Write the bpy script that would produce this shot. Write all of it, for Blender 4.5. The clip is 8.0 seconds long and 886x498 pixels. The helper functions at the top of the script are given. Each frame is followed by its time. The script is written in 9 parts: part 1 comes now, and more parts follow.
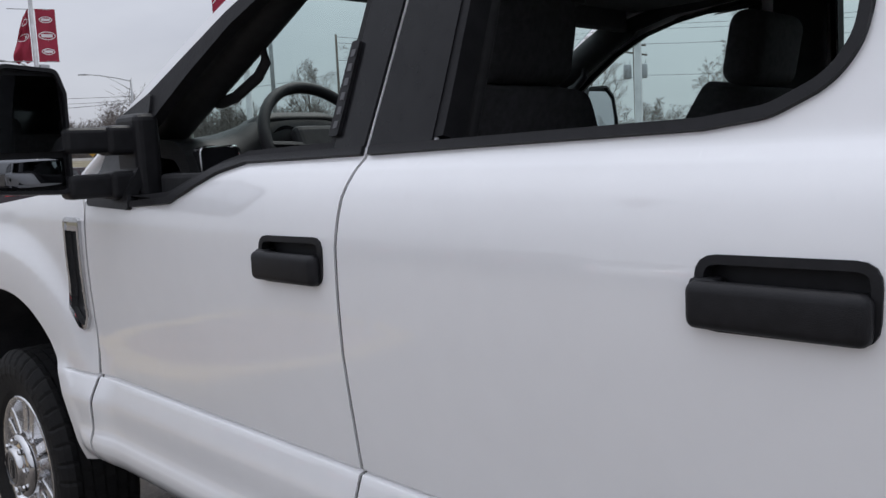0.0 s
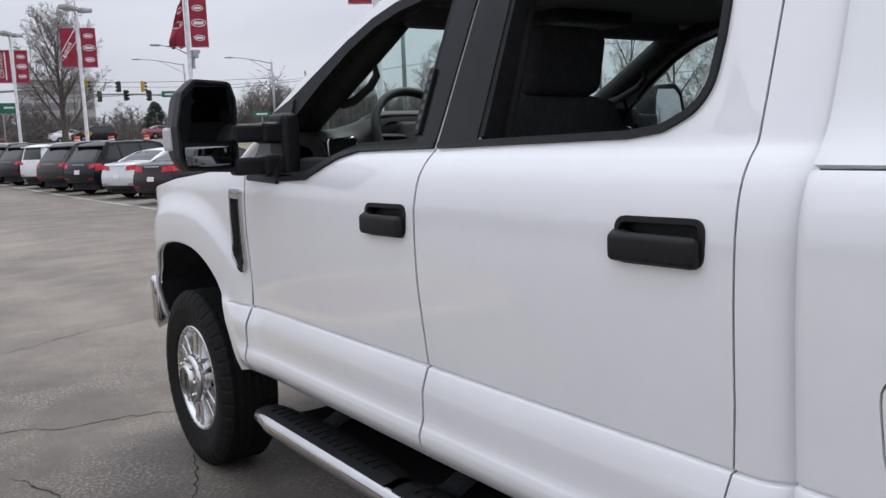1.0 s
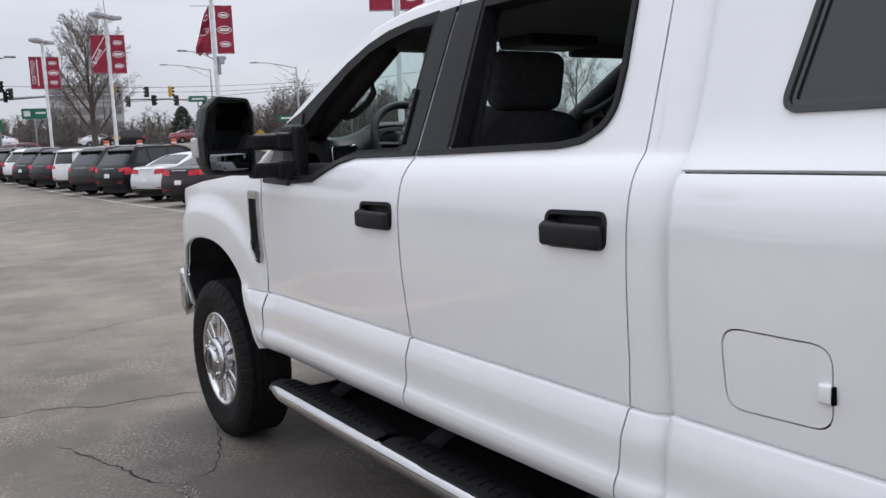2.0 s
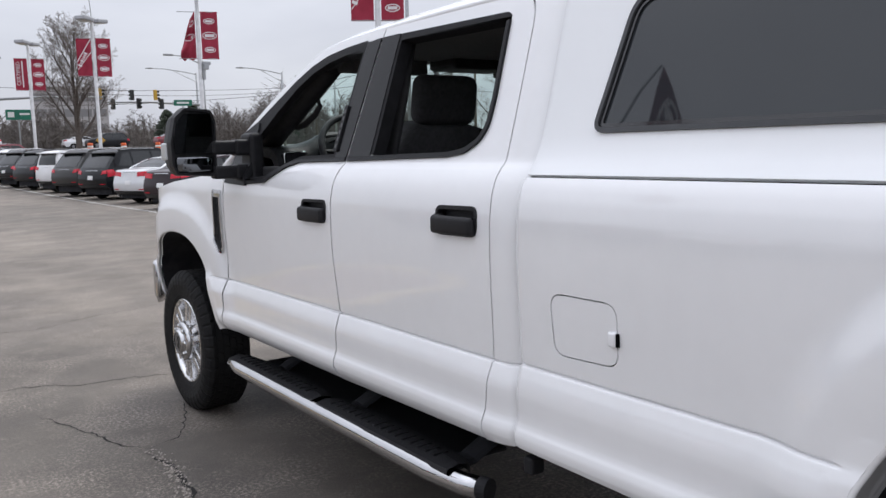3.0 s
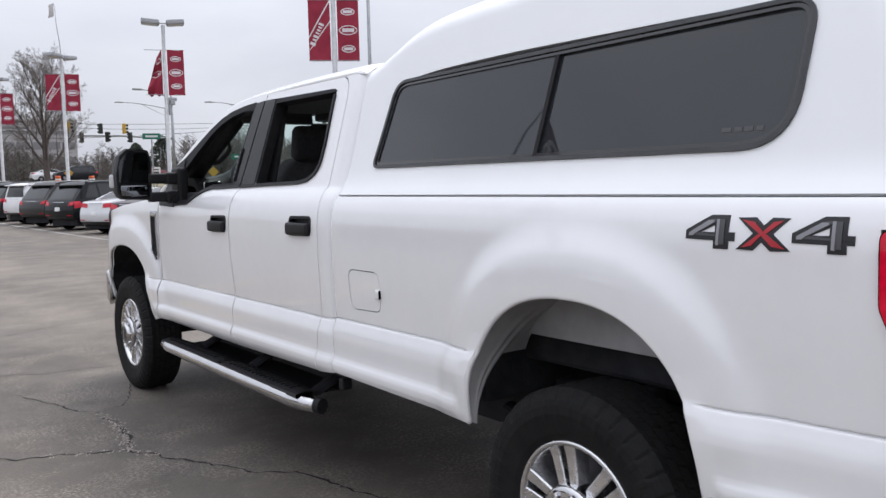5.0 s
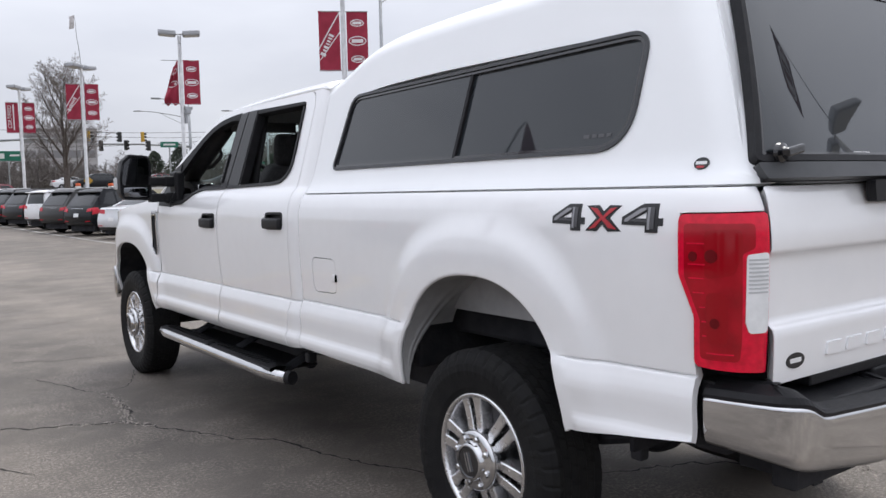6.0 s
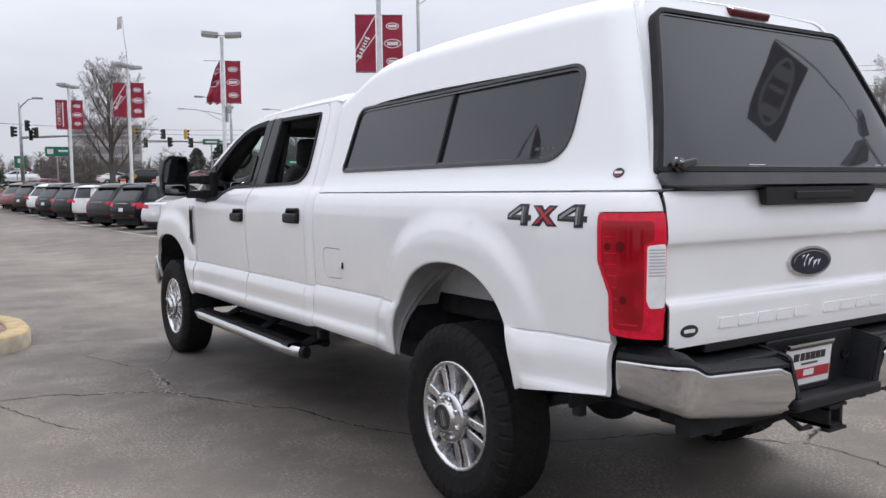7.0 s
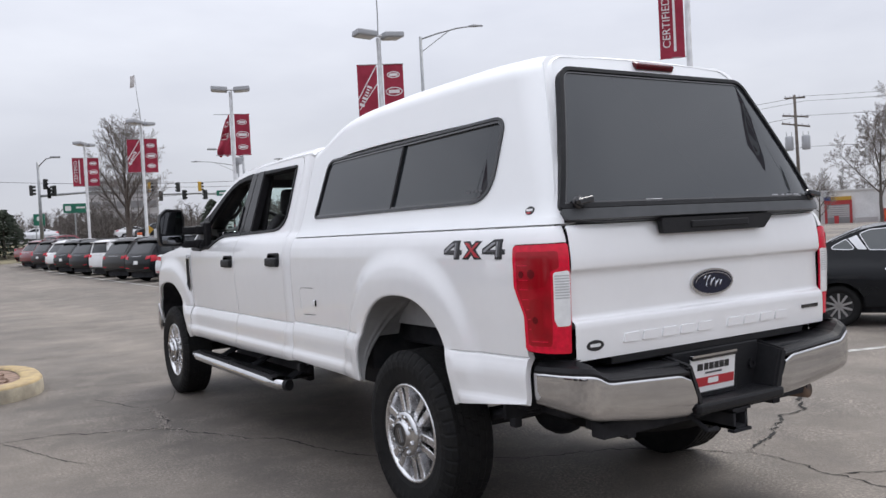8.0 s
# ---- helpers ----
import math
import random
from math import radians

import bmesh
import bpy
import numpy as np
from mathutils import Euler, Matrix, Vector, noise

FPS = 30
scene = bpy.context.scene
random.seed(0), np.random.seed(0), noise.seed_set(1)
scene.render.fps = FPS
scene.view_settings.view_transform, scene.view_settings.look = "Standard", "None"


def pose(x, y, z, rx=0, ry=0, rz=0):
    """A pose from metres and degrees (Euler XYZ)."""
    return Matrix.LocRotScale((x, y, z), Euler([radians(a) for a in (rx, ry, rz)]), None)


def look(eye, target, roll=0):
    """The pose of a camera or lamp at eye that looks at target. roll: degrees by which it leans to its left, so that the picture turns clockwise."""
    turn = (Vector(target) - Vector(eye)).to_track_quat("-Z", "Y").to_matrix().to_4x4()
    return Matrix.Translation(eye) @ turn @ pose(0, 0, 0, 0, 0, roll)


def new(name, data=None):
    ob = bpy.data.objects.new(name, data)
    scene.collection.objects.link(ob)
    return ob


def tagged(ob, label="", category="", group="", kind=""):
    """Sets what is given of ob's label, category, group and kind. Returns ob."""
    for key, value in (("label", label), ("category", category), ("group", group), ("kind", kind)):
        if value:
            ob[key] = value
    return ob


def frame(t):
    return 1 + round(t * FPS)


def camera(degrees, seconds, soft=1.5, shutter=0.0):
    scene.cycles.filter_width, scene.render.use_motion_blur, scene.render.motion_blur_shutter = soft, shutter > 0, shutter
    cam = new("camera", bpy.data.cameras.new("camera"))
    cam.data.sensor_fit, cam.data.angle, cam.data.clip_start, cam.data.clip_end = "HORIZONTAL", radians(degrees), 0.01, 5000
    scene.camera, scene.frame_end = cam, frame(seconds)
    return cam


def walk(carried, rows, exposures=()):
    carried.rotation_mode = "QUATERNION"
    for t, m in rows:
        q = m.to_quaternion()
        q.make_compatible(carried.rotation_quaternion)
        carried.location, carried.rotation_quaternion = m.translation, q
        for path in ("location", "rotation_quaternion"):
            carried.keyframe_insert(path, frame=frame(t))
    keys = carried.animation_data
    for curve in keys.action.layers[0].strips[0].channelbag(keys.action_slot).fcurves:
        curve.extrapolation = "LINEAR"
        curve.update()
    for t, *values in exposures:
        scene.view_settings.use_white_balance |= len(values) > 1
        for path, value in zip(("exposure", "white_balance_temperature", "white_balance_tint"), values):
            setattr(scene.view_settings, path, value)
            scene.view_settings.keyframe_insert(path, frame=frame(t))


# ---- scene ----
cam = camera(56.1, 8.0)
PATH = [
    (0, (-0.925, 1.333, 1.467), (0.469, 2.748, 1.231), -2.7),
    (0.3, (-0.972, 1.122, 1.465), (0.314, 2.634, 1.226), -1.6),
    (0.5, (-1.048, 0.972, 1.478), (0.187, 2.525, 1.229), -1.9),
    (0.8, (-1.184, 0.798, 1.486), (0.015, 2.378, 1.211), -2.15),
    (1, (-1.246, 0.696, 1.495), (-0.087, 2.304, 1.227), -2.2),
    (1.2, (-1.268, 0.587, 1.512), (-0.140, 2.217, 1.244), -2.2),
    (2.3, (-1.415, 0.094, 1.504), (-0.308, 1.739, 1.249), -2.2),
    (2.5, (-1.411, -0.03, 1.494), (-0.308, 1.618, 1.232), -1.6),
    (3, (-1.511, -0.343, 1.506), (-0.367, 1.279, 1.265), -1.4),
    (3.5, (-1.6, -0.671, 1.505), (-0.407, 0.923, 1.312), -2.0),
    (4, (-1.628, -1.014, 1.501), (-0.41, 0.562, 1.317), -1.7),
    (4.5, (-1.734, -1.326, 1.497), (-0.509, 0.244, 1.321), -1.5),
    (4.7, (-1.772, -1.522, 1.484), (-0.554, 0.056, 1.313), -1.4),
    (5.8, (-1.865, -2.244, 1.472), (-0.685, -0.637, 1.319), -1.6),
    (6, (-1.887, -2.407, 1.433), (-0.714, -0.793, 1.288), -1.4),
    (6.5, (-1.958, -2.752, 1.424), (-0.832, -1.106, 1.279), -1.8),
    (7, (-2.048, -3.054, 1.438), (-0.949, -1.389, 1.293), -0.7),
    (7.3, (-2.024, -3.252, 1.420), (-0.926, -1.585, 1.301), -0.7),
    (7.5, (-1.993, -3.364, 1.431), (-0.899, -1.692, 1.336), -1.3),
    (8, (-2.032, -3.623, 1.422), (-0.962, -1.935, 1.378), -2.9),
]
walk(cam, [(t, look(eye, target, roll)) for t, eye, target, roll in PATH], [(0, -0.04, 6360, 9), (0.3, 0.12, 6370, 9), (0.5, 0.13, 6380, 9), (1.0, 0.19, 6400, 9), (2.5, 0.24, 6450, 9), (4.5, 0.31, 6450, 9), (6.5, 0.31, 6470, 9), (8.0, 0.23, 6480, 9)])

# ---- world, sun ----
world = bpy.data.worlds.new("overcast_sky")
scene.world = world
world.use_nodes = True
wn, wl = world.node_tree.nodes, world.node_tree.links
wn.clear()
w_out, w_bg = wn.new("ShaderNodeOutputWorld"), wn.new("ShaderNodeBackground")
w_sky = wn.new("ShaderNodeTexSky")
w_sky.sky_type, w_sky.sun_disc = "NISHITA", False
w_sky.sun_elevation, w_sky.sun_rotation = radians(60.5), radians(62)
w_sky.air_density, w_sky.dust_density = 1.0, 4.0
w_co = wn.new("ShaderNodeTexCoord")
w_map = wn.new("ShaderNodeMapping")
w_map.inputs["Scale"].default_value = (1.2, 1.2, 3.6)
w_noise = wn.new("ShaderNodeTexNoise")
w_noise.inputs["Scale"].default_value, w_noise.inputs["Detail"].default_value = 2.2, 6
w_ramp = wn.new("ShaderNodeValToRGB")
w_ramp.color_ramp.elements[0].position, w_ramp.color_ramp.elements[0].color = 0.30, (5.2, 5.35, 6.05, 1)
w_ramp.color_ramp.elements[1].position, w_ramp.color_ramp.elements[1].color = 0.72, (6.7, 6.85, 7.5, 1)
w_sep = wn.new("ShaderNodeSeparateXYZ")
w_lift = wn.new("ShaderNodeMapRange")
w_lift.inputs["From Min"].default_value, w_lift.inputs["From Max"].default_value = 0.0, 1.0
w_lift.inputs["To Min"].default_value, w_lift.inputs["To Max"].default_value = 0.90, 2.45
w_mul = wn.new("ShaderNodeVectorMath")
w_mul.operation = "SCALE"
w_mix = wn.new("ShaderNodeMix")
w_mix.data_type, w_mix.inputs["Factor"].default_value = "RGBA", 0.92
wl.new(w_co.outputs["Generated"], w_map.inputs["Vector"])
wl.new(w_map.outputs["Vector"], w_noise.inputs["Vector"])
wl.new(w_noise.outputs["Fac"], w_ramp.inputs["Fac"])
wl.new(w_co.outputs["Generated"], w_sep.inputs["Vector"])
wl.new(w_sep.outputs["Z"], w_lift.inputs["Value"])
wl.new(w_ramp.outputs["Color"], w_mul.inputs[0])
wl.new(w_lift.outputs["Result"], w_mul.inputs["Scale"])
wl.new(w_sky.outputs["Color"], w_mix.inputs[6])
wl.new(w_mul.outputs["Vector"], w_mix.inputs[7])
wl.new(w_mix.outputs[2], w_bg.inputs["Color"])
w_bg.inputs["Strength"].default_value = 0.097
wl.new(w_bg.outputs["Background"], w_out.inputs["Surface"])

sun_data = bpy.data.lights.new("sun", "SUN")
sun_data.energy, sun_data.angle, sun_data.color = 1.6, radians(24), (1.0, 0.97, 0.93)
sun = new("sun", sun_data)
sun.matrix_world = look((0, 0, 30), (-15, -8, 0))


# ---- materials ----
def principled(name, color, rough=0.5, metal=0.0, **more):
    m = bpy.data.materials.new(name)
    m.use_nodes = True
    b = m.node_tree.nodes["Principled BSDF"]
    b.inputs["Base Color"].default_value = (*color, 1)
    b.inputs["Roughness"].default_value, b.inputs["Metallic"].default_value = rough, metal
    for key, value in more.items():
        b.inputs[key.replace("_", " ")].default_value = value
    return m


def noisy(m, scale, dark, light, detail=5, bump=0.0, bump_scale=None, rough=None, second=None, space="Object"):
    """Varies the base colour between two tones at one or two scales, with relief and varied roughness."""
    nt = m.node_tree
    b = nt.nodes["Principled BSDF"]
    co = nt.nodes.new("ShaderNodeTexCoord")

    def tex(s, d=detail):
        n = nt.nodes.new("ShaderNodeTexNoise")
        n.inputs["Scale"].default_value, n.inputs["Detail"].default_value = s, d
        nt.links.new(co.outputs[space], n.inputs["Vector"])
        return n

    one = tex(scale)
    ramp = nt.nodes.new("ShaderNodeValToRGB")
    ramp.color_ramp.elements[0].position, ramp.color_ramp.elements[0].color = 0.3, (*dark, 1)
    ramp.color_ramp.elements[1].position, ramp.color_ramp.elements[1].color = 0.7, (*light, 1)
    nt.links.new(one.outputs["Fac"], ramp.inputs["Fac"])
    last = ramp.outputs["Color"]
    if second:
        two = tex(second[0])
        r2 = nt.nodes.new("ShaderNodeValToRGB")
        r2.color_ramp.elements[0].position, r2.color_ramp.elements[0].color = 0.35, (second[1],) * 3 + (1,)
        r2.color_ramp.elements[1].position, r2.color_ramp.elements[1].color = 0.65, (second[2],) * 3 + (1,)
        nt.links.new(two.outputs["Fac"], r2.inputs["Fac"])
        mul = nt.nodes.new("ShaderNodeMix")
        mul.data_type, mul.blend_type, mul.inputs["Factor"].default_value = "RGBA", "MULTIPLY", 1.0
        nt.links.new(last, mul.inputs[6])
        nt.links.new(r2.outputs["Color"], mul.inputs[7])
        last = mul.outputs[2]
    nt.links.new(last, b.inputs["Base Color"])
    if rough:
        mr = nt.nodes.new("ShaderNodeMapRange")
        mr.inputs["To Min"].default_value, mr.inputs["To Max"].default_value = rough
        nt.links.new(one.outputs["Fac"], mr.inputs["Value"])
        nt.links.new(mr.outputs["Result"], b.inputs["Roughness"])
    if bump:
        bn = nt.nodes.new("ShaderNodeBump")
        bn.inputs["Strength"].default_value = bump
        bn.inputs["Distance"].default_value = 0.01
        fine = tex(bump_scale or scale * 4, 3)
        nt.links.new(fine.outputs["Fac"], bn.inputs["Height"])
        nt.links.new(bn.outputs["Normal"], b.inputs["Normal"])
    return m


WHITE = noisy(principled("white_car_paint", (0.8, 0.8, 0.81), 0.32, Coat_Weight=1.0, Coat_Roughness=0.02, Coat_IOR=1.72), 1.3, (0.82, 0.82, 0.83), (0.86, 0.86, 0.87), second=(14, 0.985, 1.0), bump=0.10, bump_scale=2.6)
CAP_WHITE = noisy(principled("white_fibreglass", (0.80, 0.81, 0.82), 0.4, Coat_Weight=0.5, Coat_Roughness=0.12, Coat_IOR=1.5), 1.7, (0.83, 0.84, 0.85), (0.87, 0.88, 0.89), bump=0.08, bump_scale=2.0)
# a greyer, darker white than the body paint, for the inner wheel housings
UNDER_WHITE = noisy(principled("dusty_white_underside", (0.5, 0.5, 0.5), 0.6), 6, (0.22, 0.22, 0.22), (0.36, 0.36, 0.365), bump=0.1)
BLACK_TRIM = noisy(principled("black_grained_plastic", (0.007, 0.007, 0.008), 0.5, Specular_IOR_Level=0.25), 40, (0.009, 0.009, 0.0105), (0.015, 0.015, 0.017), bump=0.10, bump_scale=600, rough=(0.40, 0.58))
GREY_TRIM = noisy(principled("dark_grey_pillar_trim", (0.008, 0.008, 0.009), 0.2, Specular_IOR_Level=0.20), 20, (0.008, 0.008, 0.0095), (0.013, 0.013, 0.0145), rough=(0.16, 0.26))
RAIL_GREY = noisy(principled("satin_grey_rail", (0.05, 0.052, 0.056), 0.4, Specular_IOR_Level=0.35), 12, (0.042, 0.044, 0.047), (0.060, 0.062, 0.066), rough=(0.34, 0.46))
GLOSS_BLACK = principled("gloss_black", (0.012, 0.012, 0.014), 0.12, Coat_Weight=0.5)
RUBBER = noisy(principled("black_rubber_seal", (0.009, 0.009, 0.010), 0.6, Specular_IOR_Level=0.22), 30, (0.010, 0.010, 0.0115), (0.016, 0.016, 0.018), bump=0.1)
TYRE = noisy(principled("tyre_rubber", (0.008, 0.008, 0.009), 0.7, Specular_IOR_Level=0.18), 18, (0.008, 0.008, 0.009), (0.013, 0.0128, 0.0125), bump=0.2, bump_scale=140, second=(3, 0.85, 1.1))
CHROME = noisy(principled("chrome", (0.58, 0.58, 0.59), 0.06, 1.0), 9, (0.55, 0.55, 0.555), (0.61, 0.61, 0.62), rough=(0.03, 0.08))
ALLOY = noisy(principled("machined_alloy", (0.7, 0.7, 0.71), 0.24, 1.0), 25, (0.62, 0.62, 0.63), (0.76, 0.76, 0.77), rough=(0.2, 0.32))
ALLOY_DARK = principled("shaded_alloy", (0.16, 0.16, 0.17), 0.4, 0.8)
CHASSIS = noisy(principled("black_chassis", (0.008, 0.008, 0.009), 0.75, Specular_IOR_Level=0.15), 8, (0.018, 0.0185, 0.022), (0.040, 0.040, 0.044), bump=0.3)
RUSTY = noisy(principled("rusty_steel", (0.12, 0.08, 0.06), 0.7, 0.4), 14, (0.06, 0.045, 0.04), (0.22, 0.15, 0.11), bump=0.2)
RED_LENS = noisy(principled("red_lens", (0.22, 0.001, 0.006), 0.12, Coat_Weight=0.2, Coat_Roughness=0.03, Specular_IOR_Level=0.35), 14, (0.26, 0.001, 0.007), (0.42, 0.0015, 0.013))
RED_SHADE = principled("shaded_red_lens", (0.30, 0.002, 0.008), 0.14, Coat_Weight=0.2, Coat_Roughness=0.03, Specular_IOR_Level=0.3)
RED_BRIGHT = noisy(principled("bright_red_reflector", (0.55, 0.002, 0.03), 0.12, Coat_Weight=0.2, Coat_Roughness=0.03, Specular_IOR_Level=0.35), 40, (0.56, 0.003, 0.024), (0.78, 0.004, 0.040))
DARK_RED = principled("dark_red_lens", (0.10, 0.002, 0.006), 0.15, Coat_Weight=0.15, Coat_Roughness=0.03, Specular_IOR_Level=0.3)
CLEAR_LENS = noisy(principled("clear_lens", (0.55, 0.56, 0.57), 0.12, Coat_Weight=1.0), 22, (0.72, 0.73, 0.74), (0.88, 0.89, 0.90))
SEAM = principled("seam_black", (0.003, 0.003, 0.003), 0.95, Specular_IOR_Level=0.05)
BULB_RED = principled("shaded_bulb", (0.13, 0.002, 0.005), 0.2, Specular_IOR_Level=0.3)
LENS_RIB = principled("lens_rib_grey", (0.48, 0.49, 0.50), 0.2, Coat_Weight=0.5)
TINT = principled("smoked_glass", (0.024, 0.028, 0.032), 0.02, IOR=1.54)
MIRROR = principled("mirror_glass", (0.55, 0.56, 0.58), 0.02, 1.0)
FABRIC = noisy(principled("dark_seat_cloth", (0.045, 0.045, 0.048), 0.9), 60, (0.042, 0.042, 0.045), (0.070, 0.070, 0.074), bump=0.3, bump_scale=500)
INTERIOR = noisy(principled("dark_cabin_plastic", (0.016, 0.016, 0.0175), 0.6, Specular_IOR_Level=0.3), 30, (0.020, 0.020, 0.022), (0.032, 0.032, 0.034), bump=0.15, bump_scale=400)
DASH = noisy(principled("soft_black_dash", (0.007, 0.007, 0.008), 0.5, Specular_IOR_Level=0.25), 30, (0.006, 0.006, 0.007), (0.011, 0.011, 0.012), bump=0.15, bump_scale=400)
# mirror colour darkened to stand in for a dark reflection in the convex glass
DARK_MIRROR = principled("tinted_mirror_glass", (0.16, 0.165, 0.175), 0.02, 1.0)
HEADLINER = noisy(principled("grey_headliner", (0.14, 0.14, 0.145), 0.95), 90, (0.12, 0.12, 0.125), (0.16, 0.16, 0.165), bump=0.2)
NAVY = principled("navy_enamel", (0.006, 0.010, 0.030), 0.12, Coat_Weight=0.2, Specular_IOR_Level=0.35)
DECAL_RED = principled("red_decal", (0.42, 0.02, 0.03), 0.35)
DECAL_GREY = principled("grey_decal", (0.065, 0.065, 0.07), 0.35)
DECAL_LIGHT = principled("light_grey_decal", (0.26, 0.26, 0.275), 0.35)
DECAL_BLACK = principled("black_decal", (0.012, 0.012, 0.014), 0.35)
PLATE_WHITE = principled("white_plate", (0.75, 0.75, 0.75), 0.35)


def clear_glass(name, tint):
    m = bpy.data.materials.new(name)
    m.use_nodes = True
    nt = m.node_tree
    nt.nodes.clear()
    out, mix = nt.nodes.new("ShaderNodeOutputMaterial"), nt.nodes.new("ShaderNodeMixShader")
    thin, gloss, fres = nt.nodes.new("ShaderNodeBsdfTransparent"), nt.nodes.new("ShaderNodeBsdfGlossy"), nt.nodes.new("ShaderNodeFresnel")
    thin.inputs["Color"].default_value = (*tint, 1)
    gloss.inputs["Roughness"].default_value = 0.01
    fres.inputs["IOR"].default_value = 1.45
    nt.links.new(fres.outputs["Fac"], mix.inputs["Fac"])
    nt.links.new(thin.outputs["BSDF"], mix.inputs[1])
    nt.links.new(gloss.outputs["BSDF"], mix.inputs[2])
    nt.links.new(mix.outputs["Shader"], out.inputs["Surface"])
    return m


GREEN_GLASS = clear_glass("green_tinted_glass", (0.72, 0.86, 0.82))


# ---- mesh helpers ----
def part(name, bm, material, parent=None, label="", smooth=False):
    me = bpy.data.meshes.new(name)
    bm.to_mesh(me)
    bm.free()
    for m in material if isinstance(material, (list, tuple)) else [material]:
        me.materials.append(m)
    if smooth:
        me.polygons.foreach_set("use_smooth", [True] * len(me.polygons))
    ob = new(name, me)
    if parent:
        ob.parent = parent
        ob.matrix_parent_inverse = parent.matrix_world.inverted()
    if label:
        tagged(ob, label)
    return ob


def thing(name, label, category, group="", kind="", at=None):
    ob = new(name)
    if at is not None:
        ob.matrix_world = at
        bpy.context.view_layer.update()
    return tagged(ob, label, category, group, kind)


def box(bm, x0, x1, y0, y1, z0, z1, bevel=0.0, seg=2, m=None):
    made = bmesh.ops.create_cube(bm, size=1.0)["verts"]
    for v in made:
        v.co = Vector(((x0 + x1) / 2 + v.co.x * (x1 - x0), (y0 + y1) / 2 + v.co.y * (y1 - y0), (z0 + z1) / 2 + v.co.z * (z1 - z0)))
    if bevel:
        edges = list({e for v in made for e in v.link_edges})
        got = bmesh.ops.bevel(bm, geom=edges, offset=bevel, segments=seg, profile=0.5, affect="EDGES")
        made = list({v for f in got["faces"] for v in f.verts} | {v for v in made if v.is_valid})
    if m is not None:
        bmesh.ops.transform(bm, matrix=m, verts=made)
    return bm


def tube(bm, pts, radii, sides=8, closed_ends=True):
    """A tube along points, with a radius or (radius, radius) pair at each."""
    rings, n = [], len(pts)
    pts = [Vector(p) for p in pts]
    ref = None
    for i, p in enumerate(pts):
        d = (pts[min(i + 1, n - 1)] - pts[max(i - 1, 0)]).normalized()
        if ref is None:
            ref = Vector((0, 0, 1)) if abs(d.z) < 0.9 else Vector((1, 0, 0))
        a = d.cross(ref).normalized()
        b = a.cross(d).normalized()
        r = radii[i] if isinstance(radii, (list, tuple)) else radii
        ra, rb = r if isinstance(r, (list, tuple)) else (r, r)
        rings.append([bm.verts.new(p + a * ra * math.cos(t) + b * rb * math.sin(t)) for t in (2 * math.pi * k / sides for k in range(sides))])
    for r0, r1 in zip(rings, rings[1:]):
        for k in range(sides):
            bm.faces.new((r0[k], r0[(k + 1) % sides], r1[(k + 1) % sides], r1[k]))
    if closed_ends and sides > 2:
        bm.faces.new(rings[0][::-1])
        bm.faces.new(rings[-1])
    return bm


def lathe(bm, profile, segs=48, centre=(0, 0, 0)):
    """A ring round the x axis from (x, radius) pairs; the first and last may have radius 0."""
    c = Vector(centre)
    rings = []
    for x, r in profile:
        if r < 1e-6:
            rings.append([bm.verts.new(c + Vector((x, 0, 0)))])
        else:
            rings.append([bm.verts.new(c + Vector((x, r * math.cos(t), r * math.sin(t)))) for t in (2 * math.pi * k / segs for k in range(segs))])
    for r0, r1 in zip(rings, rings[1:]):
        for k in range(segs):
            f = [r0[k % len(r0)], r0[(k + 1) % len(r0)], r1[(k + 1) % len(r1)], r1[k % len(r1)]]
            f = list(dict.fromkeys(f))
            if len(f) > 2:
                bm.faces.new(f)
    return bm


def curve(pts):
    """A smooth function through (a, b) pairs."""
    xs, ys = [p[0] for p in pts], [p[1] for p in pts]
    n = len(xs)
    d = [(ys[i + 1] - ys[i]) / (xs[i + 1] - xs[i]) for i in range(n - 1)]
    m = [d[0]] + [0.0 if d[i - 1] * d[i] <= 0 else 2 * d[i - 1] * d[i] / (d[i - 1] + d[i]) for i in range(1, n - 1)] + [d[-1]]

    def f(x):
        if x <= xs[0]:
            return ys[0] + m[0] * (x - xs[0])
        if x >= xs[-1]:
            return ys[-1] + m[-1] * (x - xs[-1])
        i = 0
        while x > xs[i + 1]:
            i += 1
        h = xs[i + 1] - xs[i]
        t = (x - xs[i]) / h
        return (2 * t**3 - 3 * t**2 + 1) * ys[i] + (t**3 - 2 * t**2 + t) * h * m[i] + (3 * t**2 - 2 * t**3) * ys[i + 1] + (t**3 - t**2) * h * m[i + 1]

    return f


def rounded(pts, radii, seg=6):
    """A polygon with its corners rounded; radii: one for all or one each."""
    out, n = [], len(pts)
    for i, p in enumerate(pts):
        r = radii[i] if isinstance(radii, (list, tuple)) else radii
        p = Vector(p)
        a, b = Vector(pts[i - 1]) - p, Vector(pts[(i + 1) % n]) - p
        if r <= 0:
            out.append(tuple(p))
            continue
        la, lb = a.length, b.length
        a.normalize(), b.normalize()
        half = a.angle(b) / 2
        cut = min(r / math.tan(half), 0.48 * la, 0.48 * lb)
        p0, p1 = p + a * cut, p + b * cut
        for k in range(seg + 1):
            t = k / seg
            out.append(tuple((1 - t) ** 2 * p0 + 2 * t * (1 - t) * p + t * t * p1))
    return out


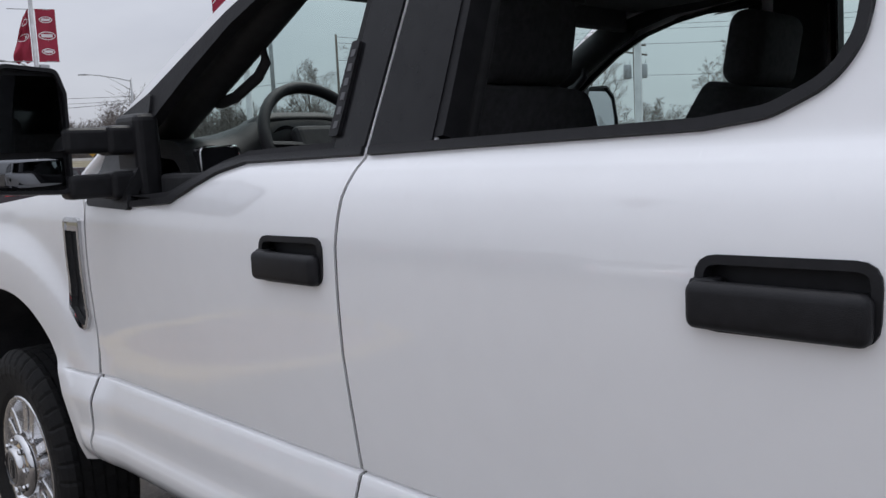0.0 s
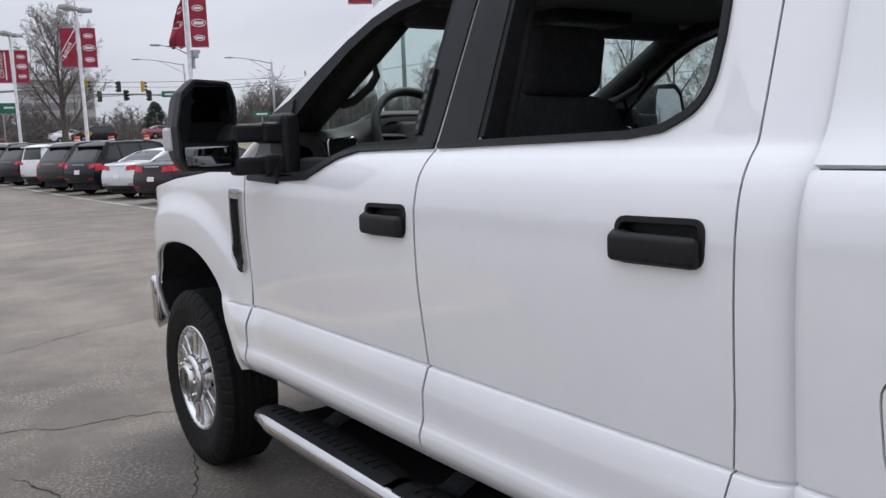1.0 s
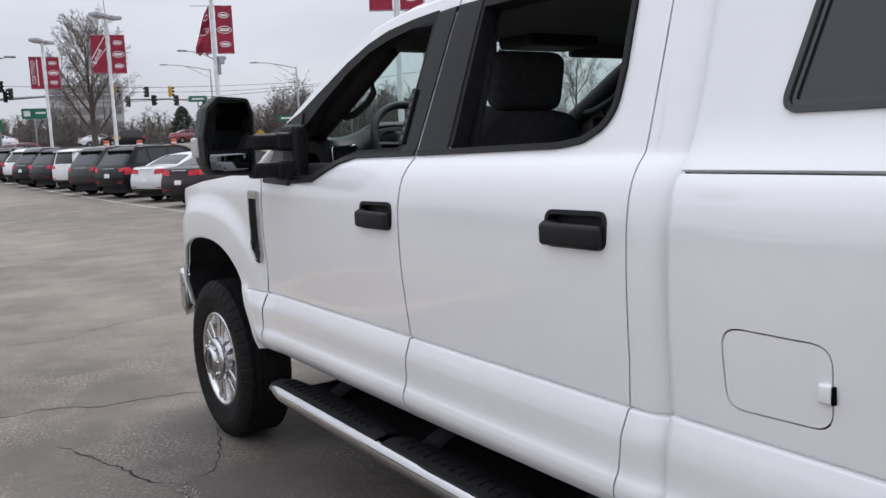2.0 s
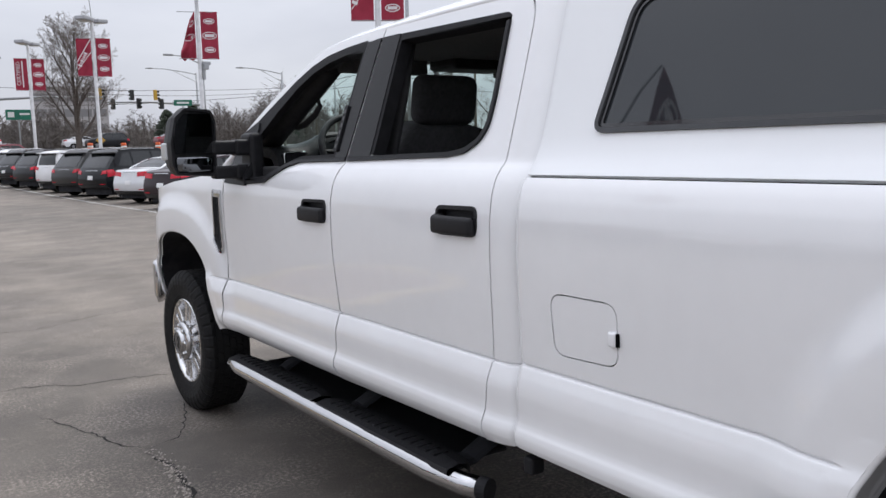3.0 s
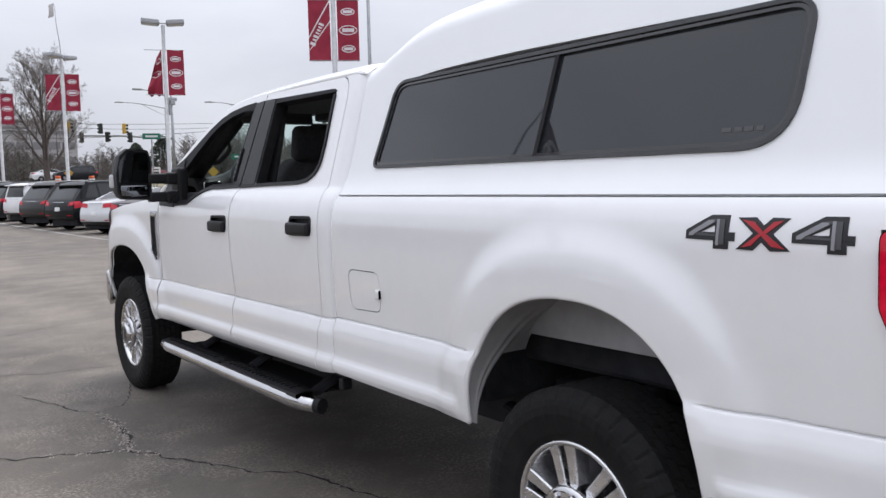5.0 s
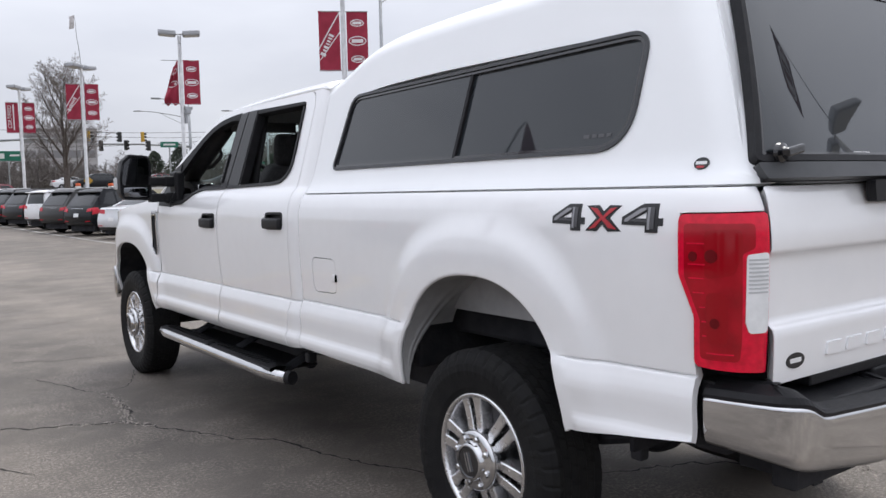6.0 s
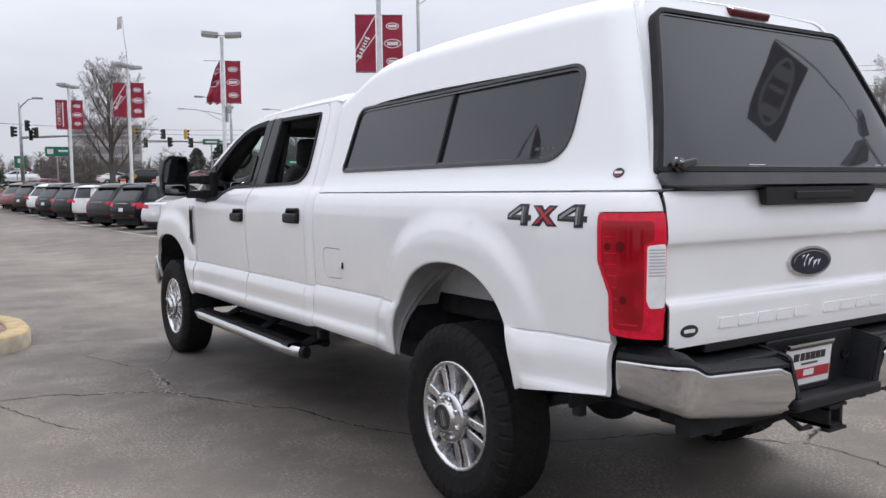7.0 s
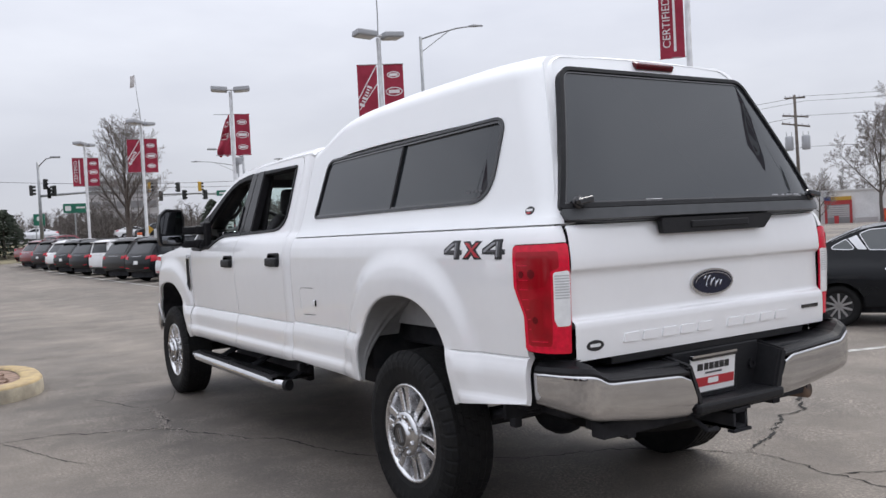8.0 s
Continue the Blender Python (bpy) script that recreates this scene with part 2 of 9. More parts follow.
def inset(pts, d):
    """The polygon moved inwards by d (outwards if negative)."""
    area = sum(a[0] * b[1] - b[0] * a[1] for a, b in zip(pts, pts[1:] + pts[:1]))
    s = 1 if area > 0 else -1
    out, n = [], len(pts)
    for i in range(n):
        a, p, b = Vector(pts[i - 1]), Vector(pts[i]), Vector(pts[(i + 1) % n])
        d0, d1 = (p - a).normalized(), (b - p).normalized()
        n0, n1 = Vector((-d0.y, d0.x)) * s, Vector((-d1.y, d1.x)) * s
        nn = n0 + n1
        nn = nn / max(nn.length_squared / 2, 0.5)
        out.append(tuple(p + nn * d))
    return out


def panel(name, outline, place, material, parent, holes=(), steps=(0.06, 0.05), thick=0.02, lift=0.0, flip=1, mirror=None, label="", back=False, cuts=()):
    """A sheet of metal, glass or plastic: an outline in (u, v) with holes, carried onto the surface place(u, v), with smooth
    normals taken from that surface and edges turned inwards by thick. flip: -1 turns the outside. mirror: x of the mirror plane."""
    bm = bmesh.new()
    edges = []
    for loop in (outline, *holes):
        vs = [bm.verts.new((p[0], p[1], 0)) for p in loop]
        edges += [bm.edges.new((a, b)) for a, b in zip(vs, vs[1:] + vs[:1])]
    bmesh.ops.triangle_fill(bm, use_beauty=True, use_dissolve=False, edges=edges)
    for axis in (0, 1):
        lo, hi = min(p[axis] for p in outline), max(p[axis] for p in outline)
        count = int((hi - lo) / steps[axis])
        for k in range(1, count + 1):
            co = [0, 0, 0]
            co[axis] = lo + (hi - lo) * k / (count + 1)
            no = [0, 0, 0]
            no[axis] = 1
            bmesh.ops.bisect_plane(bm, geom=bm.verts[:] + bm.edges[:] + bm.faces[:], plane_co=co, plane_no=no, dist=1e-5)
    for co in cuts:
        bmesh.ops.bisect_plane(bm, geom=bm.verts[:] + bm.edges[:] + bm.faces[:], plane_co=(0, co, 0), plane_no=(0, 1, 0), dist=1e-5)
    bm.verts.index_update()
    eps = 0.002

    def normal(u, v):
        du = Vector(place(u + eps, v)) - Vector(place(u - eps, v))
        dv = Vector(place(u, v + eps)) - Vector(place(u, v - eps))
        return du.cross(dv).normalized() * flip

    faces, at, nv = [], [], []
    for v in bm.verts:
        n = normal(v.co.x, v.co.y)
        at.append(Vector(place(v.co.x, v.co.y)) + n * lift)
        nv.append(n)
    verts = list(at)
    vert_normals = list(nv)
    for f in bm.faces:
        ids = [v.index for v in f.verts]
        c = (at[ids[1]] - at[ids[0]]).cross(at[ids[2]] - at[ids[0]])
        if c.dot(nv[ids[0]]) < 0:
            ids.reverse()
        faces.append(ids)
    if back:
        k0 = len(verts)
        verts += [p - n * thick for p, n in zip(at, nv)]
        vert_normals += [-n for n in nv]
        faces += [[k0 + i for i in reversed(f)] for f in list(faces)]
    for e in bm.edges:
        if len(e.link_faces) == 1:
            a, b = e.verts[0].index, e.verts[1].index
            k0 = len(verts)
            pa, pb = at[a], at[b]
            verts += [pa, pb, pb - nv[b] * thick, pa - nv[a] * thick]
            inner = e.link_faces[0].calc_center_median()
            cu = Vector(place(inner.x, inner.y))
            ids = [k0, k0 + 1, k0 + 2, k0 + 3]
            fn = (pb - pa).cross(verts[k0 + 2] - pa)
            if fn.dot(cu - pa) > 0:
                ids.reverse()
                fn = -fn
            fn = fn.normalized() if fn.length > 1e-12 else nv[a]
            vert_normals += [fn] * 4
            faces.append(ids)
    bm.free()
    if mirror is not None:
        verts = [Vector((2 * mirror - p.x, p.y, p.z)) for p in verts]
        vert_normals = [Vector((-n.x, n.y, n.z)) for n in vert_normals]
        faces = [f[::-1] for f in faces]
    me = bpy.data.meshes.new(name)
    me.from_pydata(verts, [], faces)
    me.materials.append(material)
    me.polygons.foreach_set("use_smooth", [True] * len(me.polygons))
    me.normals_split_custom_set_from_vertices(vert_normals)
    ob = new(name, me)
    ob.parent = parent
    ob.matrix_parent_inverse = parent.matrix_world.inverted()
    if label:
        tagged(ob, label)
    return ob


def ring_panel(name, outer, width, place, material, parent, **kw):
    """A frame that runs along an outline, of that width inwards."""
    return panel(name, outer, place, material, parent, holes=[inset(outer, width)], **kw)


def flat_plate(bm, pts, origin, u, v, depth):
    """A flat polygon given in (u, v) directions, with depth along u x v."""
    o, u, v = Vector(origin), Vector(u), Vector(v)
    w = u.cross(v).normalized()
    front = [bm.verts.new(o + u * p[0] + v * p[1] + w * depth) for p in pts]
    back = [bm.verts.new(o + u * p[0] + v * p[1]) for p in pts]
    bm.faces.new(front)
    bm.faces.new(back[::-1])
    n = len(pts)
    for i in range(n):
        bm.faces.new((back[i], back[(i + 1) % n], front[(i + 1) % n], front[i]))
    return bm


# ---- the pickup truck: front towards +y, its driver's side at x = 0, rear axle at y = 0 ----
XC = 0.987
AXLES = (0.0, 4.47)
truck = thing("pickup_truck", "white four-door pickup truck with a white canopy over its long bed", "pickup truck", at=pose(XC, 2.0, 0))

side_curve = curve([(0.5, 0.09), (0.57, 0.045), (0.6, 0.018), (0.62, 0.001), (0.64, -0.0115), (0.658, -0.0185), (0.675, -0.02), (0.692, -0.0165), (0.708, -0.0105), (0.722, -0.0075), (0.74, -0.007), (0.77, -0.0085), (0.795, -0.0095), (0.81, -0.008), (0.83, -0.003), (0.85, 0.003), (0.8635, 0.0072), (0.8675, 0.01), (0.8695, 0.02), (0.8735, 0.0205), (0.8755, 0.0135), (0.88, 0.0125), (0.95, 0.008), (1.08, 0.001), (1.20, -0.002), (1.29, 0.0), (1.345, 0.006), (1.395, 0.019), (1.435, 0.041), (1.464, 0.066), (1.50, 0.078), (1.70, 0.135), (1.90, 0.192), (1.99, 0.221)])
bed_curve = curve([(0.5, 0.09), (0.57, 0.045), (0.6, 0.018), (0.62, 0.001), (0.64, -0.0115), (0.658, -0.0185), (0.675, -0.02), (0.692, -0.0165), (0.708, -0.0105), (0.722, -0.0075), (0.74, -0.007), (0.77, -0.0085), (0.795, -0.0095), (0.8165, -0.008), (0.843, -0.003), (0.863, 0.003), (0.8765, 0.0072), (0.8805, 0.01), (0.8825, 0.02), (0.8865, 0.0205), (0.8885, 0.0135), (0.893, 0.0125), (0.95, 0.009), (1.08, 0.002), (1.20, -0.001), (1.29, 0.0), (1.345, 0.006), (1.385, 0.018), (1.415, 0.034), (1.44, 0.060)])
CUTS = (0.615, 0.63, 0.64, 0.65, 0.658, 0.667, 0.675, 0.684, 0.692, 0.7, 0.708, 0.715, 0.722, 0.73, 0.745, 0.77, 0.795, 0.805, 0.815, 0.83, 0.85, 0.8635, 0.8655, 0.8675, 0.8685, 0.8695, 0.8715, 0.8735, 0.8745, 0.8755, 0.878, 0.882, 0.89, 1.36, 1.38, 1.41, 1.425, 1.44, 1.455, 1.464, 1.475, 1.49)
BED_CUTS = (0.615, 0.63, 0.64, 0.65, 0.658, 0.667, 0.675, 0.684, 0.692, 0.7, 0.708, 0.715, 0.722, 0.73, 0.745, 0.77, 0.795, 0.818, 0.828, 0.843, 0.863, 0.8765, 0.8785, 0.8805, 0.8815, 0.8825, 0.8845, 0.8865, 0.8875, 0.8885, 0.891, 0.895, 0.903, 1.36, 1.38, 1.395, 1.405)
REAR_ARCH = (-0.006, 0.60, 0.488, 0.520)
FRONT_ARCH = (4.415, 0.57, 0.575, 0.505)


def smooth_step(t):
    t = min(1.0, max(0.0, t))
    return t * t * (3 - 2 * t)


def flare(y, z, arch):
    """How far the wing swells out round a wheel opening."""
    cy, cz, a, b = arch
    if z < 0.45:
        return 0.0
    p = (abs((y - cy) / a) ** 2.3 + max(0.0, (z - cz) / b) ** 2.3) ** (1 / 2.3)
    d = (p - 1.0) * 0.5
    if d > 0.24:
        return 0.0
    t = min(1.0, max(0.0, 1 - d / 0.24))
    s = (1 - (1 - t) ** 2.2) * smooth_step(t / 0.50)
    return 0.036 * s * min(1.0, max(0.0, (z - 0.5) / 0.3))


plain_curve = curve([(0.50, 0.030), (0.60, 0.002), (0.66, -0.010), (0.75, -0.012), (0.85, -0.005), (0.90, 0.008), (0.95, 0.0085)])


def blended(prof, z, swell):
    """Close to a wheel opening the pressed creases run out into a plain wing."""
    if z > 0.95 or swell <= 0:
        return prof
    s = min(1.0, swell / (0.036 * min(1.0, max(0.05, (z - 0.5) / 0.3)))) ** 1.8
    s = min(1.0, max(0.0, (s - 0.90) / 0.09))
    s = s * s * (3 - 2 * s)
    return prof + (plain_curve(z) - prof) * s


def corner(d, r):
    """Rounds a vertical corner over the last r metres before an edge at d = 0."""
    if d >= r:
        return 0.0
    d = max(d, 0.0)
    return r - math.sqrt(max(0.0, r * r - (r - d) ** 2))


def cab_side(u, z):
    y = -u
    swell = flare(y, z, FRONT_ARCH)
    x = blended(side_curve(z), z, swell) - swell
    if y > 4.7:
        x += 0.9 * (y - 4.7) ** 2
    if y < 1.56:
        x += 0.40 * corner(y - 1.453, 0.085)
    return (x, y, z)


R_REAR = 0.115


def bed_side(u, z):
    """The bed's side, bending round the rear corner: u runs backwards along the side, then inwards."""
    prof = bed_curve(z)
    k = u - 0.985
    taper = 0.16 * max(0.0, min(u, 0.985) - 0.45) ** 2
    if k <= 0:
        swell = flare(-u, z, REAR_ARCH)
        x = taper + blended(prof, z, swell) - swell
        if u < -1.40:
            x += 0.3 * corner(1.448 + u, 0.03)
        return (x, -u, z)
    arc = R_REAR * math.pi / 2
    x0 = taper
    if k < arc:
        t = k / R_REAR
        r = R_REAR - prof
        return (x0 + R_REAR - r * math.cos(t), -0.985 - r * math.sin(t), z)
    return (x0 + R_REAR + (k - arc), -0.985 - (R_REAR - prof), z)


def yz(pts):
    return [(-p[0], p[1]) for p in pts]


def arch_points(arch, y_from, y_to, z_from, z_to, n=28):
    """The lip of a wheel opening from one foot to the other, over the top."""
    cy, cz, a, b = arch
    out = []
    for k in range(n + 1):
        t = math.pi * k / n
        c, s = math.cos(t), math.sin(t)
        y = cy + a * math.copysign(abs(c) ** (2 / 2.3), c)
        z = cz + b * abs(s) ** (2 / 2.3)
        out.append((y, z))
    out[0], out[-1] = (y_from, z_from), (y_to, z_to)
    return out


# wings, doors, cab pillars
front_arch = arch_points(FRONT_ARCH, 4.99, 3.838, 0.66, 0.594)
fender_outline = [(3.728, 0.612), (3.702, 0.87), (3.708, 1.1), (3.712, 1.345), (3.74, 1.392), (4.0, 1.392), (4.5, 1.350), (4.9, 1.292), (5.06, 1.235), (5.115, 1.15), (5.135, 1.0), (5.125, 0.84), (5.02, 0.80)] + front_arch
vent_outline = rounded([(3.838, 1.318), (3.738, 1.318), (3.730, 1.04), (3.748, 1.004), (3.775, 1.010), (3.826, 1.06)], 0.012, 3)
for mx in (None, XC):
    panel("fender", yz(fender_outline), cab_side, WHITE, truck, holes=[yz(vent_outline)], mirror=mx, thick=0.005, steps=(0.025, 0.02), cuts=CUTS, label="white front fender with a chrome-framed vent")

front_win = rounded([(2.628, 1.474), (2.93, 1.467), (3.03, 1.447), (3.21, 1.380), (3.44, 1.368), (3.475, 1.40), (3.465, 1.580), (3.30, 1.706), (3.14, 1.797), (3.0, 1.853), (2.86, 1.886), (2.71, 1.903), (2.556, 1.912)], [0.02, 0.05, 0.05, 0.05, 0.03, 0.03, 0.06, 0.08, 0.08, 0.08, 0.06, 0.05, 0.02], 5)
rear_win = rounded([(2.352, 1.474), (1.86, 1.485), (1.775, 1.495), (1.705, 1.526), (1.670, 1.575), (1.664, 1.66), (1.670, 1.916), (2.318, 1.926)], [0.02, 0.10, 0.10, 0.10, 0.10, 0.08, 0.035, 0.02], 6)


def low_line(d, up):
    """The rear window's edge from the pillar round the rear corner, moved inwards by d below and by up at the back."""
    out = []
    for p, a, b in zip(rear_win, inset(rear_win, d), inset(rear_win, up)):
        if p[0] < 2.30 and (p[1] < 1.585 or (p[0] < 1.70 and p[1] < 1.90)):
            w = min(1.0, max(0.0, (p[1] - 1.49) / 0.11))
            out.append((a[0] + (b[0] - a[0]) * w, a[1] + (b[1] - a[1]) * w))
    return out


def handle_pocket(y, z):
    return rounded([(y - 0.105, z + 0.044), (y + 0.105, z + 0.041), (y + 0.103, z - 0.046), (y - 0.103, z - 0.044)], 0.026, 4)


H_FRONT, H_REAR = (2.700, 1.268), (1.727, 1.283)
front_door = [(3.716, 0.612), (3.692, 0.87), (3.698, 1.1), (3.702, 1.342), (3.694, 1.42), (3.690, 1.578), (3.46, 1.706), (3.30, 1.790), (3.15, 1.858), (3.01, 1.913), (2.88, 1.941), (2.70, 1.956), (2.446, 1.966), (2.532, 1.466), (2.552, 1.39), (2.560, 1.30), (2.556, 1.1), (2.534, 0.868), (2.546, 0.70), (2.552, 0.604)]
rear_door = [(2.543, 0.602), (2.537, 0.70), (2.525, 0.868), (2.547, 1.1), (2.551, 1.30), (2.543, 1.39), (2.523, 1.466), (2.437, 1.966), (1.66, 1.972), (1.630, 1.967), (1.601, 1.953), (1.580, 1.930), (1.568, 1.90), (1.563, 1.86), (1.562, 1.70), (1.562, 1.41), (1.562, 1.23), (1.562, 1.0), (1.568, 0.878), (1.585, 0.75), (1.600, 0.622)]
for mx in (None, XC):
    d = panel("front_door", yz(front_door), cab_side, WHITE, truck, holes=[yz(front_win), yz(handle_pocket(*H_FRONT))], mirror=mx, thick=0.005, cuts=CUTS, label="white front door with its window lowered" if mx is None else "white front door")
    e = panel("rear_door", yz(rear_door), cab_side, WHITE, truck, holes=[yz(rear_win), yz(handle_pocket(*H_REAR))], mirror=mx, thick=0.005, cuts=CUTS, label="white rear door with its window lowered" if mx is None else "white rear door")
    ring_panel("window_seal", yz(inset(front_win, -0.004)), 0.022, cab_side, RUBBER, d, mirror=mx, lift=0.003, thick=0.05)
    ring_panel("window_seal", yz(inset(rear_win, -0.004)), 0.022, cab_side, RUBBER, e, mirror=mx, lift=0.003, thick=0.05)
    panel("belt_molding", yz([(2.537, 1.463), (2.93, 1.457), (3.025, 1.437), (3.205, 1.369), (3.46, 1.356), (3.46, 1.371), (3.215, 1.385), (3.035, 1.452), (2.935, 1.472), (2.537, 1.479)]), cab_side, BLACK_TRIM, d, mirror=mx, lift=0.009, thick=0.012)
    panel("belt_molding", yz([(2.518, 1.463), *low_line(-0.010, 0.001), *low_line(0.006, 0.015)[::-1], (2.518, 1.479)]), cab_side, BLACK_TRIM, e, mirror=mx, lift=0.009, thick=0.012)
    panel("pillar_trim", yz([(2.626, 1.478), (2.553, 1.924), (2.452, 1.930), (2.535, 1.478)]), cab_side, GREY_TRIM, d, mirror=mx, lift=0.006, thick=0.012, label="dark grey pillar trim")
    panel("pillar_trim", yz([(2.520, 1.478), (2.438, 1.930), (2.315, 1.930), (2.356, 1.478)]), cab_side, GREY_TRIM, e, mirror=mx, lift=0.006, thick=0.012, label="dark grey pillar trim")
    if mx is None:
        pl = panel("pillar_plate", yz(rounded([(2.640, 1.500), (2.612, 1.680), (2.588, 1.680), (2.612, 1.500)], 0.006, 3)), cab_side, BLACK_TRIM, d, lift=0.014, thick=0.010, label="slim black plate with pale bars on the door pillar")
        for k in range(6):
            z = 1.514 + 0.027 * k
            yy = 2.624 - (z - 1.50) * 0.145
            panel("plate_bar", yz([(yy + 0.006, z), (yy - 0.006, z), (yy - 0.008, z + 0.014), (yy + 0.004, z + 0.014)]), cab_side, DECAL_GREY, pl, lift=0.0155, thick=0.002)
    panel("mirror_sail", yz(rounded([(3.40, 1.350), (3.674, 1.358), (3.668, 1.572), (3.60, 1.606), (3.455, 1.655), (3.44, 1.50), (3.425, 1.39)], 0.02, 3)), cab_side, BLACK_TRIM, d, mirror=mx, lift=0.012, thick=0.03)
    if mx:
        panel("window_glass", yz(inset(front_win, 0.006)), cab_side, GREEN_GLASS, d, mirror=mx, lift=-0.012, thick=0.005, label="green-tinted window glass").visible_shadow = False
        panel("window_glass", yz(inset(rear_win, 0.006)), cab_side, GREEN_GLASS, e, mirror=mx, lift=-0.012, thick=0.005, label="green-tinted window glass").visible_shadow = False
    # door handles: a dished pocket with a pull bar across it
    for door, (hy, hz) in ((d, H_FRONT), (e, H_REAR)):
        pk = handle_pocket(hy, hz)
        h = ring_panel("door_handle", yz(inset(pk, -0.003)), 0.012, cab_side, BLACK_TRIM, door, mirror=mx, lift=0.004, thick=0.02, steps=(0.3, 0.3), label="black door handle")
        panel("pocket", yz(inset(pk, 0.004)), cab_side, BLACK_TRIM, h, mirror=mx, lift=-0.024, thick=0.002, steps=(0.03, 0.03))
        bm = bmesh.new()
        x0 = cab_side(-hy, hz)[0]
        box(bm, x0 - 0.026, x0 + 0.004, hy - 0.101, hy + 0.112, hz - 0.045, hz + 0.014, bevel=0.0135, seg=4)
        box(bm, x0 - 0.014, x0 + 0.022, hy - 0.094, hy - 0.050, hz - 0.040, hz + 0.010, bevel=0.006, seg=2)
        box(bm, x0 - 0.012, x0 + 0.020, hy + 0.075, hy + 0.112, hz - 0.020, hz + 0.016, bevel=0.006, seg=2)
        if mx:
            bmesh.ops.transform(bm, matrix=Matrix.Translation((2 * XC, 0, 0)) @ Matrix.Diagonal((-1, 1, 1, 1)), verts=bm.verts)
            bmesh.ops.reverse_faces(bm, faces=bm.faces)
        part("pull_bar", bm, BLACK_TRIM, h, smooth=True)


for mx in (None, XC):
    for line in ([(3.722, 0.615), (3.697, 0.87), (3.703, 1.1), (3.707, 1.345)], [(2.548, 0.606), (2.5295, 0.868), (2.5515, 1.1), (2.5555, 1.30), (2.5475, 1.39), (2.5275, 1.466), (2.4415, 1.962)], [(1.595, 0.622), (1.580, 0.75), (1.563, 0.878), (1.557, 1.0), (1.557, 1.23), (1.557, 1.41), (1.557, 1.70), (1.558, 1.86), (1.563, 1.902), (1.575, 1.934), (1.597, 1.958), (1.627, 1.972), (1.655, 1.977)]):
        strip = [(y - 0.018, z) for y, z in line] + [(y + 0.018, z) for y, z in line[::-1]]
        panel("door_jamb", yz(strip), cab_side, SEAM, truck, mirror=mx, lift=-0.0056, thick=0.004, steps=(0.3, 0.05), cuts=CUTS)
    panel("window_surround", yz([(3.665, 1.568), (3.46, 1.668), (3.31, 1.742), (3.15, 1.820), (3.01, 1.874), (2.88, 1.906), (2.72, 1.924), (2.56, 1.933)] + [(2.56, 1.902), (2.71, 1.892), (2.85, 1.874), (2.985, 1.842), (3.12, 1.785), (3.28, 1.690), (3.45, 1.575), (3.60, 1.46)]), cab_side, RUBBER, truck, mirror=mx, lift=0.004, thick=0.03, steps=(0.1, 0.1))


def mirrored(bm):
    bmesh.ops.transform(bm, matrix=Matrix.Translation((2 * XC, 0, 0)) @ Matrix.Diagonal((-1, 1, 1, 1)), verts=bm.verts)
    bmesh.ops.reverse_faces(bm, faces=bm.faces)
    return bm


def sided(name, build, material, parent=None, smooth=False, label=""):
    """A part built for the driver's side and again, mirrored, for the other."""
    out = []
    for flip in (False, True):
        bm = bmesh.new()
        build(bm)
        out.append(part(name, mirrored(bm) if flip else bm, material, parent or truck, label, smooth))
    return out


# roof and cab frame
roof_top = curve([(1.40, 2.045), (1.9, 2.044), (2.4, 2.036), (2.8, 2.020), (3.0, 1.994), (3.1, 1.968), (3.2, 1.930)])
roof_drop = curve([(0.0, 0.066), (0.04, 0.036), (0.11, 0.020), (0.38, 0.006), (0.77, 0.0)])


def roof_edge(y):
    return 0.2185 + 0.05 * max(0.0, y - 3.0)


def roof_at(x, y):
    e = roof_edge(y)
    d = min(x - e, 2 * XC - e - x)
    z = roof_top(y) - roof_drop(d)
    z -= 0.5 * corner(y - 1.454, 0.04)
    return (x, y, z)


panel("roof", rounded([(0.2185, 1.453), (2 * XC - 0.2185, 1.453), (2 * XC - 0.2285, 3.15), (0.2285, 3.15)], [0.008, 0.008, 0.02, 0.02], 4), roof_at, WHITE, truck, thick=0.03, steps=(0.06, 0.08), label="white painted cab roof")
# the strip above the doors and the rear cab corner
for mx in (None, XC):
    panel("cab_pillar", yz([(1.4515, 0.632), (1.595, 0.618), (1.580, 0.75), (1.563, 0.878), (1.557, 1.0), (1.557, 1.23), (1.557, 1.41), (1.557, 1.70), (1.558, 1.86), (1.563, 1.902), (1.575, 1.934), (1.597, 1.958), (1.627, 1.972), (1.66, 1.977), (1.70, 1.979), (1.62, 1.984), (1.4515, 1.983)]), cab_side, WHITE, truck, mirror=mx, thick=0.005, cuts=CUTS)
    panel("gap_flange", yz([(1.474, 0.64), (1.474, 1.98), (1.420, 1.98), (1.420, 0.66)]), lambda u, z: (cab_side(-1.47, z)[0] + 0.016 + 0.2 * max(0.0, 1.474 + u), -u, z), WHITE, truck, mirror=mx, thick=0.004, cuts=CUTS)


def gutter(bm):
    pts, rad = [], []
    for k in range(25):
        y = 1.457 + (3.08 - 1.457) * k / 24
        x = roof_edge(y)
        pts.append((x + 0.002, y, roof_at(x, y)[2] - 0.004))
        taper = min(1.0, 0.25 + 0.35 * k)
        rad.append((0.008 * taper, 0.012 * taper))
    tube(bm, pts, rad, 10)


sided("roof_rail", gutter, WHITE, smooth=True)


def roof_corner(bm):
    box(bm, 0.226, 0.36, 1.4535, 1.530, 1.90, 1.983, bevel=0.014, seg=3)


sided("roof_corner", roof_corner, WHITE, smooth=True)


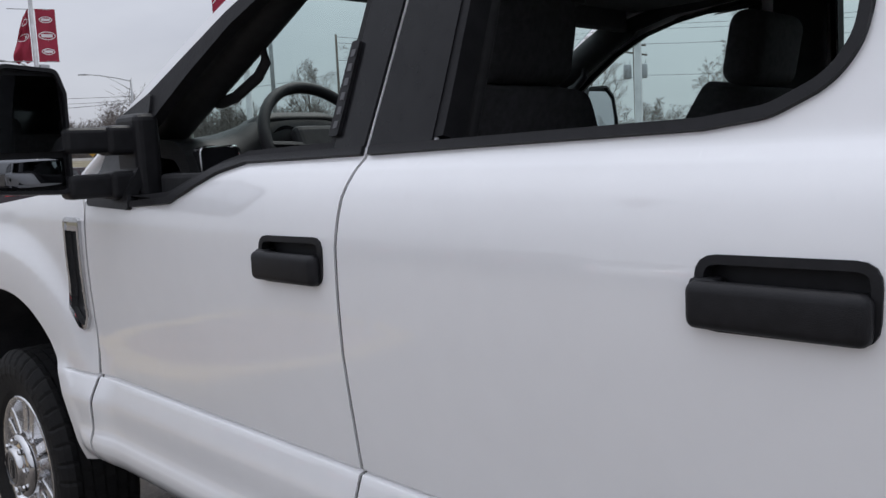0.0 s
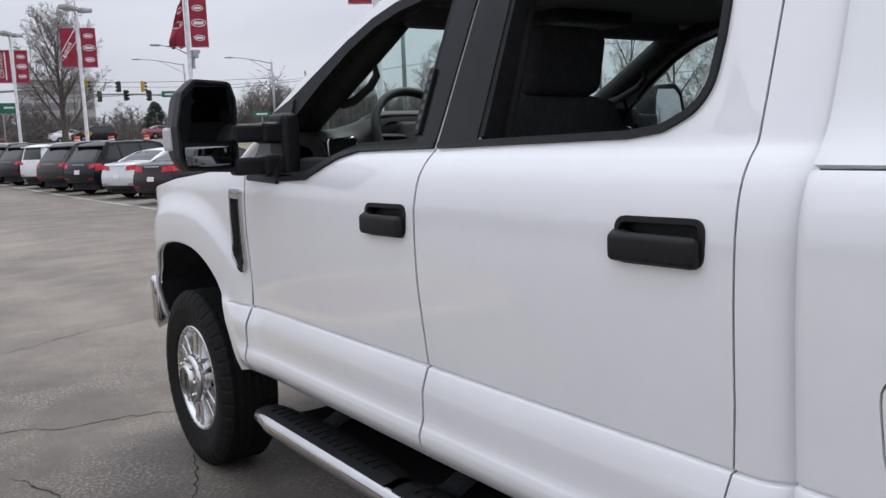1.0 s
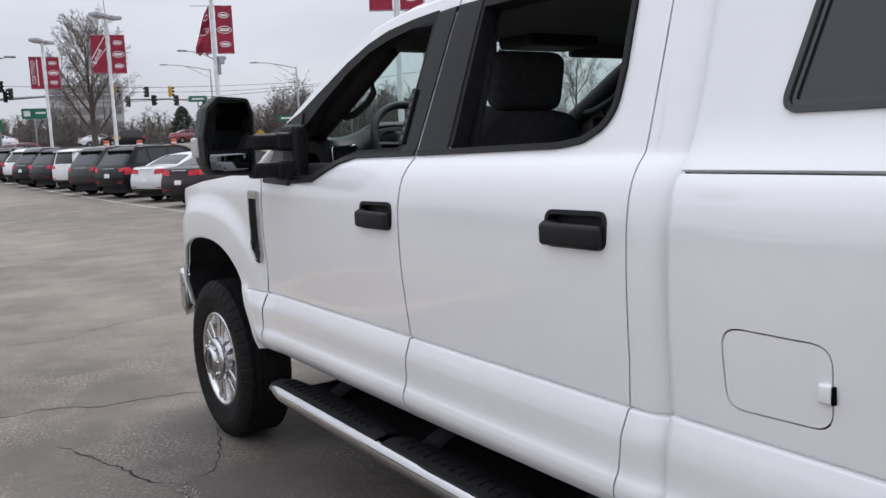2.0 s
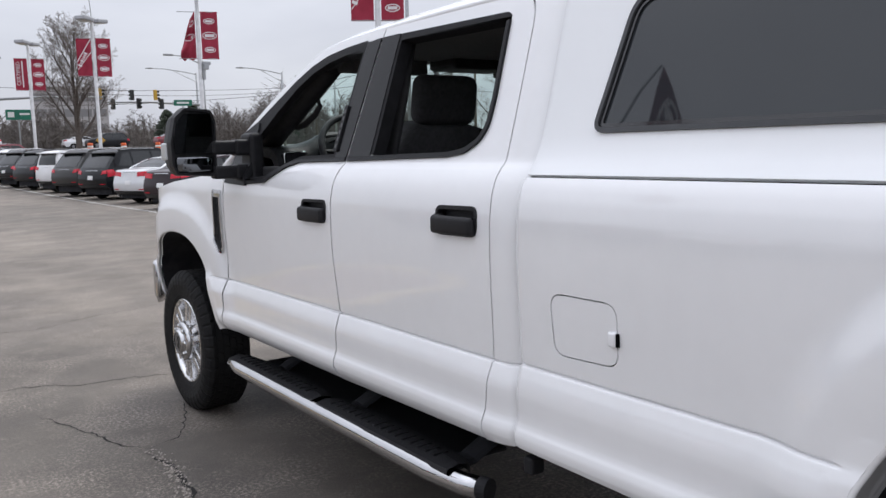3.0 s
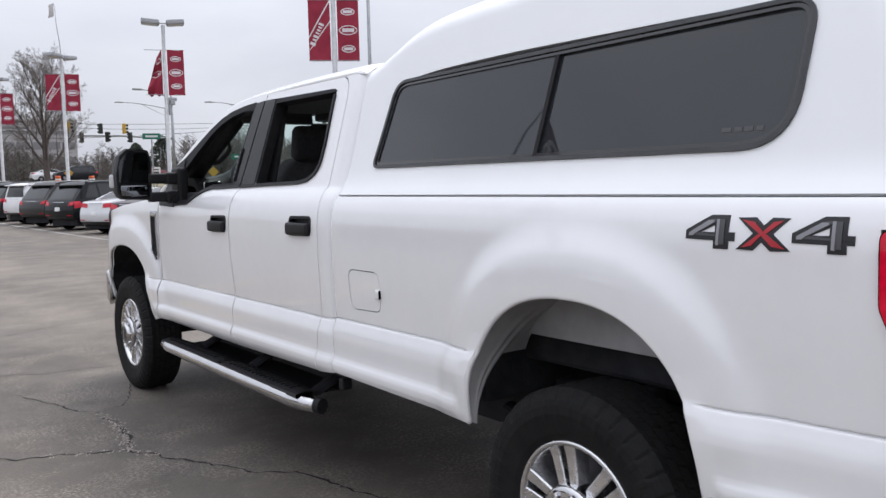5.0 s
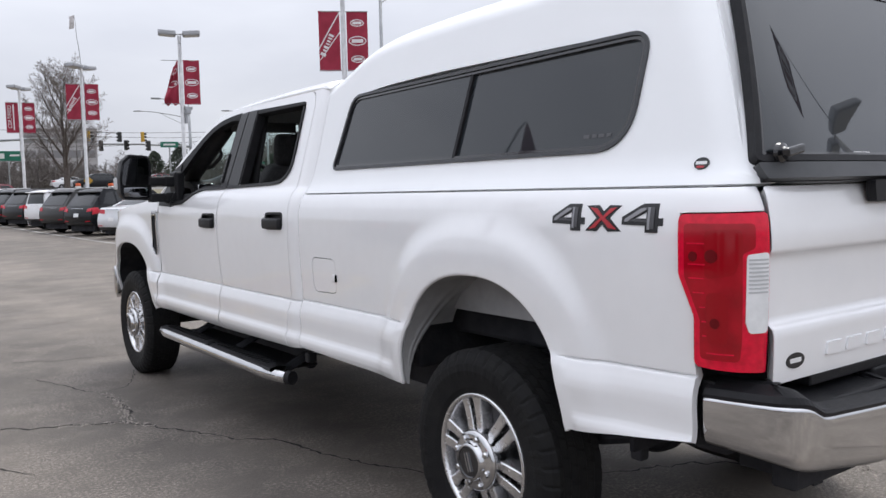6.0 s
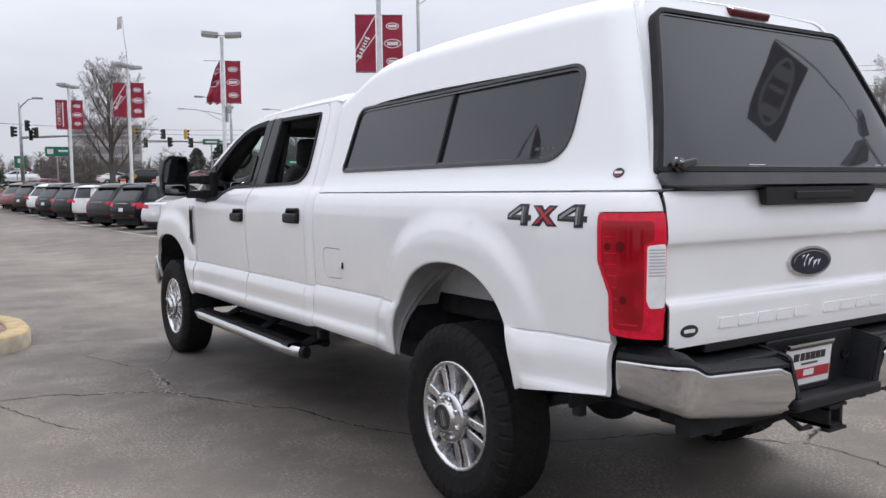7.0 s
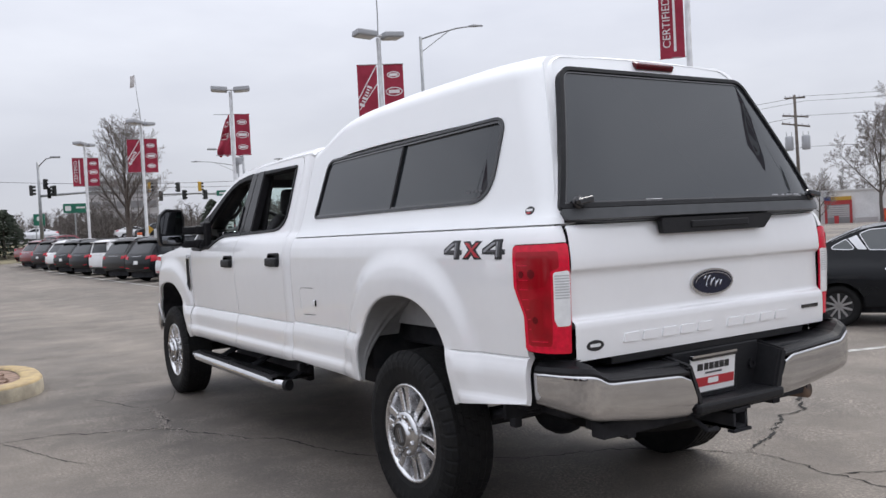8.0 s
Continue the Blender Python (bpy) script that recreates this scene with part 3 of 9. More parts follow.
def a_pillar(bm):
    pts = [(0.232, 2.98, 1.928), (0.229, 3.08, 1.890), (0.216, 3.20, 1.832), (0.197, 3.34, 1.756), (0.174, 3.48, 1.680), (0.150, 3.70, 1.565), (0.128, 3.90, 1.457), (0.122, 4.02, 1.39)]
    tube(bm, pts, [(0.016, 0.016), (0.022, 0.020), (0.022, 0.022), (0.022, 0.022), (0.024, 0.022), (0.026, 0.022), (0.030, 0.024), (0.036, 0.024)], 12)


sided("windshield_pillar", a_pillar, WHITE, smooth=True)


def shield_at(x, v):
    t = (x - XC) / 0.8
    return (x, 3.13 + (4.08 - 3.13) * v - 0.16 * t * t * (0.4 + 0.6 * v), 1.945 + (1.385 - 1.945) * v)


panel("windshield", [(0.27, 0.0), (2 * XC - 0.27, 0.0), (2 * XC - 0.17, 1.0), (0.17, 1.0)], shield_at, GREEN_GLASS, truck, steps=(0.15, 0.12), thick=0.006, flip=-1, label="green-tinted windshield glass").visible_shadow = False


def hood_at(x, y):
    t = abs(x - XC) / 0.88
    z = curve_hood(y) - 0.075 * t**2.2 - 0.03 * t**8 + 0.016 * max(0.0, 1 - abs(t - 0.55) / 0.18)
    return (x, y, z)


curve_hood = curve([(3.7, 1.475), (4.1, 1.455), (4.6, 1.410), (4.95, 1.355), (5.08, 1.310), (5.13, 1.250)])
panel("hood", rounded([(0.105, 3.80), (2 * XC - 0.105, 3.80), (2 * XC - 0.115, 4.9), (2 * XC - 0.20, 5.10), (0.20, 5.10), (0.115, 4.9)], [0.01, 0.01, 0.1, 0.08, 0.08, 0.1], 4), hood_at, WHITE, truck, steps=(0.07, 0.08), thick=0.03, label="white sculpted hood")


def front_at(x, z):
    t = (x - XC) / 0.9
    return (x, 5.155 - 0.10 * t * t - 0.06 * t**6, z)


fascia = panel("grille", rounded([(0.12, 0.80), (2 * XC - 0.12, 0.80), (2 * XC - 0.12, 1.25), (0.12, 1.25)], 0.04), front_at, GLOSS_BLACK, truck, steps=(0.1, 0.1), flip=-1, thick=0.04)
for z in (0.92, 1.05, 1.18):
    panel("grille_bar", rounded([(0.42, z - 0.028), (2 * XC - 0.42, z - 0.028), (2 * XC - 0.42, z + 0.028), (0.42, z + 0.028)], 0.015), front_at, CHROME, fascia, steps=(0.1, 0.1), flip=-1, lift=0.02, thick=0.03)
for mx in (None, XC):
    panel("headlight", rounded([(0.135, 0.88), (0.40, 0.88), (0.40, 1.22), (0.135, 1.22)], 0.03), front_at, CLEAR_LENS, truck, steps=(0.06, 0.06), flip=-1, lift=0.012, thick=0.03, mirror=mx, label="clear headlight")


def front_bumper(bm):
    rows = [(0.20, 0.0), (0.205, 0.02), (0.20, 0.22), (0.17, 0.24)]
    prev = None
    for k in range(33):
        x = 0.025 + (2 * XC - 0.05) * k / 32
        t = abs(x - XC) / (XC + 0.005)
        y = 5.29 - 0.10 * t * t - 0.15 * t**10
        ring = [bm.verts.new((x, y - 0.03, 0.835)), bm.verts.new((x, y, 0.82)), bm.verts.new((x, y + 0.005, 0.72)), bm.verts.new((x, y - 0.02, 0.60)), bm.verts.new((x, y - 0.07, 0.565)), bm.verts.new((x, y - 0.10, 0.62)), bm.verts.new((x, y - 0.10, 0.78))]
        if prev:
            for i in range(len(ring)):
                j = (i + 1) % len(ring)
                bm.faces.new((prev[i], prev[j], ring[j], ring[i]))
        else:
            bm.faces.new(ring[::-1])
        prev = ring
    bm.faces.new(prev)
    # ends that wrap back along the side
    for x0, x1 in ((0.012, 0.04), (2 * XC - 0.04, 2 * XC - 0.012)):
        box(bm, x0, x1, 4.99, 5.06, 0.60, 0.825, bevel=0.012)


bm = bmesh.new()
front_bumper(bm)
bmesh.ops.recalc_face_normals(bm, faces=bm.faces)
part("front_bumper", bm, CHROME, truck, "chrome front bumper", smooth=True)

# fender vents
for mx in (None, XC):
    v = ring_panel("fender_vent", yz(inset(vent_outline, -0.006)), 0.013, cab_side, CHROME, truck, mirror=mx, lift=0.010, thick=0.02, label="chrome-framed black fender vent")
    panel("vent_insert", yz(inset(vent_outline, 0.005)), cab_side, BLACK_TRIM, v, mirror=mx, lift=-0.012, thick=0.004)
    for z in (1.26, 1.21, 1.16, 1.11, 1.06):
        panel("vent_slat", yz([(3.760, z), (3.744, z - 0.003), (3.744, z + 0.004), (3.760, z + 0.007)]), cab_side, ALLOY_DARK, v, mirror=mx, lift=0.004, thick=0.008)
    panel("vent_cap", yz(rounded([(3.834, 1.316), (3.742, 1.316), (3.742, 1.286), (3.830, 1.286)], 0.008)), cab_side, CHROME, v, mirror=mx, lift=0.007, thick=0.008)

def oval(cx, cz, a, b, n=40):
    return [(cx + a * math.cos(2 * math.pi * k / n), cz + b * math.sin(2 * math.pi * k / n)) for k in range(n)]


# bed sides
rear_arch = arch_points(REAR_ARCH, 0.482, -0.498, 0.624, 0.650)
bed_outline = [(1.447, 1.418), (1.447, 0.644)] + rear_arch + [(-0.946, 0.700), (-0.945, 0.905), (-0.942, 0.915), (-0.947, 1.06), (-0.902, 1.175), (-0.900, 1.348), (-1.158, 1.352), (-1.158, 1.418)]
fuel_door = rounded([(1.308, 1.112), (1.062, 1.112), (1.062, 0.945), (1.296, 0.938)], 0.045, 5)
for mx in (None, XC):
    b = panel("bed_side", yz(bed_outline), bed_side, WHITE, truck, holes=[yz(fuel_door)] if mx is None else [], mirror=mx, thick=0.03, steps=(0.022, 0.018), cuts=BED_CUTS, label="white bed side with a flared wheel arch")
    if mx is None:
        fd = panel("fuel_door", yz(inset(fuel_door, 0.004)), bed_side, WHITE, b, lift=-0.001, thick=0.012, label="white fuel filler door")
        bm = bmesh.new()
        box(bm, -0.004, 0.010, 1.056, 1.063, 1.003, 1.038, bevel=0.002)
        part("finger_notch", bm, SEAM, fd)
        bm = bmesh.new()
        box(bm, -0.006, 0.008, 1.062, 1.090, 1.002, 1.040, bevel=0.006, seg=3)
        part("finger_lip", bm, WHITE, fd, smooth=True)
    wrap = 0.030 if mx else 0.0
    tail = [(-0.903, 1.344), (-0.905, 1.176), (-0.950, 1.06), (-0.945, 0.918), (-1.156 - wrap, 0.908), (-1.156 - wrap, 1.347)]
    surround = inset(rounded(tail, [0.02, 0.06, 0.06, 0.02, 0.01, 0.015], 4), -0.005)
    tl = panel("tail_light", yz(rounded(tail, [0.02, 0.06, 0.06, 0.02, 0.01, 0.015], 4)), bed_side, RED_BRIGHT, truck, mirror=mx, lift=0.010, thick=0.05, steps=(0.02, 0.03), label="red tail light with a clear reversing lens")
    panel("lamp_gasket", yz(surround), bed_side, SEAM, tl, mirror=mx, lift=0.0015, thick=0.02, steps=(0.02, 0.03))

    def lens(name, pts, material, lift, parent=tl, label=""):
        return panel(name, yz(pts), bed_side, material, parent, mirror=mx, lift=lift, thick=0.003, steps=(0.02, 0.02), label=label)

    lens("inner_lens", rounded([(-0.922, 1.318), (-0.924, 1.172), (-0.968, 1.052), (-0.964, 0.942), (-1.075, 0.940), (-1.080, 1.0), (-1.080, 1.238), (-1.112, 1.252), (-1.112, 1.318)], 0.014, 3), RED_LENS, 0.0118, label="deep red inner lens")
    lens("bulb_shade", rounded([(-0.985, 1.300), (-1.080, 1.304), (-1.080, 1.245), (-1.062, 1.180), (-0.985, 1.165)], 0.018, 3), RED_SHADE, 0.0128)
    lens("bulb_shade", rounded([(-0.990, 1.130), (-1.045, 1.130), (-1.045, 0.985), (-0.990, 0.985)], 0.018, 3), RED_SHADE, 0.0128)
    for cy, cz, ra in ((-0.950, 1.228, 0.013), (-1.004, 1.230, 0.017), (-1.012, 1.045, 0.013)):
        lens("bulb", oval(cy, cz, ra, ra * 1.1, 18), BULB_RED, 0.0136)
    for z, y0_, y1_ in ((1.262, -0.932, -0.984), (1.204, -0.936, -0.988), (1.166, -0.938, -0.984), (1.126, -0.950, -0.984), (1.086, -0.968, -0.986), (1.046, -0.974, -0.988), (1.006, -0.974, -0.988), (0.958, -0.985, -1.060)):
        lens("lens_rib", [(y0_, z), (y1_, z), (y1_, z + 0.004), (y0_, z + 0.004)], RED_BRIGHT, 0.0140)
    rv = panel("reversing_lens", yz(rounded([(-1.090, 1.235), (-1.152 - wrap, 1.241), (-1.152 - wrap, 1.020), (-1.098, 1.020), (-1.088, 1.050)], 0.012, 3)), bed_side, CLEAR_LENS, tl, mirror=mx, lift=0.013, thick=0.012, steps=(0.015, 0.015), label="clear ribbed lens")
    for k in range(9):
        z = 1.130 + 0.011 * k
        lens("lens_rib", [(-1.095, z), (-1.148 - wrap, z), (-1.148 - wrap, z + 0.005), (-1.095, z + 0.005)], LENS_RIB, 0.0142, rv)


# wheel housings: painted sheet turned in behind the lip, then black liner
def housing(arch, feet, depth, name, material, a0=0.0, a1=1.0, x0=0.012, n=40, grow=0.0):
    pts = arch_points(arch, *feet, n=n)
    lo, hi = int(a0 * n), int(a1 * n)
    for flipped in (False, True):
        bm = bmesh.new()
        prev = None
        for y, z in pts[lo : hi + 1]:
            crease = 0.8845 if arch is REAR_ARCH else 0.8715
            zz = crease + 0.016 if abs(z - crease) < 0.012 else z
            xs = bed_side(-y, zz)[0] if arch is REAR_ARCH else cab_side(-y, zz)[0]
            ring = [bm.verts.new((xs + x0, y, z)), bm.verts.new((xs + x0 + 0.02, arch[0] + (y - arch[0]) * (1 + grow * 0.3), z + grow * 0.02)), bm.verts.new((xs + x0 + depth if depth < 0.04 else x0 + depth, arch[0] + (y - arch[0]) * (1 + grow), z + grow * 0.05))]
            if prev:
                for i in range(2):
                    bm.faces.new((prev[i], ring[i], ring[i + 1], prev[i + 1]))
            prev = ring
        part(name, mirrored(bm) if flipped else bm, material, truck, smooth=True)


housing(REAR_ARCH, (0.482, -0.498, 0.624, 0.650), 0.024, "arch_lip", WHITE, x0=0.001)
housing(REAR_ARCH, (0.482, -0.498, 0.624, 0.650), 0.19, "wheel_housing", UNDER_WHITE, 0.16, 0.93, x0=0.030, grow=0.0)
housing(FRONT_ARCH, (4.99, 3.838, 0.66, 0.594), 0.024, "arch_lip", WHITE, x0=0.001)
housing(FRONT_ARCH, (4.99, 3.838, 0.66, 0.594), 0.35, "wheel_housing", CHASSIS, x0=0.030, grow=0.02)


def rolled_edge(arch, feet):
    def build(bm):
        pts = []
        for y, z in arch_points(arch, *feet, n=60):
            crease = 0.8845 if arch is REAR_ARCH else 0.8715
            zz = crease + 0.016 if abs(z - crease) < 0.012 else z
            pts.append(((bed_side if arch is REAR_ARCH else cab_side)(-y, zz)[0] + 0.011, y, z))
        tube(bm, pts, [(0.0105, 0.0105)] * len(pts), 10)
    return build


sided("arch_edge", rolled_edge(REAR_ARCH, (0.482, -0.498, 0.624, 0.650)), WHITE, smooth=True)
sided("arch_edge", rolled_edge(FRONT_ARCH, (4.99, 3.838, 0.66, 0.594)), WHITE, smooth=True)


def housing_sheet(bm):
    box(bm, 0.205, 0.215, -0.46, 0.40, 0.925, 1.16, bevel=0.003)


sided("wheel_housing_sheet", housing_sheet, UNDER_WHITE, label="grey-white inner wheel housing sheet")


def housing_front_rib(bm):
    """A curved sheet behind the lip's front end, with two pressed ribs."""
    pts = arch_points(REAR_ARCH, 0.482, -0.498, 0.624, 0.650, n=40)[:17]
    prev = None
    for k, (y, z) in enumerate(pts):
        f = min(1.0, k / 12)
        xs = bed_side(-y, 0.9005 if abs(z - 0.8845) < 0.012 else z)[0] + 0.022
        wide = max(0.008, (0.206 - xs) * (0.03 + 0.97 * f ** 1.15))
        row = []
        for j in range(17):
            g = j / 16
            rib = 0.016 * math.exp(-(((g - 0.62) / 0.07) ** 2)) + 0.016 * math.exp(-(((g - 0.88) / 0.06) ** 2))
            pull = (0.012 + 0.020 * g + rib * f ** 0.5) * (1.0 - max(0.0, (k - 10) / 6))
            row.append(bm.verts.new((xs + wide * g, REAR_ARCH[0] + (y - REAR_ARCH[0]) * (1 - pull), z - 0.004)))
        if prev:
            for i in range(16):
                bm.faces.new((prev[i], row[i], row[i + 1], prev[i + 1]))
        prev = row
    bmesh.ops.recalc_face_normals(bm, faces=bm.faces)


def bed_plug(bm):
    box(bm, 0.010, 0.060, 1.395, 1.436, 0.560, 0.612, bevel=0.008)


sided("bed_plug", bed_plug, RUBBER, label="black rubber plug under the bed's front corner")
sided("wheel_housing_flange", housing_front_rib, UNDER_WHITE, smooth=True, label="grey-white ribbed flange")


# floors and frame; the low tank, muffler, gearbox and shield boxes only block light
for name_, dims in (
    ("bed_floor", (0.10, 2 * XC - 0.10, -0.90, -0.46, 0.70, 0.95)),
    ("bed_floor", (0.30, 2 * XC - 0.30, -0.50, 0.56, 0.80, 1.0)),
    ("bed_floor", (0.10, 2 * XC - 0.10, 0.52, 1.44, 0.66, 0.95)),
    ("cab_floor", (0.08, 2 * XC - 0.08, 1.47, 3.80, 0.58, 0.75)),
    ("engine_block", (0.36, 2 * XC - 0.36, 3.75, 5.1, 0.62, 1.2)),
    ("frame_rail", (0.42, 0.50, 0.45, 5.1, 0.46, 0.68)),
    ("frame_rail", (2 * XC - 0.50, 2 * XC - 0.42, 0.45, 5.1, 0.46, 0.68)),
    ("rear_rail", (0.42, 0.50, -1.05, 0.50, 0.56, 0.71)),
    ("rear_rail", (2 * XC - 0.50, 2 * XC - 0.42, -1.05, 0.50, 0.56, 0.71)),
    ("fuel_tank", (0.44, 0.86, 0.75, 2.6, 0.47, 0.64)),
    ("skid_plate", (0.50, 1.50, 3.3, 4.1, 0.40, 0.50)),
    ("muffler", (1.18, 1.62, 0.9, 2.4, 0.40, 0.62)),
    ("gearbox", (0.90, 1.16, 2.2, 3.9, 0.42, 0.62)),
    ("frame_shield", (0.36, 0.42, 2.10, 3.72, 0.36, 0.62)),
    ("frame_shield", (2 * XC - 0.42, 2 * XC - 0.36, 2.10, 3.72, 0.36, 0.62)),
    ("rear_frame", (0.56, 2 * XC - 0.56, -0.56, 0.62, 0.52, 0.83)),
    ("cross_member", (0.45, 2 * XC - 0.45, 3.4, 3.6, 0.42, 0.54)),
):
    bm = bmesh.new()
    box(bm, *dims, bevel=0.02)
    part(name_, bm, CHASSIS, truck)


def axle(y):
    bm = bmesh.new()
    tube(bm, [(0.20, y, 0.42), (2 * XC - 0.20, y, 0.42)], 0.05, 12)
    bmesh.ops.create_uvsphere(bm, u_segments=16, v_segments=10, radius=0.17, matrix=pose(XC, y - 0.02, 0.42))
    for x in (0.30, 2 * XC - 0.30):
        pts = [(x, y - 0.66, 0.60), (x, y - 0.35, 0.52), (x, y, 0.47), (x, y + 0.35, 0.52), (x, y + 0.62, 0.60)]
        tube(bm, pts, [(0.035, 0.02), (0.035, 0.025), (0.035, 0.04), (0.035, 0.025), (0.035, 0.02)], 8)
        box(bm, x - 0.03, x + 0.03, y - 0.10, y - 0.04, 0.40, 0.80)
    return part("axle", bm, CHASSIS, truck)


axle(0.0), axle(4.47)

# exhaust
bm = bmesh.new()
tube(bm, [(1.62, 1.0, 0.50), (1.62, -0.4, 0.50), (1.66, -0.9, 0.53), (1.67, -1.10, 0.54)], 0.038, 14)
part("exhaust_pipe", bm, RUSTY, truck, "brown-stained exhaust pipe", smooth=True)


# wheels
def wheel(y):
    w = new("wheel")
    w.parent = truck
    w.matrix_parent_inverse = truck.matrix_world.inverted()
    w.matrix_world = pose(-0.034, y, 0.415)
    bpy.context.view_layer.update()
    tagged(w, "six-spoke alloy wheel with a black all-terrain tyre")
    R = 0.415
    bm = bmesh.new()
    prof = [(0.060, 0.242), (0.047, 0.249), (0.036, 0.270), (0.028, 0.305), (0.022, 0.335), (0.024, 0.362), (0.029, 0.380), (0.040, 0.400), (0.052, 0.409)]
    tread_x = [0.060, 0.076, 0.083, 0.086, 0.112, 0.118, 0.122, 0.150, 0.156, 0.160, 0.188, 0.194, 0.198, 0.224, 0.230, 0.234, 0.252, 0.262]
    prof += [(x, R) for x in tread_x] + [(0.275, 0.400), (0.290, 0.345), (0.280, 0.285), (0.255, 0.262)]
    grooves = ((0.0825, 0.0870), (0.1175, 0.1225), (0.1555, 0.1605), (0.1935, 0.1985), (0.2295, 0.2345))
    segs = 240
    rings = []
    for i, (x, r) in enumerate(prof):
        ring = []
        for k in range(segs):
            rr, xx = r, x
            if 9 <= i < 9 + len(tread_x):
                row = sum(x > g[1] for g in grooves)
                cut = (k + (row % 2) * 3 + int(40 * x) % 2) % 6 == 0
                if cut or any(g[0] <= x <= g[1] for g in grooves):
                    rr -= 0.004
            elif i in (6, 7, 8) and k % 6 == 0:
                rr -= 0.004
                xx += 0.003
            elif i in (4, 5) and (k // 2) % 3 == 0:
                xx -= 0.0015
            t = 2 * math.pi * k / segs
            ring.append(bm.verts.new((xx, rr * math.cos(t), rr * math.sin(t))))
        rings.append(ring)
    for r0, r1 in zip(rings, rings[1:]):
        for k in range(segs):
            bm.faces.new((r0[k], r0[(k + 1) % segs], r1[(k + 1) % segs], r1[k]))
    bmesh.ops.recalc_face_normals(bm, faces=bm.faces)
    part("tyre", bm, TYRE, w, "black rubber tyre with worn tread blocks").matrix_parent_inverse = Matrix()
    bm = bmesh.new()
    lathe(bm, [(0.262, 0.255), (0.20, 0.225), (0.12, 0.222), (0.075, 0.236), (0.058, 0.240), (0.046, 0.246), (0.040, 0.256), (0.046, 0.264), (0.062, 0.266)], 64)
    bmesh.ops.recalc_face_normals(bm, faces=bm.faces)
    rim = part("rim", bm, ALLOY, w, "machined alloy rim", smooth=True)
    rim.matrix_parent_inverse = Matrix()
    rim.scale = (1, 0.948, 0.948)
    bm = bmesh.new()
    lathe(bm, [(0.16, 0.0), (0.155, 0.222)], 40)
    part("brake_disc", bm, ALLOY_DARK, w).matrix_parent_inverse = Matrix()
    # six pairs of spokes, each with a slot down the middle
    def spoke(t):
        bm = bmesh.new()
        ct, st = math.cos(t), math.sin(t)

        def put(r, w_, x):
            return bm.verts.new((x, r * ct - w_ * st, r * st + w_ * ct))

        for s in (-1, 1):
            for (ra, wa0, wa1, xa), (rb, wb0, wb1, xb) in zip(((0.085, 0.007, 0.044, 0.046), (0.15, 0.010, 0.050, 0.052), (0.21, 0.013, 0.056, 0.054)), ((0.15, 0.010, 0.050, 0.052), (0.21, 0.013, 0.056, 0.054), (0.250, 0.014, 0.064, 0.050))):
                a = [put(ra, s * wa0, xa + 0.003), put(ra, s * (wa0 + 0.004), xa), put(ra, s * (wa1 - 0.005), xa), put(ra, s * wa1, xa + 0.004), put(ra, s * (wa1 + 0.008), xa + 0.05), put(ra, s * (wa0 - 0.003), xa + 0.05)]
                b = [put(rb, s * wb0, xb + 0.003), put(rb, s * (wb0 + 0.004), xb), put(rb, s * (wb1 - 0.005), xb), put(rb, s * wb1, xb + 0.004), put(rb, s * (wb1 + 0.008), xb + 0.05), put(rb, s * (wb0 - 0.003), xb + 0.05)]
                for i in range(5):
                    bm.faces.new((a[i], a[i + 1], b[i + 1], b[i]))
                bm.faces.new((a[5], a[0], b[0], b[5]))
        bmesh.ops.recalc_face_normals(bm, faces=bm.faces)
        return bm

    first = None
    for k in range(6):
        if first is None:
            first = part("spoke", spoke(0.0), ALLOY, rim)
            first.matrix_parent_inverse = Matrix()
            first.rotation_euler = (radians(14), 0, 0)
        else:
            o = first.copy()
            scene.collection.objects.link(o)
            o.rotation_euler = (radians(14 + 60 * k), 0, 0)
    bm = bmesh.new()
    lathe(bm, [(0.10, 0.116), (0.030, 0.116), (0.019, 0.113), (0.013, 0.106), (0.010, 0.094), (0.009, 0.078), (0.006, 0.072), (-0.006, 0.070), (-0.011, 0.067), (-0.012, 0.060)], 48)
    bmesh.ops.recalc_face_normals(bm, faces=bm.faces)
    hub = part("hub_cover", bm, CHROME, w, "chrome hub cover with lug nuts", smooth=True)
    hub.matrix_parent_inverse = Matrix()
    bm = bmesh.new()
    lathe(bm, [(-0.010, 0.062), (-0.014, 0.058), (-0.010, 0.054), (-0.010, 0.0)], 32)
    bmesh.ops.recalc_face_normals(bm, faces=bm.faces)
    part("hub_cap", bm, GLOSS_BLACK, hub, "dark hub centre cap").matrix_parent_inverse = Matrix()
    bm = bmesh.new()
    box(bm, -0.015, -0.008, -0.010, -0.004, -0.036, 0.036, m=Matrix.Rotation(radians(-20), 4, "X"))
    box(bm, -0.015, -0.008, 0.006, 0.012, -0.036, 0.036, m=Matrix.Rotation(radians(-20), 4, "X"))
    part("emblem_bar", bm, CHROME, hub).matrix_parent_inverse = Matrix()
    nut = None
    for k in range(8):
        t = 2 * math.pi * (k + 0.4) / 8
        if nut is None:
            bm = bmesh.new()
            lathe(bm, [(0.030, 0.0135), (0.002, 0.0125), (-0.004, 0.009), (-0.005, 0.0)], 6, (0, 0, 0))
            bmesh.ops.recalc_face_normals(bm, faces=bm.faces)
            nut = part("lug_nut", bm, CHROME, hub)
            nut.matrix_parent_inverse = Matrix()
            o = nut
        else:
            o = nut.copy()
            scene.collection.objects.link(o)
        o.location = (0.0, 0.092 * math.cos(t), 0.092 * math.sin(t))
        o.rotation_euler = (t, 0, 0)
    return w


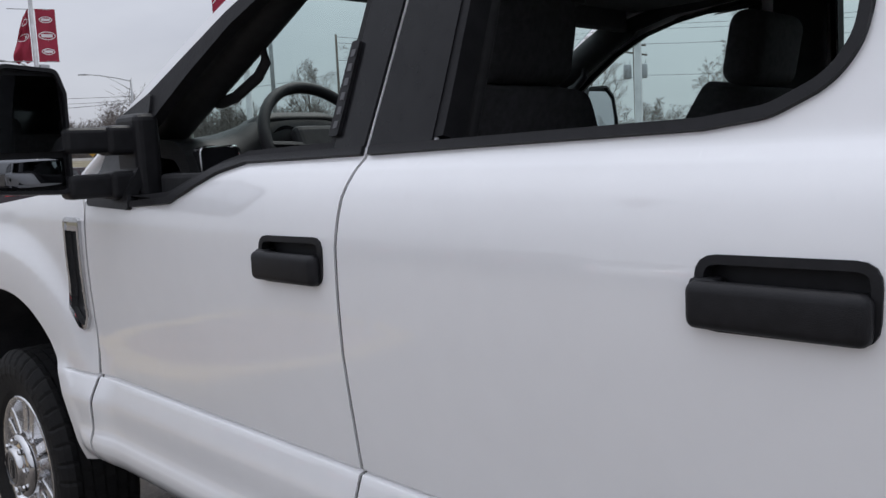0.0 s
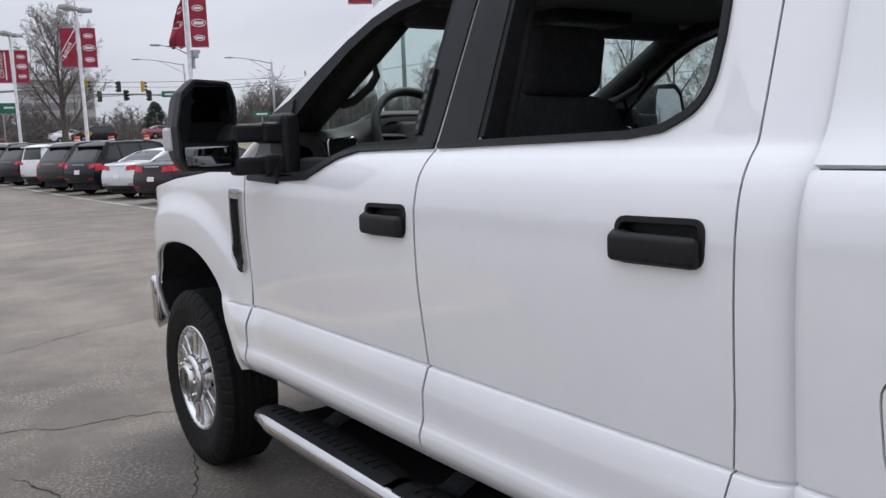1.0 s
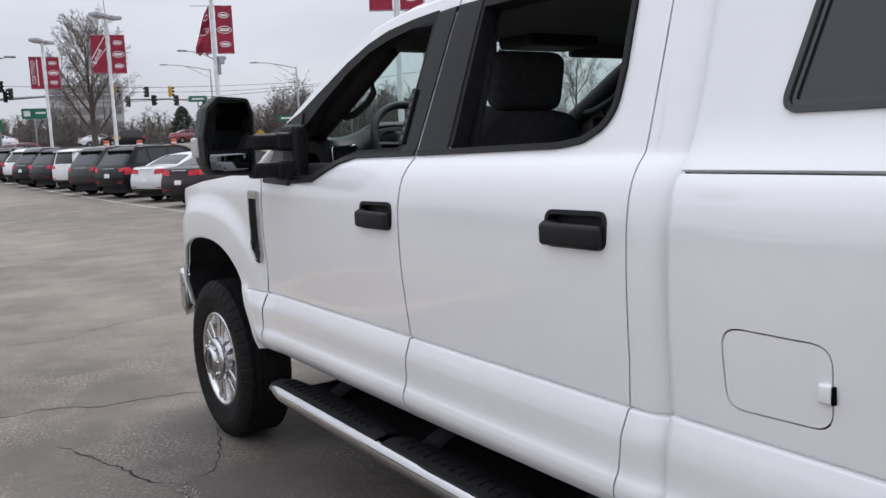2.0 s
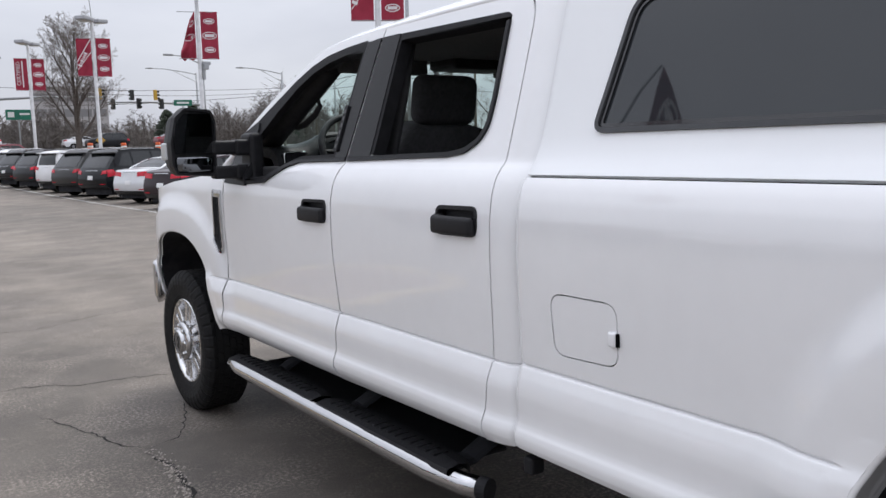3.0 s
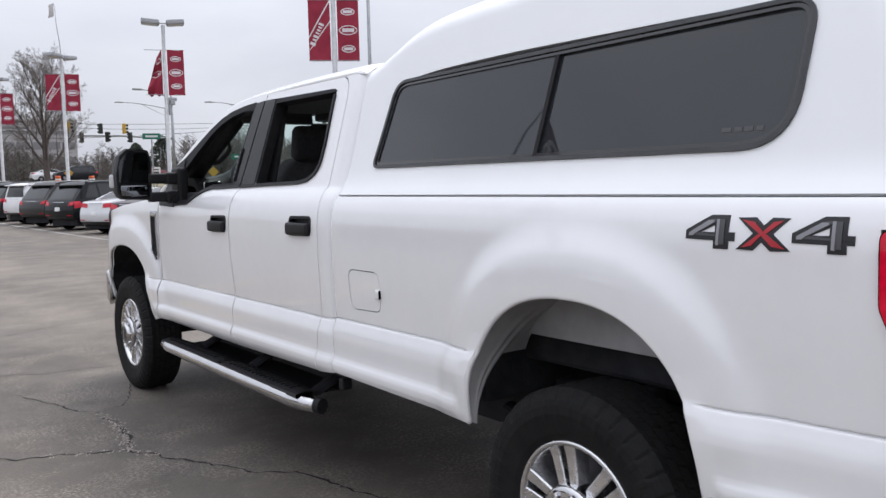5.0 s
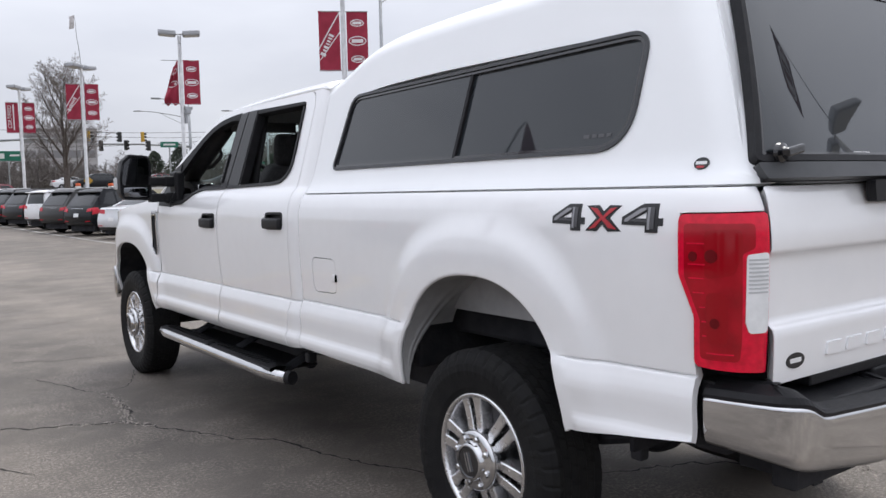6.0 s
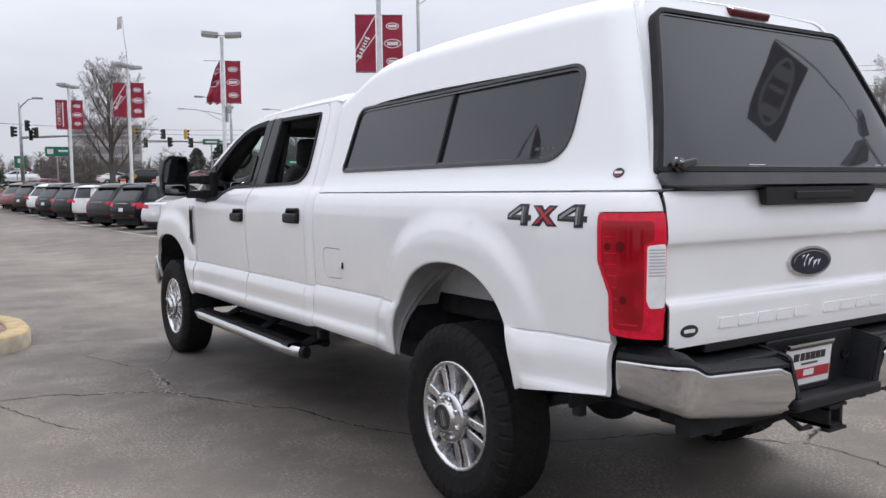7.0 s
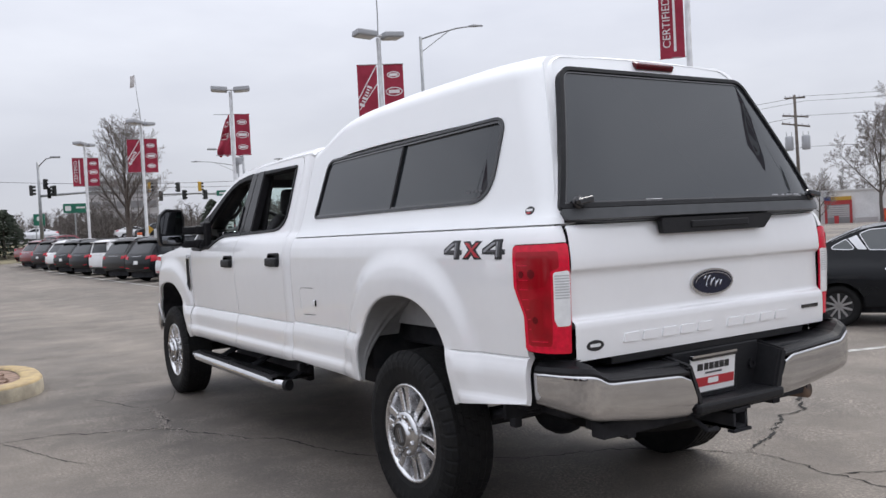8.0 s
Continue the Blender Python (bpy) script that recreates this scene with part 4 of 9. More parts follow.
def copy_part(ob, m):
    """A copy of a part with its own parts, under the same thing."""
    made = {}
    for o in (ob, *ob.children_recursive):
        made[o] = o.copy()
        scene.collection.objects.link(made[o])
        if o is not ob:
            made[o].parent = made[o.parent]
            made[o].matrix_parent_inverse = o.matrix_parent_inverse
    made[ob].matrix_world = m
    return made[ob]


w_rear = wheel(0.0)
copy_part(w_rear, pose(-0.028, 4.47, 0.415) @ Matrix.Rotation(radians(23), 4, "X"))
for y in AXLES:
    copy_part(w_rear, pose(2 * XC + 0.03, y, 0.415, 0, 0, 180))


# running boards: a chrome oval bar with two black treads and brackets
def board_bar(bm):
    pts = [(0.045, 3.675, 0.465), (0.010, 3.66, 0.460), (-0.022, 3.62, 0.455), (-0.035, 3.50, 0.452), (-0.035, 2.6, 0.448), (-0.032, 1.85, 0.446), (-0.012, 1.70, 0.446), (0.012, 1.632, 0.446)]
    tube(bm, pts, [(0.034, 0.036)] * len(pts), 20)


bars = sided("running_board", board_bar, CHROME, smooth=True, label="chrome tubular running board with black treads")


def end_cap(bm):
    tube(bm, [(0.010, 1.640, 0.446), (0.020, 1.606, 0.446)], [(0.037, 0.039), (0.035, 0.037)], 20)


def tread(y0, y1):
    def build(bm):
        prev = None
        n = 26
        for k in range(n + 1):
            t = k / n
            y = y0 + (y1 - y0) * t
            w_ = 0.050 + 0.035 * math.sin(math.pi * t) ** 0.5
            ring = [bm.verts.new(p) for p in ((-0.052, y, 0.472), (-0.046, y, 0.487), (-0.030 + w_ * 0.6, y, 0.496), (-0.005 + w_, y, 0.487), (-0.005 + w_, y, 0.452))]
            if prev:
                for i in range(4):
                    bm.faces.new((prev[i], ring[i], ring[i + 1], prev[i + 1]))
            prev = ring
        for k in range(16):
            y = y0 + (y1 - y0) * (k + 1.5) / 19
            box(bm, -0.018, 0.040, y - 0.007, y + 0.007, 0.488, 0.4985)
    return build


def board_bracket(y):
    def build(bm):
        tube(bm, [(0.0, y, 0.448), (0.12, y, 0.455), (0.26, y, 0.52)], [(0.05, 0.018), (0.05, 0.018), (0.05, 0.02)], 8)
    return build


def board_shelf(bm):
    box(bm, 0.0, 0.30, 1.86, 3.58, 0.436, 0.450, bevel=0.004)


for bar, cap_, t1, t2, br, br2, br3, sh in zip(bars, sided("end_cap", end_cap, RUBBER), sided("tread", tread(3.62, 2.70), BLACK_TRIM), sided("tread", tread(2.66, 1.74), BLACK_TRIM), sided("bracket", board_bracket(3.35), CHASSIS), sided("bracket", board_bracket(2.6), CHASSIS), sided("bracket", board_bracket(1.85), CHASSIS), sided("shelf", board_shelf, BLACK_TRIM)):
    for o in (cap_, t1, t2, br, br2, br3, sh):
        m = o.matrix_world.copy()
        o.parent = bar
        o.matrix_parent_inverse = bar.matrix_world.inverted()


# towing mirrors
def mirror_housing(bm):
    out = rounded([(-0.322, 1.455), (-0.300, 1.412), (-0.122, 1.402), (-0.110, 1.43), (-0.106, 1.65), (-0.125, 1.708), (-0.252, 1.716), (-0.300, 1.672), (-0.325, 1.56)], 0.022, 4)
    rings = []
    for y, s in ((3.455, 1.0), (3.50, 1.02), (3.56, 0.97), (3.61, 0.86), (3.635, 0.70)):
        cx, cz = -0.215, 1.558
        rings.append([bm.verts.new((cx + (p[0] - cx) * s, y - 0.07 * (-0.215 - p[0]), cz + (p[1] - cz) * s)) for p in out])
    n = len(out)
    for a, b in zip(rings, rings[1:]):
        for i in range(n):
            bm.faces.new((a[i], a[(i + 1) % n], b[(i + 1) % n], b[i]))
    bm.faces.new(rings[-1])
    lip = [bm.verts.new((-0.215 + (v.co.x + 0.215) * 0.93, v.co.y + 0.0, 1.556 + (v.co.z - 1.556) * 0.94)) for v in rings[0]]
    deep = [bm.verts.new((v.co.x, v.co.y + 0.018, v.co.z)) for v in lip]
    for a, b in ((rings[0], lip), (lip, deep)):
        for i in range(n):
            bm.faces.new((b[i], b[(i + 1) % n], a[(i + 1) % n], a[i]))
    bm.faces.new(deep[::-1])
    bmesh.ops.recalc_face_normals(bm, faces=bm.faces)


def mirror_plate(x0, x1, z0, z1, cut, lean=0.0):
    def build(bm):
        pts = rounded([(x0, z0), (x1, z0), (x1 - 0.004, z1), (x0 + cut, z1), (x0, z1 - cut)], 0.014, 4)
        f = [bm.verts.new((p[0], 3.462 - 0.07 * (-0.215 - p[0]) + lean * (p[1] - z0), p[1])) for p in pts]
        bk = [bm.verts.new((v.co.x, v.co.y + 0.012, v.co.z)) for v in f]
        bm.faces.new(f)
        for i in range(len(f)):
            j = (i + 1) % len(f)
            bm.faces.new((f[j], f[i], bk[i], bk[j]))
        bmesh.ops.recalc_face_normals(bm, faces=bm.faces)
    return build


def convex_plate(bm):
    """A bulging glass in the lower part of the housing."""
    rows = []
    for j in range(9):
        row = []
        for i in range(17):
            x, z = -0.302 + 0.176 * i / 16, 1.424 + 0.068 * j / 8
            d = ((x + 0.214) ** 2 + (z - 1.458) ** 2) / 0.62
            row.append(bm.verts.new((x, 3.452 - 0.07 * (-0.215 - x) + d, z)))
        rows.append(row)
    for a, b in zip(rows, rows[1:]):
        for i in range(16):
            bm.faces.new((a[i], a[i + 1], b[i + 1], b[i]))
    rim = [r for r in rows[0]] + [r[-1] for r in rows[1:]] + rows[-1][-2::-1] + [r[0] for r in rows[-2:0:-1]]
    back = [bm.verts.new((v.co.x, v.co.y + 0.010, v.co.z)) for v in rim]
    for i in range(len(rim)):
        j = (i + 1) % len(rim)
        bm.faces.new((rim[i], rim[j], back[j], back[i]))
    bm.faces.new(back)
    bmesh.ops.recalc_face_normals(bm, faces=bm.faces)


def mirror_arms(z0, z1):
    def build(bm):
        box(bm, -0.125, 0.075, 3.455, 3.525, z0, z1, bevel=0.014, seg=3)
        box(bm, -0.02, 0.10, 3.445, 3.535, z0 - 0.006, z1 + 0.004, bevel=0.014, seg=3)
    return build


def mirror_foot(bm):
    box(bm, 0.045, 0.115, 3.425, 3.56, 1.372, 1.60, bevel=0.02, seg=3)


def mirror_lamp(bm):
    box(bm, -0.332, -0.300, 3.505, 3.585, 1.48, 1.56, bevel=0.010)


houses = sided("side_mirror", mirror_housing, BLACK_TRIM, smooth=False, label="black telescopic towing mirror")
for group_ in (sided("mirror_glass", mirror_plate(-0.306, -0.122, 1.508, 1.690, 0.055), MIRROR, label="flat mirror glass"), sided("spot_mirror", convex_plate, DARK_MIRROR, smooth=True, label="small convex mirror glass"), sided("arm", mirror_arms(1.500, 1.566), BLACK_TRIM), sided("arm", mirror_arms(1.386, 1.448), BLACK_TRIM), sided("foot", mirror_foot, BLACK_TRIM), sided("turn_lamp", mirror_lamp, LENS_RIB, label="clear side lamp")):
    for o, h in zip(group_, houses):
        o.parent = h
        o.matrix_parent_inverse = h.matrix_world.inverted()


# tailgate
gate_curve = curve([(0.84, -1.118), (0.90, -1.124), (1.00, -1.126), (1.026, -1.122), (1.042, -1.100), (1.06, -1.096), (1.20, -1.096), (1.222, -1.098), (1.236, -1.116), (1.26, -1.118), (1.36, -1.108), (1.40, -1.098), (1.43, -1.080)])


def gate_at(x, z):
    d = min(x - 0.157, 2 * XC - 0.187 - x)
    return (x, gate_curve(z) + 0.5 * corner(d, 0.012), z)


gate = panel("tailgate", rounded([(0.157, 0.874), (2 * XC - 0.187, 0.874), (2 * XC - 0.187, 1.418), (0.157, 1.418)], 0.008), gate_at, WHITE, truck, steps=(0.08, 0.0125), thick=0.05, label="white pressed-steel tailgate")
bm = bmesh.new()
pts = rounded([(0.640, 1.428), (2 * XC - 0.585, 1.428), (2 * XC - 0.655, 1.362), (0.652, 1.362)], 0.012, 3)
flat_plate(bm, pts, (0, -1.118, 0), (1, 0, 0), (0, 0, 1), 0.030)
box(bm, 0.82, 1.20, -1.155, -1.140, 1.382, 1.412, bevel=0.004)
part("spoiler_trim", bm, BLACK_TRIM, gate, "black tailgate handle trim")
# oval badge: chrome rim, navy field, plain pale stroke
def on_gate(name, pts, y, depth, material, parent=None, label=""):
    bm = bmesh.new()
    flat_plate(bm, pts, (0, y, 0), (1, 0, 0), (0, 0, 1), depth)
    return part(name, bm, material, parent or gate, label)


badge = on_gate("badge", oval(0.992, 1.132, 0.140, 0.061), -1.094, 0.014, CHROME, label="oval navy badge with a chrome rim")
on_gate("badge_field", oval(0.992, 1.132, 0.128, 0.052), -1.106, 0.004, NAVY, badge)
on_gate("badge_line", [*oval(0.992, 1.132, 0.117, 0.044)][:21] + [*oval(0.992, 1.132, 0.113, 0.041)][:21][::-1], -1.108, 0.0035, CHROME, badge)
bm = bmesh.new()
wave = []
for k in range(61):
    f = k / 60
    wave.append((0.932 + 0.122 * f + 0.010 * math.sin(8 * math.pi * f), -1.1085, 1.131 + (0.026 - 0.012 * f) * math.sin(8 * math.pi * f + 0.6) + 0.008 * math.sin(2 * math.pi * f)))
tube(bm, wave, [0.0030 + 0.0012 * math.sin(0.9 * k) for k in range(61)], 6)
part("badge_stroke", bm, CHROME, badge, smooth=True)
# pressed letters, kept as plain raised bars
x = 0.405
for k, w_ in enumerate((0.105, 0.11, 0.105, 0.105, 0.115, None, 0.11, 0.11, 0.105, 0.11)):
    if w_ is None:
        x += 0.075
        continue
    on_gate("pressed_bar", rounded([(x, 0.925), (x + w_ - 0.022, 0.925), (x + w_ - 0.012, 0.962), (x + 0.010, 0.962)], 0.006, 3), -1.120, 0.012, WHITE)
    x += w_ + 0.006
on_gate("engine_badge", rounded([(1.605, 0.955), (1.735, 0.955), (1.735, 0.972), (1.605, 0.972)], 0.003, 2), -1.122, 0.008, GLOSS_BLACK, label="small dark engine badge")
st = on_gate("dealer_sticker", oval(0.252, 0.930, 0.046, 0.022), -1.122, 0.0045, DECAL_BLACK, label="small black and white oval sticker")
on_gate("sticker_bar", rounded([(0.224, 0.924), (0.280, 0.924), (0.280, 0.937), (0.224, 0.937)], 0.004), -1.1245, 0.003, PLATE_WHITE, st)
on_gate("sticker_bar", rounded([(0.208, 0.962), (0.294, 0.962), (0.286, 0.976), (0.216, 0.976)], 0.004), -1.122, 0.0035, DECAL_LIGHT, st)


# rear step bumper
def bumper_path(s):
    """Plan line of the chrome, from the wing round the corner to the middle: s from 0 to 1."""
    fx = curve([(0.0, 0.077), (0.28, 0.104), (0.40, 0.132), (0.47, 0.170), (0.55, 0.250), (1.0, 0.668)])
    fy = curve([(0.0, -0.956), (0.28, -1.130), (0.40, -1.196), (0.47, -1.216), (0.55, -1.226), (1.0, -1.232)])
    return fx(s), fy(s)


top_edge = curve([(0.0, 0.826), (0.42, 0.832), (0.47, 0.826), (0.53, 0.797), (0.60, 0.793), (0.92, 0.776), (1.0, 0.772)])
low_edge = curve([(0.0, 0.682), (0.3, 0.664), (0.5, 0.640), (0.8, 0.602), (1.0, 0.584)])


def chrome_half(bm):
    prev = None
    n = 56
    for k in range(n + 1):
        s = k / n
        x, y = bumper_path(s)
        x2, y2 = bumper_path(min(1, s + 0.01))
        x1, y1 = bumper_path(max(0, s - 0.01))
        d = Vector((x2 - x1, y2 - y1, 0)).normalized()
        nrm = Vector((d.y, -d.x, 0))
        if nrm.y > 0 and nrm.x > 0:
            nrm = -nrm
        zt, zb = top_edge(s), low_edge(s)
        trim = max(0.0, (s - 0.94) / 0.06)
        zt -= 0.02 * trim
        zb += 0.022 * trim * trim
        prof = ((-0.030, zt), (0.003, zt), (0.0085, zt - 0.0025), (0.0115, zt - 0.007), (0.0122, zt - 0.011), (0.0124, zt - 0.03), (0.012, (zt + zb) / 2), (0.009, zb + 0.045), (0.002, zb + 0.018), (-0.010, zb + 0.006), (-0.040, zb))
        ring = [bm.verts.new((x + nrm.x * o, y + nrm.y * o, z)) for o, z in prof]
        slant = max(0.0, (k - n + 9) / 9) ** 1.5
        for v, (o, z) in zip(ring, prof):
            v.co.x += 0.062 * slant * (zt - z) / (zt - zb)
        if prev:
            for i in range(len(ring) - 1):
                bm.faces.new((prev[i], ring[i], ring[i + 1], prev[i + 1]))
        prev = ring
    bmesh.ops.recalc_face_normals(bm, faces=bm.faces)


bumper = new("rear_bumper")
bumper.parent = truck
bumper.matrix_parent_inverse = truck.matrix_world.inverted()
tagged(bumper, "chrome step bumper with black tread pads")
sided("chrome_face", chrome_half, CHROME, bumper, smooth=True, label="chrome bumper face")


def bumper_pad(bm):
    """Black pad that lies on the chrome: high at the corner, low over the step."""
    prev = None
    n = 48
    for k in range(n + 1):
        s = k / n
        x, y = bumper_path(s)
        zt = top_edge(s)
        h = 0.046 if s < 0.45 else 0.046 - 0.018 * min(1, (s - 0.45) / 0.1)
        xi = 0.125 if s < 0.3 else 0.125 + (x - 0.125) * min(1.0, (s - 0.3) / 0.25)
        yi = y if s < 0.3 else y + (-1.06 - y) * min(1.0, (s - 0.3) / 0.25)
        if s < 0.3:
            xi = x + 0.06
        out = Vector((x - xi, y - yi, 0)).normalized()
        ring = [bm.verts.new((x + out.x * 0.008, y + out.y * 0.008, zt - 0.004)), bm.verts.new((x + out.x * 0.010, y + out.y * 0.010, zt + 0.008)), bm.verts.new((x + out.x * 0.000, y + out.y * 0.000, zt + h * 0.55)), bm.verts.new((x - out.x * 0.035, y - out.y * 0.035, zt + h)), bm.verts.new((xi, yi, zt + h + 0.006))]
        if prev:
            for i in range(4):
                bm.faces.new((prev[i], ring[i], ring[i + 1], prev[i + 1]))
        prev = ring
    bmesh.ops.recalc_face_normals(bm, faces=bm.faces)


sided("corner_pad", bumper_pad, BLACK_TRIM, bumper, label="black ribbed step pad")


def bumper_inner(bm):
    box(bm, 0.17, 0.68, -1.190, -0.98, 0.67, 0.818, bevel=0.01)
    box(bm, 0.092, 0.20, -0.975, -0.925, 0.69, 0.868, bevel=0.006)
    box(bm, 0.125, 0.22, -1.10, -0.94, 0.69, 0.82, bevel=0.005)


sided("bumper_core", bumper_inner, BLACK_TRIM, bumper)
# the middle: a sloping recess for the plate between two cheeks
def cheek(bm):
    xa = [0.655, 0.722, 0.772, 0.690]
    lo_ = [bm.verts.new((xa[1], -1.248, 0.585)), bm.verts.new((xa[2], -1.240, 0.585)), bm.verts.new((xa[2], -1.08, 0.585)), bm.verts.new((xa[1], -1.08, 0.585))]
    hi_ = [bm.verts.new((xa[0], -1.246, 0.800)), bm.verts.new((xa[3], -1.236, 0.812)), bm.verts.new((xa[3], -1.08, 0.838)), bm.verts.new((xa[0], -1.08, 0.838))]
    for i in range(4):
        bm.faces.new((lo_[i], lo_[(i + 1) % 4], hi_[(i + 1) % 4], hi_[i]))
    bm.faces.new(hi_)
    bm.faces.new(lo_[::-1])
    bmesh.ops.recalc_face_normals(bm, faces=bm.faces)
    bmesh.ops.bevel(bm, geom=bm.edges[:], offset=0.010, segments=2, affect="EDGES")


sided("recess_cheek", cheek, BLACK_TRIM, bumper)
for name_, dims, bev in (("plate_bracket", (0.80, 1.06, -1.162, -1.10, 0.655, 0.80), 0.006), ("recess_back", (0.70, 2 * XC - 0.70, -1.120, -1.05, 0.62, 0.842), 0.008), ("lower_lip", (0.70, 2 * XC - 0.70, -1.255, -1.10, 0.590, 0.640), 0.014), ("upper_lip", (0.70, 2 * XC - 0.70, -1.10, -1.03, 0.80, 0.868), 0.008)):
    bm = bmesh.new()
    box(bm, *dims, bevel=bev)
    part(name_, bm, BLACK_TRIM, bumper)
bm = bmesh.new()
box(bm, 0.35, 2 * XC - 0.35, -1.115, -1.02, 0.838, 0.872, bevel=0.006)
part("step_sill", bm, BLACK_TRIM, bumper)
plate = new("plate_frame")
plate.parent = bumper
plate.matrix_parent_inverse = bumper.matrix_world.inverted()
tagged(plate, "white and red dealer plate in a chrome frame")


def on_plate(name, pts, y, depth, material, label=""):
    bm = bmesh.new()
    flat_plate(bm, pts, (0.890, y - 0.040, 0.738), (0.93, 0, 0), Vector((0, -0.10, 0.995)), depth)
    return part(name, bm, material, plate, label)


on_plate("plate", rounded([(-0.155, -0.077), (0.155, -0.077), (0.155, 0.077), (-0.155, 0.077)], 0.01), -1.126, 0.006, PLATE_WHITE)
on_plate("plate_band", [(-0.148, -0.050), (0.148, -0.050), (0.148, -0.010), (-0.148, -0.010)], -1.131, 0.003, DECAL_RED)
for x, w_ in ((-0.092, 0.036), (-0.050, 0.028), (-0.014, 0.030), (0.022, 0.030), (0.058, 0.030), (0.094, 0.030)):
    on_plate("plate_bar", [(x - w_ / 2, 0.022), (x + w_ / 2, 0.022), (x + w_ / 2, 0.052), (x - w_ / 2, 0.052)], -1.131, 0.003, DECAL_BLACK)
on_plate("plate_bar", [(-0.055, 0.004), (0.06, 0.004), (0.06, 0.012), (-0.055, 0.012)], -1.131, 0.003, DECAL_GREY)
on_plate("plate_bar", [(-0.036, -0.040), (0.036, -0.040), (0.036, -0.016), (-0.036, -0.016)], -1.132, 0.003, PLATE_WHITE)
for z0, z1 in ((0.072, 0.090), (-0.094, -0.074)):
    on_plate("plate_rim", rounded([(-0.155, z0), (0.155, z0), (0.155, z1), (-0.155, z1)], 0.005), -1.128, 0.012, GLOSS_BLACK)
on_plate("plate_rim", rounded([(-0.155, 0.084), (0.155, 0.084), (0.155, 0.094), (-0.155, 0.094)], 0.003), -1.128, 0.014, CHROME)
bm = bmesh.new()
lathe(bm, [(0, 0.0), (0.0, 0.022), (0.014, 0.024), (0.014, 0.012), (0.006, 0.010), (0.006, 0)], 20)
bmesh.ops.transform(bm, matrix=pose(1.215, -1.118, 0.735, 0, 0, -90), verts=bm.verts)
part("tow_socket", bm, BLACK_TRIM, bumper)
# hitch receiver
bm = bmesh.new()
box(bm, 0.30, 2 * XC - 0.30, -1.10, -1.02, 0.53, 0.60, bevel=0.01)
for a in (((0.948, 0.963), (0.485, 0.572)), ((1.026, 1.041), (0.485, 0.572)), ((0.948, 1.041), (0.485, 0.500)), ((0.948, 1.041), (0.557, 0.572))):
    box(bm, a[0][0], a[0][1], -1.225, -1.03, a[1][0], a[1][1])
box(bm, 0.935, 1.054, -1.235, -1.20, 0.475, 0.487)
box(bm, 0.935, 1.054, -1.235, -1.20, 0.570, 0.582)
for x in (0.47, 1.45):
    box(bm, x, x + 0.05, -1.06, -0.80, 0.50, 0.66)
tube(bm, [(0.80, -1.08, 0.57), (0.82, -1.19, 0.50), (0.88, -1.19, 0.50)], 0.012, 8)
part("hitch_receiver", bm, CHASSIS, truck, "black square hitch receiver")
bm = bmesh.new()
box(bm, 0.16, 0.38, -0.62, -0.60, 0.56, 0.74, bevel=0.004)
box(bm, 0.32, 0.40, -0.86, -0.66, 0.57, 0.68, bevel=0.02)
tube(bm, [(0.8, 0.5, 0.52), (0.8, -0.6, 0.52)], 0.10, 14)
part("spare_wheel_carrier", bm, CHASSIS, truck)
bm = bmesh.new()
lathe(bm, [(0.0, 0.0), (0.0, 0.20), (-0.04, 0.24), (-0.06, 0.30), (-0.05, 0.37), (0.0, 0.405), (0.16, 0.405), (0.21, 0.36), (0.20, 0.0)], 48)
bmesh.ops.recalc_face_normals(bm, faces=bm.faces)
bmesh.ops.transform(bm, matrix=pose(XC, -0.60, 0.50, 0, -90, 0), verts=bm.verts)
part("spare_wheel", bm, TYRE, truck, "black spare wheel slung under the bed", smooth=True)
bm = bmesh.new()
box(bm, 0.240, 0.285, -0.58, -0.53, 0.50, 0.66, bevel=0.010)
box(bm, 0.22, 0.32, -0.70, -0.54, 0.60, 0.70, bevel=0.015)
part("spring_hanger", bm, CHASSIS, truck)

